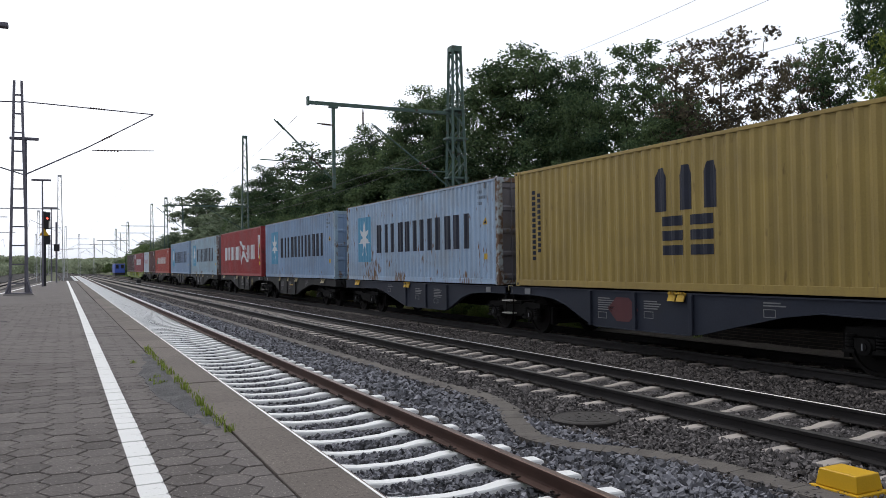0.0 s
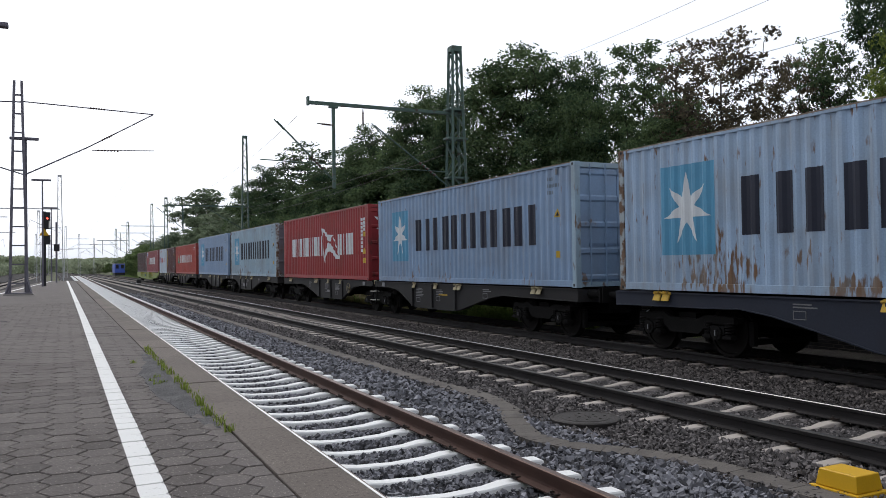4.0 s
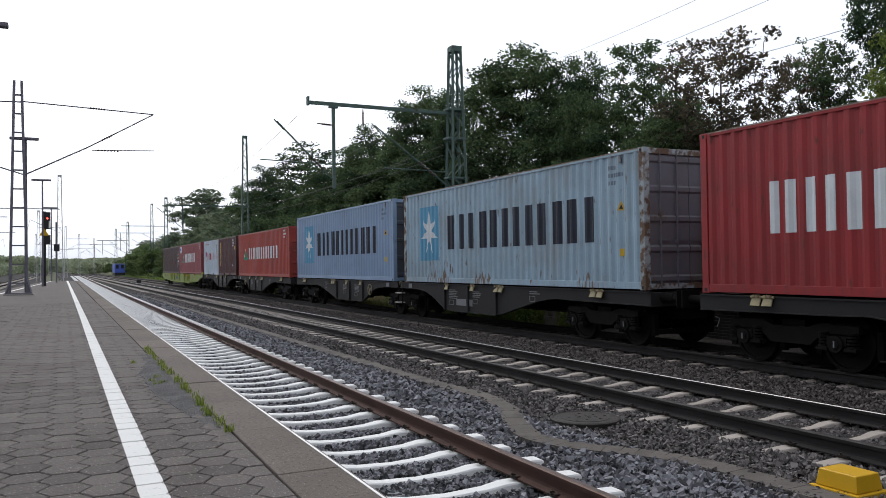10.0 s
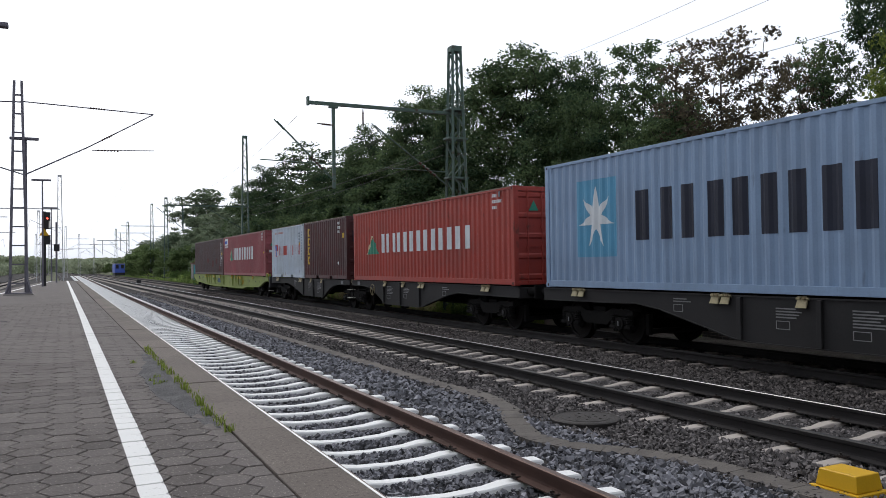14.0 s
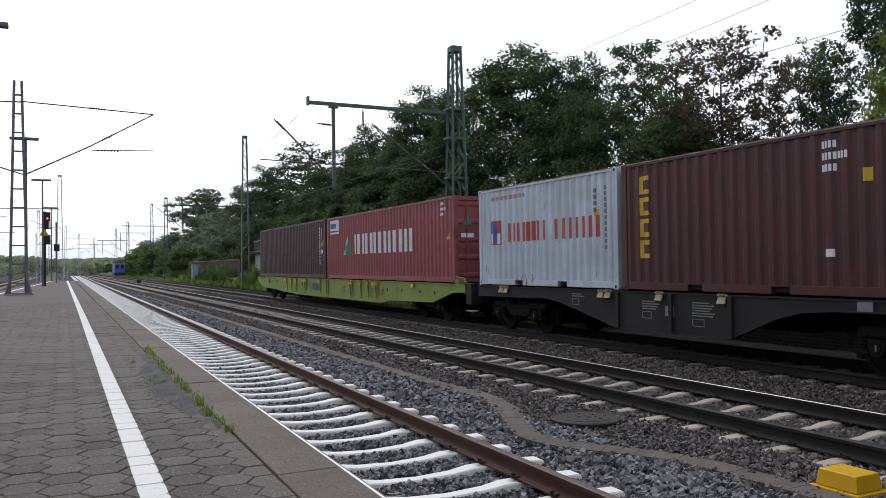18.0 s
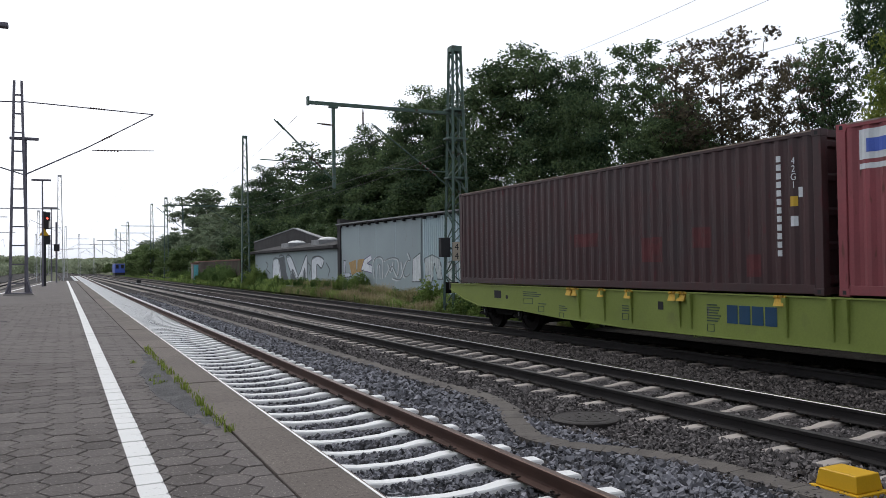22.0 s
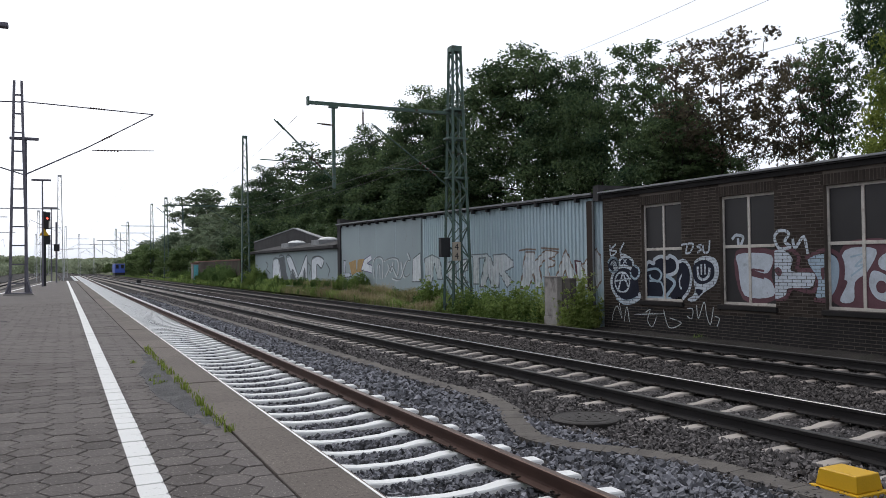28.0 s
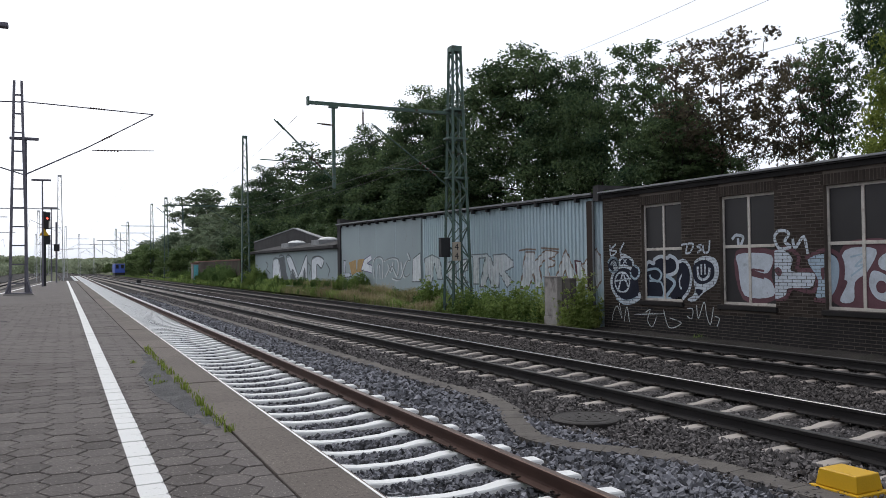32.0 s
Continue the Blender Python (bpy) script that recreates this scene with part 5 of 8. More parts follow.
def twin_wagon(u, mat, label, spigot, deck, wheel_on):
    """Articulated container wagon: two fishbelly halves on three bogies."""
    w = thing("container_wagon", pose(T3, u, 0), label, "freight wagon", "wagons of the freight train")
    for e in (1, -1):
        f = lambda a, e=e: e * (a + 0.02)
        for s in (-1, 1):
            bm = bmesh.new()
            prism_x(bm, sill_outline(f), s * 1.21, s * 1.185)
            bmesh.ops.recalc_face_normals(bm, faces=bm.faces)
            sill = part("side_sill", bm, mat, w)
            bm = bmesh.new()
            o = sill_outline(f)
            box(bm, min(s * 1.10, s * 1.235), max(s * 1.10, s * 1.235), min(f(0.12), f(12.75)), max(f(0.12), f(12.75)), 1.135, 1.160)
            for p, q in zip(o[2:], o[3:]):
                d = Vector((0, q[0] - p[0], q[1] - p[1]))
                beam(bm, (s * 1.17, *p), (s * 1.17, *q), 0.13, 0.02)
            part("sill_flange", bm, mat, sill)
            for a in (3.50, 5.0, 6.6) if s < 0 else ():
                part("stiffening_rib", boxed(-1.27, -1.205, min(f(a), f(a + 0.09)), max(f(a), f(a + 0.09)), 0.39, 1.13, r=0.01), mat, w)
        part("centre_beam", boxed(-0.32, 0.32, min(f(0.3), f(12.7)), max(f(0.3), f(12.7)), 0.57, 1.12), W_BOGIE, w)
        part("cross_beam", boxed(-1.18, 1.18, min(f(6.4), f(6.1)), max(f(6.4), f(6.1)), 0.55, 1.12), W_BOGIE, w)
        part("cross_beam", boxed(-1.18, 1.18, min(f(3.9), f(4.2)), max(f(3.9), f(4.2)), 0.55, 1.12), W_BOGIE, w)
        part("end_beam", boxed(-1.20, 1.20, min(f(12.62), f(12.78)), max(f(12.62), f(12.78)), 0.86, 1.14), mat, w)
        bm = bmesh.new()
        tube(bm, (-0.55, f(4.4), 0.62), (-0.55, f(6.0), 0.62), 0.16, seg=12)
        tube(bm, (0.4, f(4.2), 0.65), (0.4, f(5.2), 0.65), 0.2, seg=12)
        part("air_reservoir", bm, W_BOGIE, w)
        for a in (6.40,) if mat is W_BLUE else (3.72, 5.35, 6.95):
            bracket(w, f(a), 1.13, spigot, a > 6)
        bracket(w, f(11.2), 1.13, spigot, True)
        buffers(w, f(12.78), e)
        bogie(w, f(10.95))
        # corner plates over the outer bogie and data on the sill
        bars(w, f(5.3) if e < 0 else f(5.9), 0.98, 4, 0.55)
        bars(w, f(3.8) if e < 0 else f(4.5), 1.0, 6, 0.6)
        plate(w, min(f(0.85), f(1.1)), max(f(0.85), f(1.1)), 0.99, 1.13, K_GREY, "corner_plate", -1.238)
        bars(w, f(8.3), 1.06, 2, 0.5)
        part("valve_box", boxed(-1.20, -1.0, min(f(7.9), f(8.15)), max(f(7.9), f(8.15)), 0.83, 0.98, r=0.01), M_BLACK, w)
    bogie(w, 0)
    steps(w, -0.02)
    if wheel_on:
        handwheel(w, wheel_on * 2.7, 0.85, W_SPIGOT)
    for y0, y1, m, z0, z1 in deck:
        plate(w, y0, y1, z0, z1, m)
    train.append((w, u, 0.0))
    return w


twin_wagon(17.92, W_BLUE, "dusty blue-grey articulated container wagon with fishbelly sills", W_AMBER, [], 0)
bm = bmesh.new()
prism_x(bm, [(-5.15, 0.78), (-4.85, 0.52), (-4.45, 0.52), (-4.15, 0.78), (-4.45, 1.02), (-4.85, 1.02)], -1.216, -1.209)
bmesh.ops.recalc_face_normals(bm, faces=bm.faces)
part("faded_red_mark", bm, K_FADED_RED, train[-1][0], "faded red six-cornered mark on the sill")
twin_wagon(44.83, W_GREY, "dark grey-brown articulated container wagon with fishbelly sills", W_SPIGOT, [(5.1, 5.6, K_DATA, 0.62, 0.72), (-6.1, -5.5, W_AMBER, 0.805, 0.85)], 1)
twin_wagon(71.77, W_GREY, "grey-brown articulated container wagon with pale spigots", W_SPIGOT, [(-5.3, -4.3, K_GREY, 0.55, 0.74)], 1)
twin_wagon(98.50, W_GREY, "dark dusty articulated container wagon with cream spigots", W_SPIGOT, [(5.0, 5.25, K_GREY, 0.7, 0.9)], -0.945)


def long_wagon(u):
    """A long four-axle container wagon with deep lime green sills."""
    w = thing("container_wagon", pose(T3, u, 0), "long lime green container wagon with deep side sills", "freight wagon", "wagons of the freight train")
    top = [(-12.95, 1.16), (-11.6, 1.16), (-11.0, 1.17), (12.95, 1.17)]
    low = [(12.95, 1.02), (12.1, 0.76), (11.2, 0.60), (8.9, 0.56), (7.2, 0.47), (4.8, 0.40), (-4.8, 0.40), (-6.4, 0.40), (-7.3, 0.52), (-9.0, 0.55), (-10.8, 0.58), (-12.2, 0.92), (-12.95, 0.95)]
    for s in (-1, 1):
        bm = bmesh.new()
        prism_x(bm, top + low, s * 1.21, s * 1.185)
        bmesh.ops.recalc_face_normals(bm, faces=bm.faces)
        sill = part("side_sill", bm, W_GREEN, w)
        bm = bmesh.new()
        for p, q in zip(low, low[1:]):
            beam(bm, (s * 1.17, *p), (s * 1.17, *q), 0.14, 0.02)
        for p, q in zip(top, top[1:]):
            beam(bm, (s * 1.17, *p), (s * 1.17, *q), 0.14, 0.024)
        part("sill_flange", bm, W_GREEN, sill)
    for y in (6.5, 5.6, 4.7, 3.3, 3.0, 0.85, 0.0, -0.25, -3.1, -3.35, -4.3, -5.1, -5.9, -6.15):
        bm = bmesh.new()
        frustum(bm, [(-1.225, y - 0.03, 0.50), (-1.205, y - 0.03, 0.50), (-1.205, y + 0.03, 0.50), (-1.225, y + 0.03, 0.50)], [(-1.290, y - 0.05, 1.15), (-1.205, y - 0.05, 1.15), (-1.205, y + 0.05, 1.15), (-1.290, y + 0.05, 1.15)])
        bmesh.ops.bevel(bm, geom=list(bm.edges), offset=0.008, segments=2, affect="EDGES")
        part("stiffening_rib", bm, W_GREEN, w)
    for y, d in ((6.6, True), (5.65, False), (4.75, False), (3.2, True), (0.95, False), (-3.3, True), (-4.3, False), (-5.1, False), (-5.95, True), (-9.3, False)):
        bracket(w, y, 1.14, W_AMBER, d)
    for y in (-7.0, -8.3, -9.8, -10.9, 9.7):
        bm = bmesh.new()
        tube(bm, (-1.214, y, 0.88), (-1.19, y, 0.88), 0.055, seg=14)
        # black disc paints the dark inside of a round opening
        part("round_opening", bm, M_BLACK, w)
    handwheel(w, -6.55, 0.86, W_AMBER)
    bars(w, 2.6, 0.98, 1, 0.1)
    # blue company mark as plain blocks
    for i in range(4):
        part("blue_mark", boxed(-1.216, -1.206, 1.88 - i * 0.28, 2.12 - i * 0.28, 0.66, 0.98), K_MARK, w, "dark blue company lettering block")
    plate(w, 3.75, 3.9, 0.82, 0.98, M_BLACK)
    plate(w, 10.0, 10.35, 0.84, 1.04, M_BLACK, "dark_panel")
    for y, z, n, k in ((8.9, 1.05, 3, 0.9), (8.2, 0.78, 1, 0.5), (7.3, 0.76, 3, 0.35), (5.0, 0.86, 3, 0.4), (2.6, 0.98, 7, 0.35), (-2.2, 0.92, 2, 0.3), (-5.4, 0.9, 4, 0.35)):
        bars(w, y, z, n, k, K_TEAL)
    part("centre_beam", boxed(-0.35, 0.35, -12.8, 12.8, 0.57, 1.12), W_BOGIE, w)
    for y in (-8, -5, -2, 2, 5, 8):
        part("cross_beam", boxed(-1.18, 1.18, y - 0.12, y + 0.12, 0.6, 1.12), W_BOGIE, w)
    for e in (-1, 1):
        part("end_beam", boxed(-1.20, 1.20, e * 12.95 if e < 0 else 12.8, -12.8 if e < 0 else 12.95, 0.9, 1.17), W_GREEN, w)
        buffers(w, e * 12.95, e)
        bogie(w, e * 10.1)
    rbm = bmesh.new()
    rbox(rbm, -1.20, -0.95, -12.5, -12.3, 1.17, 1.32, 0.02)
    part("end_stop", rbm, W_GREEN, w)
    bm = bmesh.new()
    box(bm, -1.22, -1.02, 12.96, 13.06, 1.0, 1.22)
    part("tail_lamp", bm, M_BLACK, w, "black tail lamp box")
    # plain black box filling the dark area beside the buffer
    part("end_guard", boxed(-1.20, -0.60, -13.30, -12.97, 0.60, 1.20, r=0.02), M_BLACK, w, "black box beside the buffer")
    bm = bmesh.new()
    for p, q in (((-1.18, -12.95, 1.20), (-1.18, -12.85, 1.34)), ((-1.18, -12.85, 1.34), (-1.18, -12.35, 1.38))):
        tube(bm, p, q, 0.02, seg=8)
    part("hand_rail", bm, W_AMBER, w)
    part("step_tread", boxed(-1.22, -1.0, -13.35, -13.0, 0.40, 0.43, r=0.005), W_STEP, w)
    train.append((w, u, 0.0))


long_wagon(125.05)


def travel(t):
    """Metres that the train has gone after t seconds."""
    return 4.0657 * t + 0.0615 * t * t - 0.00022965 * t ** 3


def motions():
    for ob, u, z in train:
        walk(ob, [(float(t), pose(T3, u - travel(t), z)) for t in range(0, 33)])
    for w, d in wheelsets:
        walk(w, [(k / 15, pose(0, d, RADIUS, math.degrees(travel(k / 15) / RADIUS))) for k in range(0, 481)])


# ---- brick building beside the line ----
WALL_X, BACK_X = 15.0, 21.5
B0, B1, B_TOP, B_LOW = 6.0, 19.55, 3.80, -0.50
brick_house = thing("brick_building", pose(0, 0, 0), "low sooty brick building with a flat roof and boarded windows", "building", kind="structure")
WINDOWS = [(16.20, 17.80), (13.16, 14.85), (10.12, 11.84), (7.10, 8.80)]
W_LOW, W_HIGH, W_BAR = 0.66, 3.36, 2.06


def wall_with_holes(x0, x1, y0, y1, z0, z1, holes):
    bm = bmesh.new()
    edges = sorted({y0, y1, *[h for hole in holes for h in hole[:2]]})
    for a, b in zip(edges, edges[1:]):
        hole = next((h for h in holes if h[0] <= a and b <= h[1]), None)
        if hole:
            box(bm, x0, x1, a, b, z0, hole[2])
            box(bm, x0, x1, a, b, hole[3], z1)
        else:
            box(bm, x0, x1, a, b, z0, z1)
    return bm


part("wall_front", wall_with_holes(WALL_X, WALL_X + 0.36, B0, B1, B_LOW, B_TOP, [(a, b, W_LOW, W_HIGH) for a, b in WINDOWS]), M_MORTAR, brick_house)
part("wall_end", boxed(WALL_X + 0.36, BACK_X, B1 - 0.36, B1, B_LOW, B_TOP - 0.02), M_MORTAR, brick_house)
part("wall_end", boxed(WALL_X + 0.36, BACK_X, B0, B0 + 0.36, B_LOW, B_TOP - 0.02), M_MORTAR, brick_house)
part("wall_back", boxed(BACK_X, BACK_X + 0.36, B0, B1, B_LOW, B_TOP - 0.02), M_MORTAR, brick_house)
part("roof", boxed(WALL_X - 0.12, BACK_X + 0.4, B0 - 0.1, B1 + 0.04, B_TOP, B_TOP + 0.06), M_ROOFFELT, brick_house)
part("roof_edge", boxed(WALL_X - 0.165, WALL_X - 0.121, B0 - 0.1, B1 + 0.06, B_TOP + 0.035, B_TOP + 0.085, r=0.01), M_EDGE, brick_house, "grey sheet metal roof edge")
# dark strip that puts in the soffit's shade below the roof edge
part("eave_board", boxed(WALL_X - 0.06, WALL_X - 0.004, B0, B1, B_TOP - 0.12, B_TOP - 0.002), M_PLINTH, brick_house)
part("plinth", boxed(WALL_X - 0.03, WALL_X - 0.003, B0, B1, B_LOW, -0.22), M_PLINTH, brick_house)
for a, b in WINDOWS:
    w = part("window_frame", boxed(WALL_X + 0.10, WALL_X + 0.16, a + 0.003, b - 0.003, W_HIGH - 0.07, W_HIGH - 0.003), M_FRAME, brick_house, "white painted wooden window frame")
    mid = (a + b) / 2
    for k, (y0, y1, z0, z1) in enumerate(((a + 0.003, b - 0.003, W_LOW + 0.003, W_LOW + 0.07), (a + 0.003, a + 0.06, W_LOW + 0.071, W_HIGH - 0.071), (b - 0.06, b - 0.003, W_LOW + 0.071, W_HIGH - 0.071),
                                         (mid - 0.036, mid + 0.036, W_LOW + 0.071, W_HIGH - 0.071))):
        part("frame_bar", boxed(WALL_X + 0.10, WALL_X + 0.16, y0, y1, z0, z1, r=0.006), M_FRAME, w)
    for y0, y1 in ((a + 0.061, mid - 0.037), (mid + 0.037, b - 0.061)):
        part("frame_bar", boxed(WALL_X + 0.095, WALL_X + 0.155, y0, y1, W_BAR, W_BAR + 0.075, r=0.006), M_FRAME, w)
        for z0, z1 in ((W_LOW + 0.071, W_BAR - 0.001), (W_BAR + 0.076, W_HIGH - 0.071)):
            part("window_panel", boxed(WALL_X + 0.125, WALL_X + 0.15, y0, y1, z0, z1), M_BOARD, w, "dark grey boarded pane")
    part("window_sill", boxed(WALL_X - 0.07, WALL_X + 0.12, a - 0.06, b + 0.06, W_LOW - 0.12, W_LOW - 0.003, r=0.012), M_PLINTH, brick_house, "dark window sill")

# gravel and dirt heaped against the wall's foot
bm = bmesh.new()
rows_b = []
for i in range(70):
    y = B0 + (B1 - B0) * i / 69
    rows_b.append([bm.verts.new((x, y, z + 0.035 * noise.noise(Vector((x * 2.1, y * 1.7, 2))) + 0.015 * noise.noise(Vector((x * 9, y * 8, 5))))) for x, z in ((13.15, -0.42), (13.45, -0.27), (13.9, -0.235), (14.4, -0.215), (14.985, -0.20))])
for p, q in zip(rows_b, rows_b[1:]):
    for k in range(4):
        bm.faces.new((p[k], p[k + 1], q[k + 1], q[k]))
bmesh.ops.recalc_face_normals(bm, faces=bm.faces)
tagged(part("gravel_bank", bm, M_BANK), "dark gravel and dirt heaped along the brick wall", "gravel", kind="structure")

# ---- corrugated shed and the lower white building ----
S0, S1 = 19.62, 44.4


def eave(y):
    return 3.78 + 0.0115 * (y - 20)


shed = thing("corrugated_shed", pose(0, 0, 0), "long pale grey corrugated steel shed with graffiti", "shed", kind="structure")
bm = bmesh.new()
row = []
for i in range(64):
    for k, d in ((0, 0.0), (0.095, 0.0), (0.115, 0.04), (0.187, 0.04)):
        y, x = S0 + 0.02 + i * 0.207 + k, WALL_X + 0.055 + d
        row.append([bm.verts.new((x, y, -0.5)), bm.verts.new((x, y, eave(y) - 0.02))])
for p, q in zip(row, row[1:]):
    bm.faces.new((p[0], p[1], q[1], q[0]))
part("corrugated_sheet", bm, M_SHED, shed)
bm = bmesh.new()
frustum(bm, [(WALL_X + 0.10, S0, -0.5), (WALL_X + 0.3, S0, -0.5), (WALL_X + 0.3, S1, -0.5), (WALL_X + 0.10, S1, -0.5)], [(WALL_X + 0.10, S0, eave(S0) - 0.03), (WALL_X + 0.3, S0, eave(S0) - 0.03), (WALL_X + 0.3, S1, eave(S1) - 0.03), (WALL_X + 0.10, S1, eave(S1) - 0.03)])
part("wall_front", bm, M_RENDER, shed)
bm = bmesh.new()
frustum(bm, [(WALL_X + 0.04, 33.0, -0.5), (WALL_X + 0.09, 33.0, -0.5), (WALL_X + 0.09, S1 - 0.25, -0.5), (WALL_X + 0.04, S1 - 0.25, -0.5)], [(WALL_X + 0.04, 33.0, eave(33) - 0.03), (WALL_X + 0.09, 33.0, eave(33) - 0.03), (WALL_X + 0.09, S1 - 0.25, eave(S1) - 0.04), (WALL_X + 0.04, S1 - 0.25, eave(S1) - 0.04)])
part("flat_sheet", bm, M_RENDER, shed, "flat painted sheets")
for y in (36.0, 38.6, 41.2):
    part("sheet_joint", boxed(WALL_X + 0.034, WALL_X + 0.039, y - 0.015, y + 0.015, -0.4, eave(y) - 0.06), M_SHED, shed)
bm = bmesh.new()
prism = [(WALL_X - 0.12, 0.0), (WALL_X - 0.12, 0.10), (BACK_X, 0.75), (BACK_X, 0.65)]
frustum(bm, [(x, S0 + 0.35, eave(S0) + z) for x, z in prism], [(x, S1 + 0.2, eave(S1) + z) for x, z in prism])
bmesh.ops.recalc_face_normals(bm, faces=bm.faces)
part("roof", bm, M_ROOFFELT, shed)
bm = bmesh.new()
frustum(bm, [(x, S0 + 0.32, eave(S0) + z) for x, z in ((WALL_X - 0.16, 0.06), (WALL_X - 0.125, 0.06), (WALL_X - 0.125, 0.12), (WALL_X - 0.16, 0.12))], [(x, S1 + 0.2, eave(S1) + z) for x, z in ((WALL_X - 0.16, 0.06), (WALL_X - 0.125, 0.06), (WALL_X - 0.125, 0.12), (WALL_X - 0.16, 0.12))])
part("gutter", bm, M_EDGE, shed, "grey metal eave gutter")
y = S0 + 1.2
rafter = part("rafter_end", boxed(WALL_X - 0.115, WALL_X + 0.02, -0.06, 0.06, -0.13, -0.005), M_BLACK, shed)
rafter.matrix_basis = pose(0, y, eave(y))
while y < S1 - 1.5:
    y += 1.16
    again(rafter, pose(0, y, eave(y)))
bm = bmesh.new()
prism_x(bm, [(S0 + 0.02, 3.62), (S0 + 0.27, 3.62), (S0 + 0.27, 4.10), (S0 + 0.02, 4.10)], WALL_X - 0.10, WALL_X + 0.12)
prism_x(bm, [(S0 + 0.02, 3.98), (S0 + 0.27, 3.98), (S0 + 0.27, 4.10), (S0 + 0.02, 4.10)], WALL_X + 0.121, WALL_X + 1.5)
part("parapet", bm, M_ROOFFELT, shed, "weathered grey parapet end")
bm = bmesh.new()
box(bm, WALL_X - 0.02, WALL_X + 0.05, S0 + 0.42, S0 + 0.74, -0.5, 3.66)
part("brick_pier", bm, M_BRICK, shed, "dark brick pier")
bm = bmesh.new()
tube(bm, (WALL_X - 0.05, S0 + 0.36, 3.66), (WALL_X - 0.05, S0 + 0.36, -0.4), 0.035, seg=10)
part("downpipe", bm, M_FASCIA, shed, "grey metal downpipe")
bm = bmesh.new()
prism_x(bm, [(S1 - 0.25, -0.5), (S1 + 0.2, -0.5), (S1 + 0.2, 4.45), (S1 - 0.25, 4.45)], WALL_X - 0.06, WALL_X + 0.3)
prism_x(bm, [(S1 - 0.05, 4.0), (S1 + 0.2, 4.0), (S1 + 0.2, 4.4), (S1 - 0.05, 4.4)], WALL_X + 0.31, BACK_X)
part("end_pier", bm, M_ROOFFELT, shed, "dark end pier and verge")
bm = bmesh.new()
box(bm, BACK_X, BACK_X + 0.3, S0, S1, -0.5, 4.4)
part("wall_back", bm, M_RENDER, shed)

hut = thing("low_white_building", pose(0, 0, 0), "low white plastered building with roof domes and graffiti", "building", kind="structure")
part("wall_front", boxed(WALL_X, WALL_X + 0.3, S1 + 0.21, 66.0, -0.4, 2.80), M_RENDER, hut)
part("wall_end", boxed(WALL_X + 0.3, BACK_X, 65.7, 66.0, -0.4, 2.80), M_RENDER, hut)
bm = bmesh.new()
prism_y(bm, [(WALL_X - 0.25, 2.76), (WALL_X - 0.25, 2.96), (WALL_X + 2.2, 3.45), (BACK_X, 3.45), (BACK_X, 2.76)], S1 + 0.22, 67.0)
part("roof", bm, M_ROOFFELT, hut)
part("roof_edge", boxed(WALL_X - 0.30, WALL_X - 0.252, S1 + 0.22, 67.0, 2.80, 2.96), M_ROOFFELT, hut)
bm = bmesh.new()
prism_x(bm, [(54.7, 3.3), (77.0, 3.3), (77.0, 4.06), (62.9, 4.76), (54.7, 3.58)], WALL_X + 2.4, WALL_X + 2.7)
bmesh.ops.recalc_face_normals(bm, faces=bm.faces)
part("gable_wall", bm, M_ROOFFELT, hut, "dark sheeted gable wall")
for a, b in (((77.1, 4.08), (62.9, 4.785)), ((62.9, 4.785), (54.6, 3.60))):
    bm = bmesh.new()
    prism_x(bm, [(a[0], a[1] - 0.02), (b[0], b[1] - 0.02), (b[0], b[1] + 0.045), (a[0], a[1] + 0.045)], WALL_X + 2.36, WALL_X + 2.74)
    bmesh.ops.recalc_face_normals(bm, faces=bm.faces)
    part("gable_capping", bm, M_EDGE, hut, "thin zinc capping")
for y, half in ((51.2, 0.78), (58.9, 0.98)):
    bm = bmesh.new()
    bmesh.ops.create_uvsphere(bm, u_segments=20, v_segments=12, radius=1.0, matrix=pose(WALL_X + 1.5, y, 3.46) @ Matrix.Diagonal((0.65, half, 0.22, 1)))
    part("roof_dome", bm, M_DOME, hut, "milky white roof light dome", smooth=True)
    part("dome_curb", boxed(WALL_X + 0.6, WALL_X + 2.35, y - half - 0.06, y + half + 0.06, 3.1, 3.47, r=0.02), M_CURB, hut, "weathered grey roof light curb")
bm = bmesh.new()
box(bm, WALL_X, WALL_X + 0.25, 72.0, 99.0, -0.4, 2.32)
w = tagged(part("boundary_wall", bm, M_BRICK_OLD), "overgrown old brick wall with a red coping among bushes", "wall", kind="structure")
y = 72.02
coping = part("coping_brick", boxed(WALL_X - 0.05, WALL_X + 0.30, 0.0, 0.88, 2.322, 2.43, r=0.012), M_COPING_RED, w)
coping.matrix_basis = pose(0, y, 0)
while y < 97.0:
    y += 0.90
    again(coping, pose(0, y, 0))
cab = thing("switch_cabinet", pose(14.0, 91.0, -0.1), "tall pale grey cabinet sprayed turquoise", "cabinet")
part("body", boxed(-0.32, 0.32, -0.55, 0.55, 0, 2.25, r=0.03), M_CONC, cab)
part("cap", boxed(-0.40, 0.40, -0.63, 0.63, 2.251, 2.36, r=0.02), M_COPING_RED, cab)
part("sprayed_panel", boxed(-0.22, 0.28, -0.562, -0.552, 0.02, 2.1), K_TURQ, cab, "turquoise sprayed paint")
post = thing("concrete_post", pose(13.9, 20.6, -0.5), "tagged weathered concrete cable post standing in the weeds", "post")
part("base", boxed(-0.15, 0.15, -0.33, 0.37, 0, 0.60, r=0.02), M_POST, post)
part("front_slab", boxed(-0.13, 0.06, -0.34, 0.36, 0.601, 1.80, r=0.025), M_POST, post, "pale stained slab with faded tags")
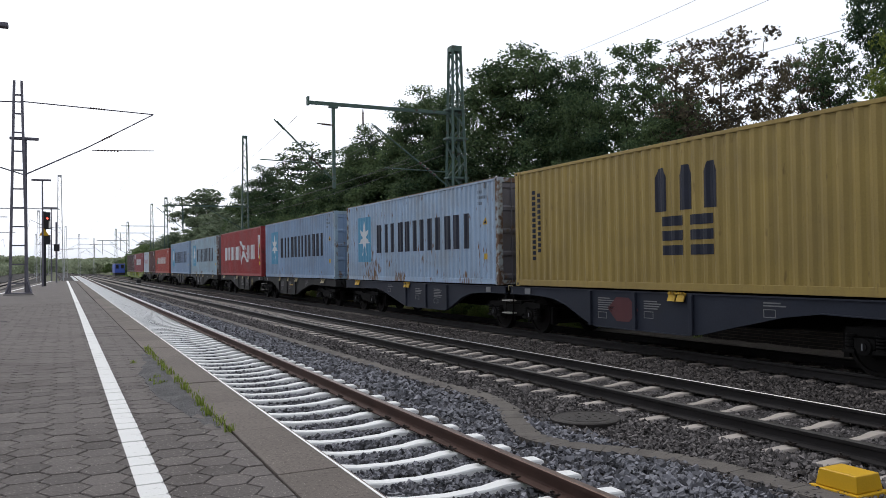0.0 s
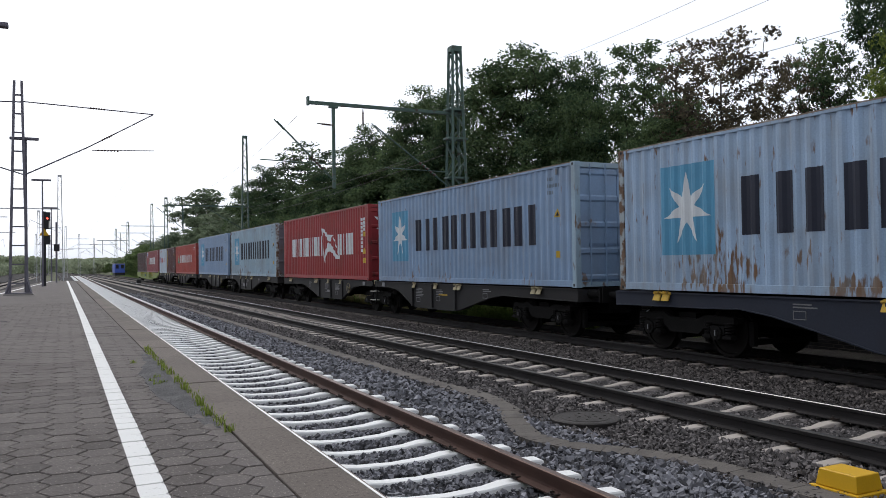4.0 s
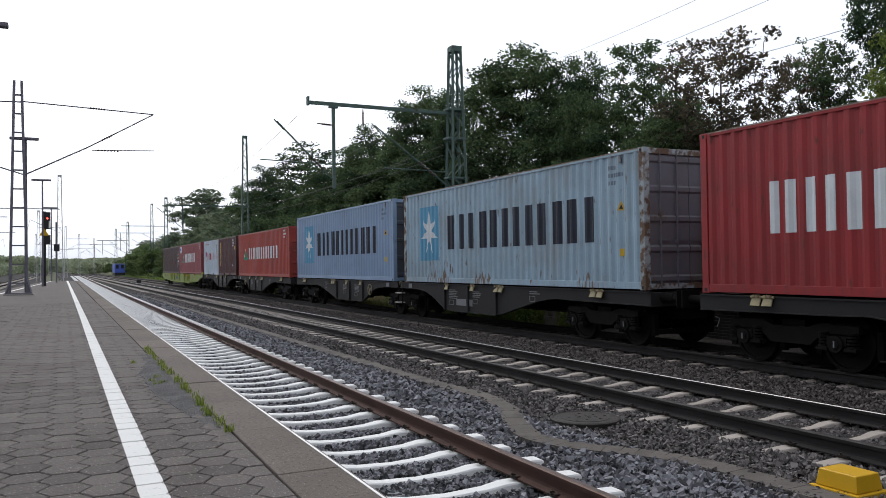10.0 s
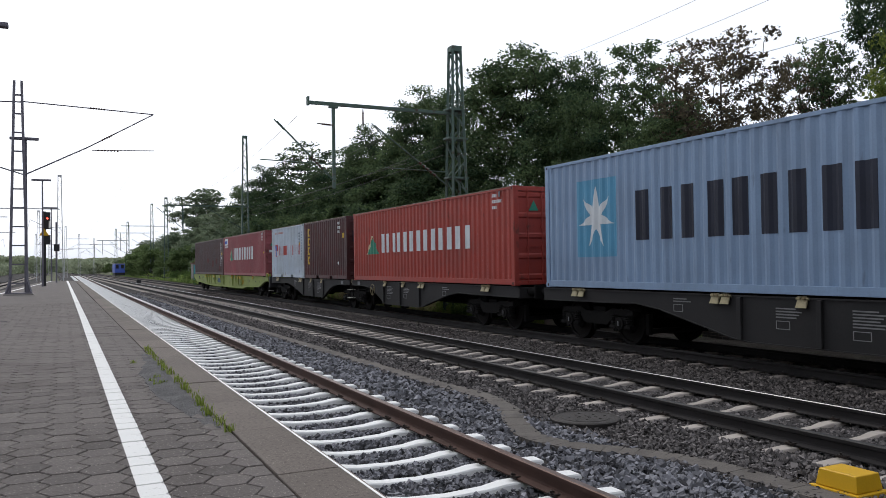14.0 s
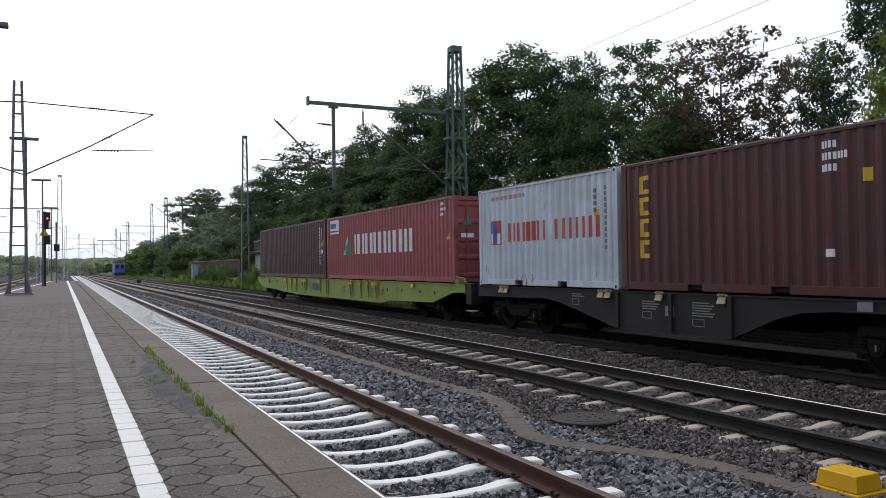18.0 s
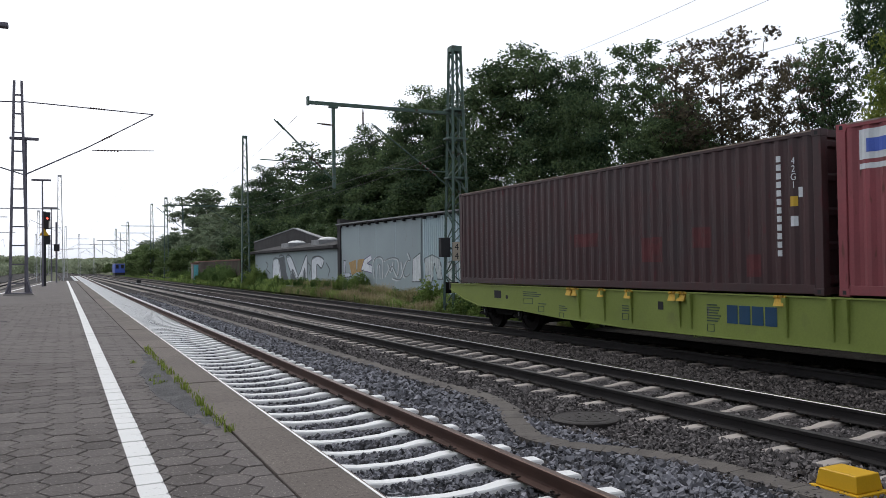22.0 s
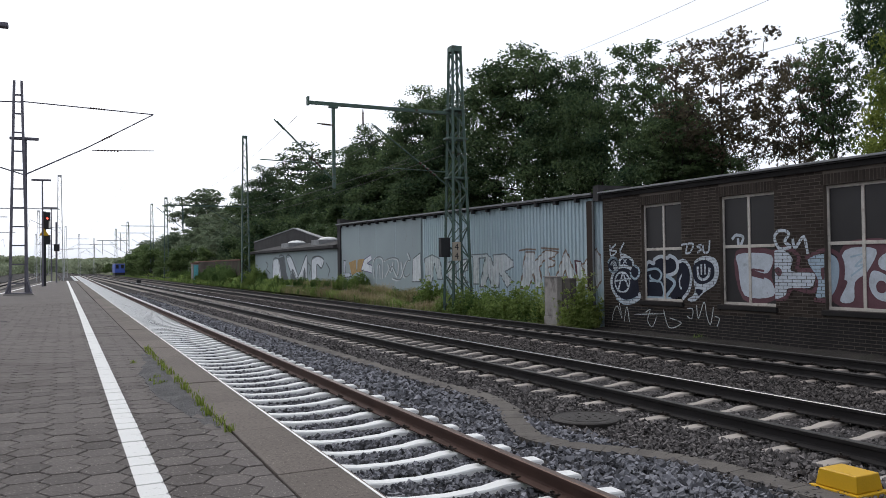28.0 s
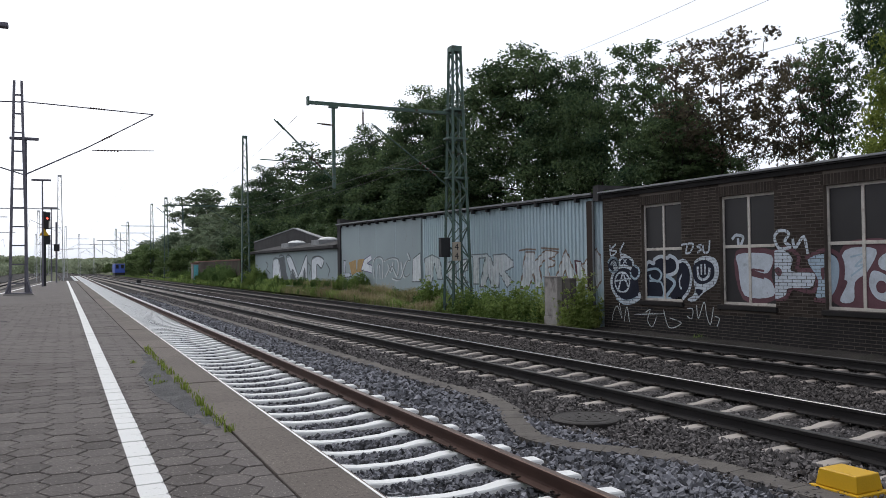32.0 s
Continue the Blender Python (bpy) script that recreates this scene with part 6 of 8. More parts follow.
part("rear_slab", boxed(0.061, 0.30, -0.74, 0.20, 0.0, 1.78, r=0.025), M_DUCT, post, "darker slab behind")
part("lid", boxed(-0.15, 0.08, -0.36, 0.38, 1.801, 1.84, r=0.01), M_CONC, post)
# ---- overhead line masts ----


def lattice_mast(name, x, y, z0, z1, wide, slim, deep, mat, label, brace=0.9, head=True, leg=0.075, bar=0.05):
    """Two channel legs that taper upwards, joined by zigzag bars."""
    m = thing(name, pose(x, y, z0), label, "mast", "overhead line masts")
    h = z1 - z0
    for s in (-1, 1):
        bm = bmesh.new()
        frustum(bm, [(s * wide / 2 - leg / 2, -deep, 0), (s * wide / 2 + leg / 2, -deep, 0), (s * wide / 2 + leg / 2, deep, 0), (s * wide / 2 - leg / 2, deep, 0)], [(s * slim / 2 - leg / 2, -deep, h), (s * slim / 2 + leg / 2, -deep, h), (s * slim / 2 + leg / 2, deep, h), (s * slim / 2 - leg / 2, deep, h)])
        part("leg", bm, mat, m)
    z, k = 0.4, 1
    while bar and z < h - 0.3:
        a, b = wide + (slim - wide) * z / h, wide + (slim - wide) * min(z + brace, h) / h
        bm = bmesh.new()
        for d in (-deep, deep):
            beam(bm, (-k * a / 2, d, z), (k * b / 2, d, min(z + brace, h - 0.05)), bar, 0.02)
        part("brace", bm, mat, m)
        z, k = z + brace, -k
    if head:
        part("head_plate", boxed(-slim / 2 - 0.05, slim / 2 + 0.05, -deep - 0.03, deep + 0.03, h - 0.05, h + 0.16), mat, m)
    part("foundation", boxed(-wide / 2 - 0.25, wide / 2 + 0.25, -deep - 0.25, deep + 0.25, -0.4, 0.06, r=0.03), M_CONC, m)
    return m


def insulator(bm, p, q, n=5, r=0.06):
    p, q = Vector(p), Vector(q)
    for i in range(n):
        a = p.lerp(q, (i + 0.2) / n)
        b = p.lerp(q, (i + 0.8) / n)
        tube(bm, a, b, r, r * 0.5, seg=8)


MX, MY = 13.83, 27.0
mast = thing("overhead_line_mast", pose(MX, MY, -0.4), "tall dark green lattice mast carrying a cantilever beam", "mast", "overhead line masts")


def girth(z):
    """Half the width of the square tower at the height z."""
    return 0.40 - 0.235 * z / 10.4


for sx in (-1, 1):
    for sy in (-1, 1):
        bm = bmesh.new()
        a, b = girth(0), girth(10.4)
        beam(bm, (sx * a, sy * a, 0), (sx * b, sy * b, 10.4), 0.085)
        part("leg", bm, M_MAST, mast)
z, k = 0.5, 1
while z < 10.0:
    a, b, z2 = girth(z), girth(z + 0.62), min(z + 0.62, 10.3)
    bm = bmesh.new()
    for s in (-1, 1):
        beam(bm, (-k * a, s * a, z), (k * b, s * b, z2), 0.04, 0.03)
        beam(bm, (s * a, k * a, z), (s * b, -k * b, z2), 0.04, 0.03)
    part("brace", bm, M_MAST, mast)
    z, k = z + 0.62, -k
part("head_plate", boxed(-0.21, 0.21, -0.21, 0.21, 10.25, 10.48, r=0.02), M_MAST, mast)
part("foundation", boxed(-0.65, 0.65, -0.65, 0.65, -0.4, 0.06, r=0.03), M_CONC, mast)
for z in (5.4, 6.9, 8.0):
    part("mast_ring", boxed(-0.42, 0.42, -0.24, 0.24, z, z + 0.07), M_MAST, mast)
part("relay_box", boxed(-0.98, -0.60, -0.62, -0.38, 2.42, 3.14, r=0.02), M_BLACK, mast, "black box on the mast")
part("box_bracket", boxed(-0.62, -0.28, -0.40, -0.32, 2.70, 2.78), M_MAST, mast)
arm = part("cantilever_beam", boxed(8.0 - MX, 0.3, -0.06, 0.06, 7.84, 7.96, r=0.01), M_MAST, mast)
part("beam_end", boxed(7.99 - MX, 8.06 - MX, -0.08, 0.08, 7.80, 8.10), M_MAST, mast)
bm = bmesh.new()
box(bm, 8.95 - MX - 0.05, 8.95 - MX + 0.05, -0.05, 0.05, 4.9, 7.84)
box(bm, 8.95 - MX - 0.16, 8.95 - MX + 0.16, -0.07, 0.07, 7.76, 7.84)
part("drop_post", bm, M_MAST, mast)
for x0, z0, x1, z1 in ((8.93 - MX, 5.2, 6.92 - MX, 7.16), (13.5 - MX, 5.1, 10.5 - MX, 7.25)):
    bm = bmesh.new()
    tube(bm, (x0, 0, z0), (x1, 0, z1), 0.028, seg=8)
    tube(bm, (x1 + 0.25, 0, z1 - 0.28), (x1 - 0.1, 0, z1 + 0.06), 0.02, seg=6)
    part("bracket_tube", bm, M_MAST, mast)
    bm = bmesh.new()
    p, q = Vector((x0, 0, z0)), Vector((x1, 0, z1))
    insulator(bm, p.lerp(q, 0.18), p.lerp(q, 0.42))
    part("insulator", bm, M_INSUL, mast)
    bm = bmesh.new()
    tube(bm, (x0, 0, z0 + 0.55), (x0 - 2.6, 0, z0 + 0.62), 0.018, seg=6)
    part("registration_arm", bm, M_MAST, mast)
bm = bmesh.new()
tube(bm, (10.07 - MX, 0, 7.8), (10.07 - MX, 0, 7.2), 0.02, seg=6)
insulator(bm, (10.07 - MX, 0, 7.7), (10.07 - MX, 0, 7.25), 5, 0.05)
part("hanging_insulator", bm, M_INSUL, mast)
bm = bmesh.new()
tube(bm, (8.95 - MX, 0, 7.15), (8.35 - MX, 0, 7.18), 0.02, seg=6)
insulator(bm, (8.85 - MX, 0, 7.15), (8.5 - MX, 0, 7.17), 5, 0.05)
part("side_insulator", bm, M_INSUL, mast)
sign = thing("distance_sign", pose(MX - 0.27, MY - 0.46, 1.88), "white distance sign with two black figures", "sign")
part("plate", boxed(-0.17, 0.17, -0.015, 0.015, 0, 0.70, r=0.006), M_SIGN, sign)
for z in (0.40, 0.06):
    cu = bpy.data.curves.new("figure", "FONT")
    cu.body, cu.size, cu.align_x, cu.extrude = "4", 0.35, "CENTER", 0.002
    cu.materials.append(M_BLACK)
    f = new("figure", cu)
    f.parent, f.matrix_basis = sign, pose(0, -0.019, z, 90, 0, 0)
for x, y, z1, w in ((14.2, 66, 12.4, 0.8), (14.4, 119, 11.6, 0.8), (15, 143, 12.5, 0.7), (14.2, 182, 11.5, 0.8), (14, 215, 11.5, 0.8)):
    m = lattice_mast("overhead_line_mast", x, y, -0.3, z1, w * 0.85, 0.30, 0.12, M_MAST, "dark lattice mast beside the line", 0.5, True, 0.10, 0.07)
    zb = 6.95 if y < 100 else 7.9
    part("cantilever_beam", boxed(-6.0, 0.2, -0.05, 0.05, zb, zb + 0.10), M_MAST, m)
    part("drop_post", boxed(-5.0, -4.9, -0.05, 0.05, 5.0, zb), M_MAST, m)
    bm = bmesh.new()
    tube(bm, (-5.0, 0, 5.2), (-6.9, 0, 6.8), 0.028, seg=6)
    tube(bm, (-0.3, 0, 5.2), (-3.2, 0, 6.9), 0.028, seg=6)
    part("bracket_tube", bm, M_MAST, m)

# unseen plain wall added behind the viewer to block sky light
bm = bmesh.new()
box(bm, -15.0, 9.4, -15.4, -15.0, -0.49, 12.0)
box(bm, 9.401, 14.4, -15.4, -15.0, 5.6, 12.0)
box(bm, 14.401, 45.0, -15.4, -15.0, -0.49, 12.0)
tagged(part("wall_behind", bm, M_WALL_PLAIN), "unseen plain grey wall added to block light, open over the main line", "wall", kind="structure")
# unseen wall added on the far side to cut low light
tagged(part("wall_beside", boxed(-15.4, -15.001, -15.4, 46.0, -0.49, 6.0), M_WALL_PLAIN), "unseen plain grey wall added to block light beyond the far side track", "wall", kind="structure")

lm = lattice_mast("platform_mast", -1.44, 41.0, 0.62, 10.4, 0.72, 0.30, 0.10, M_MAST_GREY, "grey lattice mast standing on the platform", 0.88, False, 0.11, 0.0)
z = 0.5
while z < 9.5:
    part("rung", boxed(-0.35 + 0.02 * z, 0.35 - 0.02 * z, -0.06, 0.06, z, z + 0.06), M_MAST_GREY, lm)
    z += 0.86
bm = bmesh.new()
box(bm, -0.55, 0.55, -0.30, 0.30, 0.0, 0.10)
for s in (-1, 1):
    beam(bm, (s * 0.5, -0.25, 0.1), (s * 0.28, 0, 0.9), 0.07)
    beam(bm, (s * 0.5, 0.25, 0.1), (s * 0.28, 0, 0.9), 0.07)
part("mast_foot", bm, M_MAST_GREY, lm)
bm = bmesh.new()
tube(bm, (-0.9, 0, 8.78), (0.2, 0, 8.82), 0.03, seg=6)
tube(bm, (0.1, 0, 8.85), (5.85, 0, 8.64), 0.028, seg=8)
tube(bm, (0.25, 0, 5.48), (2.9, 0, 6.88), 0.032, seg=8)
tube(bm, (2.9, 0, 6.88), (5.82, 0, 8.62), 0.028, seg=8)
tube(bm, (-0.75, 0, 5.8), (0.25, 0, 5.48), 0.03, seg=6)
part("bracket_tube", bm, M_MAST_GREY, lm)
bm = bmesh.new()
insulator(bm, (3.0, 0, 8.75), (3.7, 0, 8.72), 6)
insulator(bm, (3.5, 0, 7.24), (4.1, 0, 7.6), 6)
insulator(bm, (3.3, 0, 6.76), (4.3, 0, 6.78), 7, 0.05)
part("insulator", bm, M_INSUL, lm)
bm = bmesh.new()
tube(bm, (3.1, 0, 6.75), (5.85, 0, 6.86), 0.022, seg=6)
part("registration_arm", bm, M_MAST_GREY, lm)
lamp = thing("platform_lamp", pose(-1.14, 41.2, 0.61), "slim grey lamp post with a flat double lamp", "street lamp", "platform lamps")
bm = bmesh.new()
tube(bm, (0, 0, 0), (0, 0, 7.15), 0.075, 0.05, seg=10)
part("pole", bm, M_MAST_GREY, lamp)
part("lamp_head", boxed(-0.66, 0.54, -0.12, 0.12, 7.12, 7.24, r=0.03), M_MAST_GREY, lamp)
copy_thing(lamp, pose(-0.67, 60.0, 0.61))
copy_thing(lamp, pose(-0.2, 84.0, 0.40))
# the lamp whose head hangs over the top corner of the view
copy_thing(lamp, pose(-1.52, 22.2, 0.61))

sig = thing("railway_signal", pose(-0.44, 60.6, 0.61), "black signal mast showing a red light", "railway signal")
bm = bmesh.new()
tube(bm, (-0.14, 0, 0), (-0.14, 0, 5.1), 0.11, seg=8)
part("post", bm, M_BLACK, sig)
part("signal_head", boxed(-0.20, 0.24, -0.12, 0.12, 3.9, 5.05, r=0.03), M_BLACK, sig)
part("lower_head", boxed(-0.16, 0.24, -0.12, 0.12, 2.85, 3.5, r=0.03), M_BLACK, sig)
red = bpy.data.materials.new("glowing_red_lens")
red.use_nodes = True
red.node_tree.nodes["Principled BSDF"].inputs["Base Color"].default_value = (0.8, 0.02, 0.02, 1)
red.node_tree.nodes["Principled BSDF"].inputs["Emission Color"].default_value = (1.0, 0.05, 0.03, 1)
red.node_tree.nodes["Principled BSDF"].inputs["Emission Strength"].default_value = 6.0
bm = bmesh.new()
tube(bm, (0.06, -0.13, 4.62), (0.06, -0.10, 4.62), 0.065, seg=14)
part("red_lens", bm, red, sig)
part("white_red_plate", boxed(0.14, 0.20, -0.135, -0.122, 3.95, 4.45), M_WHITE, sig)
bm = bmesh.new()
prism_y(bm, [(-0.45, 3.45), (0.15, 3.45), (-0.15, 3.95)], -0.16, -0.13)
part("triangle_board", bm, M_YELLOW, sig)
s2 = thing("signal_box_post", pose(0.2, 76.0, 0.6), "grey post with a small black box", "railway signal")
bm = bmesh.new()
tube(bm, (0, 0, 0), (0, 0, 5.2), 0.07, seg=8)
part("post", bm, M_MAST_GREY, s2)
part("box", boxed(-0.2, 0.25, -0.15, 0.15, 2.7, 3.3, r=0.02), M_BLACK, s2)

for x, y, z1, w, arm_x in ((0.65, 103, 12.6, 0.7, -6.2), (-2.3, 150, 11.5, 0.6, 3.4), (-9.5, 120, 11.5, 0.6, 4.0), (-10.5, 170, 11.5, 0.6, 4.0), (2.5, 205, 11.5, 0.6, 5.0), (6.5, 250, 11.5, 0.6, 5.0), (-4.5, 250, 11.5, 0.6, 6.0), (12.5, 300, 12, 0.6, -8.0), (-1.5, 320, 12, 0.6, 8.0)):
    m = lattice_mast("overhead_line_mast", x, y, -0.3, z1, w, 0.34, 0.12, M_MAST_FAR, "distant grey lattice mast of the station yard", 0.55, True, 0.09, 0.06)
    part("cross_arm", boxed(min(arm_x, 0), max(arm_x, 0), -0.06, 0.06, 9.0, 9.12), M_MAST_FAR, m)
    bm = bmesh.new()
    tube(bm, (0, 0, 6.3), (arm_x * 0.5, 0, 7.8), 0.03, seg=6)
    tube(bm, (arm_x * 0.5, 0, 7.8), (arm_x * 0.55, 0, 6.4), 0.02, seg=6)
    part("bracket_tube", bm, M_MAST_FAR, m)

# ---- overhead wires ----


def wire(name, pts, r, label):
    cu = bpy.data.curves.new(name, "CURVE")
    cu.dimensions, cu.bevel_depth, cu.bevel_resolution = "3D", r, 1
    s = cu.splines.new("POLY")
    s.points.add(len(pts) - 1)
    for p, c in zip(s.points, pts):
        p.co = (*c, 1)
    cu.materials.append(M_WIRE)
    return tagged(new(name, cu), label, "overhead wire", kind="structure")


def span(x0, y0, x1, y1, z, sag):
    return [(x0 + (x1 - x0) * t, y0 + (y1 - y0) * t, z - sag * 4 * t * (1 - t)) for t in [i / 12 for i in range(13)]]


for x in (T2, T3):
    for y0, y1 in ((27, 66), (66, 119), (119, 182)):
        wire("contact_wire", span(x, y0, x, y1, 5.55, 0.02), 0.007, "thin dark contact wire above the track")
        wire("carrier_wire", span(x - 0.1, y0, x - 0.1, y1, 7.0, 0.9), 0.006, "thin dark carrier wire above the track")
wire("feeder_wire", span(13.2, 27, 13.4, 66, 7.7, 0.5), 0.010, "thin dark feeder wire along the masts")
wire("feeder_wire", span(14.1, 27, 14.1, 66, 6.6, 0.4), 0.010, "thin dark feeder wire along the masts")
wire("feeder_wire", span(13.3, 27, 14.0, 66, 5.9, 0.3), 0.010, "thin dark feeder wire along the masts")
wire("feeder_wire", span(35, 6, 35, 40, 13.4, 0.4), 0.014, "thin power line above the trees")
wire("feeder_wire", span(35, 24, 35, 66, 18.1, 0.7), 0.012, "thin power line above the trees")
wire("feeder_wire", span(35, 24, 35, 66, 16.25, 0.7), 0.012, "thin power line above the trees")
wire("contact_wire", span(3.3, 41, 3.9, 103, 6.2, 0.05), 0.004, "thin dark contact wire above the platform track")

# ---- trees and weeds ----


def limb(bm, p, q, r, s, rng, joints=4):
    p, q = Vector(p), Vector(q)
    prev, pr = p, r
    for i in range(1, joints + 1):
        t = i / joints
        c = p.lerp(q, t) + Vector((rng.uniform(-1, 1), rng.uniform(-1, 1), rng.uniform(-0.4, 0.4))) * 0.05 * (q - p).length * (1 - t)
        cr = r + (s - r) * t
        tube(bm, prev, c, pr, cr, seg=7)
        prev, pr = c, cr


def foliage(rng, clumps, per, size, material, parent, flat=0.55):
    """A crown of leaf clumps: each clump is a cloud of small folded leaves that mostly face upwards."""
    c = np.array(clumps)
    k = np.maximum(8, (per * (c[:, 3] / c[:, 3].mean()) ** 2).astype(int))
    pick = np.repeat(np.arange(len(c)), k)
    n = len(pick)
    d = rng.normal(size=(n, 3))
    d /= np.linalg.norm(d, axis=1, keepdims=True)
    rad = rng.random((n, 1)) ** 0.55 * rng.uniform(0.8, 1.25, (n, 1))
    p = c[pick, :3] + d * rad * c[pick, 3:4] * np.array([1, 1, flat])
    up = rng.normal(size=(n, 3)) * 0.75 + np.array([0, 0, 1.0])
    up /= np.linalg.norm(up, axis=1, keepdims=True)
    side = np.cross(up, rng.normal(size=(n, 3)))
    side /= np.linalg.norm(side, axis=1, keepdims=True)
    along = np.cross(up, side)
    basis = np.stack([side, along, up], 2)
    leaf = np.array([[0, -0.6, 0], [0.44, 0.0, 0.14], [0, 0.75, -0.08], [-0.44, 0.05, 0.14]])
    v = leaf[None] * (size * rng.uniform(0.5, 1.25, (n, 1, 1)))
    v = np.einsum("nij,nkj->nki", basis, v) + p[:, None, :]
    f = np.arange(n * 4).reshape(n, 4)
    f = np.concatenate([f[:, [0, 1, 2]], f[:, [0, 2, 3]]])
    return bulk("crown", v.reshape(-1, 3), f, material, parent)


def tree(seed, h, r, count, clump, per, size, material, label, low=0.3, inner=0.25, gap=0.75, fork=0.3, droop=0.0, trunk=0.013):
    """A tapered trunk, limbs that reach every leaf clump by way of the nearest bough, and a lobed crown."""
    rng = np.random.default_rng(seed)
    t = thing("tree", pose(0, 0, 0), label, "tree", "trees behind the sheds")
    cz, hz = h * (low + 1) / 2, h * (1 - low) / 2
    lean = rng.uniform(-0.05, 0.05, 2) * h
    spots, tries = [], 0
    while len(spots) < count and tries < count * 60:
        tries += 1
        d = rng.normal(size=3)
        d /= np.linalg.norm(d)
        lobe = 0.86 + 0.34 * noise.noise(Vector(d * 1.9) + Vector((seed * 3.1, 0, 0)))
        k = (inner + (1 - inner) * rng.random() ** 0.5) * lobe
        z = cz + d[2] * k * (hz - clump * 0.4) - droop * h * max(0.0, 0.3 - abs(d[2]))
        p = np.array([lean[0] * z / h + d[0] * k * (r - clump * 0.6), lean[1] * z / h + d[1] * k * (r - clump * 0.6), z])
        if all(np.linalg.norm(p - q[:3]) > gap * clump for q in spots):
            spots.append((*p, clump * rng.uniform(0.65, 1.3)))
    bm = bmesh.new()
    nodes = []
    prev = None
    for i in range(9):
        u = i / 8
        c = Vector((lean[0] * u + rng.uniform(-1, 1) * 0.012 * h * (u > 0), lean[1] * u + rng.uniform(-1, 1) * 0.012 * h * (u > 0), -0.6 + u * (h * 0.80 + 0.6)))
        rad = h * trunk * (1 - 0.86 * u)
        if prev:
            tube(bm, prev[0], c, prev[1], rad, seg=7)
        if u >= fork:
            nodes.append((c, rad))
        prev = (c, rad)
    for q in sorted(spots, key=lambda q: math.hypot(q[0], q[1]) + 0.25 * abs(q[2] - cz)):
        p = Vector(q[:3])
        c, rad = min(nodes, key=lambda a: (a[0] - p).length + (1.6 * max(0.0, a[0].z - p.z + 0.35)))
        r0 = max(min(rad * 0.62, h * 0.0065), h * 0.0016)
        r1 = max(r0 * 0.45, h * 0.0010)
        mid = c.lerp(p, 0.5) + Vector((rng.uniform(-1, 1), rng.uniform(-1, 1), rng.uniform(-0.2, 1.0))) * 0.10 * (p - c).length
        tube(bm, c, mid, r0, (r0 + r1) / 2, seg=5)
        tube(bm, mid, p, (r0 + r1) / 2, r1, seg=5)
        nodes += [(mid, (r0 + r1) / 2), (p, r1)]
    part("trunk", bm, M_BARK, t)
    foliage(rng, spots, per, size, material, t)
    return t


OAK = "broad dark green tree behind the shed"
forms = {
    "oak": (tree(1, 16, 3.9, 135, 0.80, 180, 0.152, M_LEAF, "tall round-headed dark green tree behind the shed", 0.34, 0.2, 0.72), 16, 3.3),
    "ash": (tree(2, 14, 3.6, 115, 0.80, 180, 0.152, M_LEAF, OAK, 0.26, 0.2, 0.72), 14, 3.05),
    "elm": (tree(3, 11, 3.8, 128, 0.74, 138, 0.148, M_LEAF, OAK, 0.14, 0.2, 0.76), 11, 3.2),
    "bronze": (tree(4, 11.8, 3.7, 150, 0.48, 46, 0.15, M_LEAF_RED, "open bronze-leaved tree with sky between its boughs", 0.42, 0.35, 1.05, 0.36, 0.05, 0.015), 11.8, 3.3),
    "airy": (tree(5, 13.6, 2.5, 110, 0.46, 48, 0.15, M_LEAF, "airy green tree with open crown against the sky", 0.40, 0.15, 0.95, 0.4, 0.0, 0.010), 13.6, 2.1),
    "fresh": (tree(6, 9, 2.6, 95, 0.60, 135, 0.125, M_LEAF_BRIGHT, "yellow-green tree rising beside the brick building", 0.05, 0.2, 0.68), 9, 2.3),
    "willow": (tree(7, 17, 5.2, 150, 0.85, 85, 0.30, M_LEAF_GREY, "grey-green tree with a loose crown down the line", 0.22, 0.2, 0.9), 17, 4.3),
}
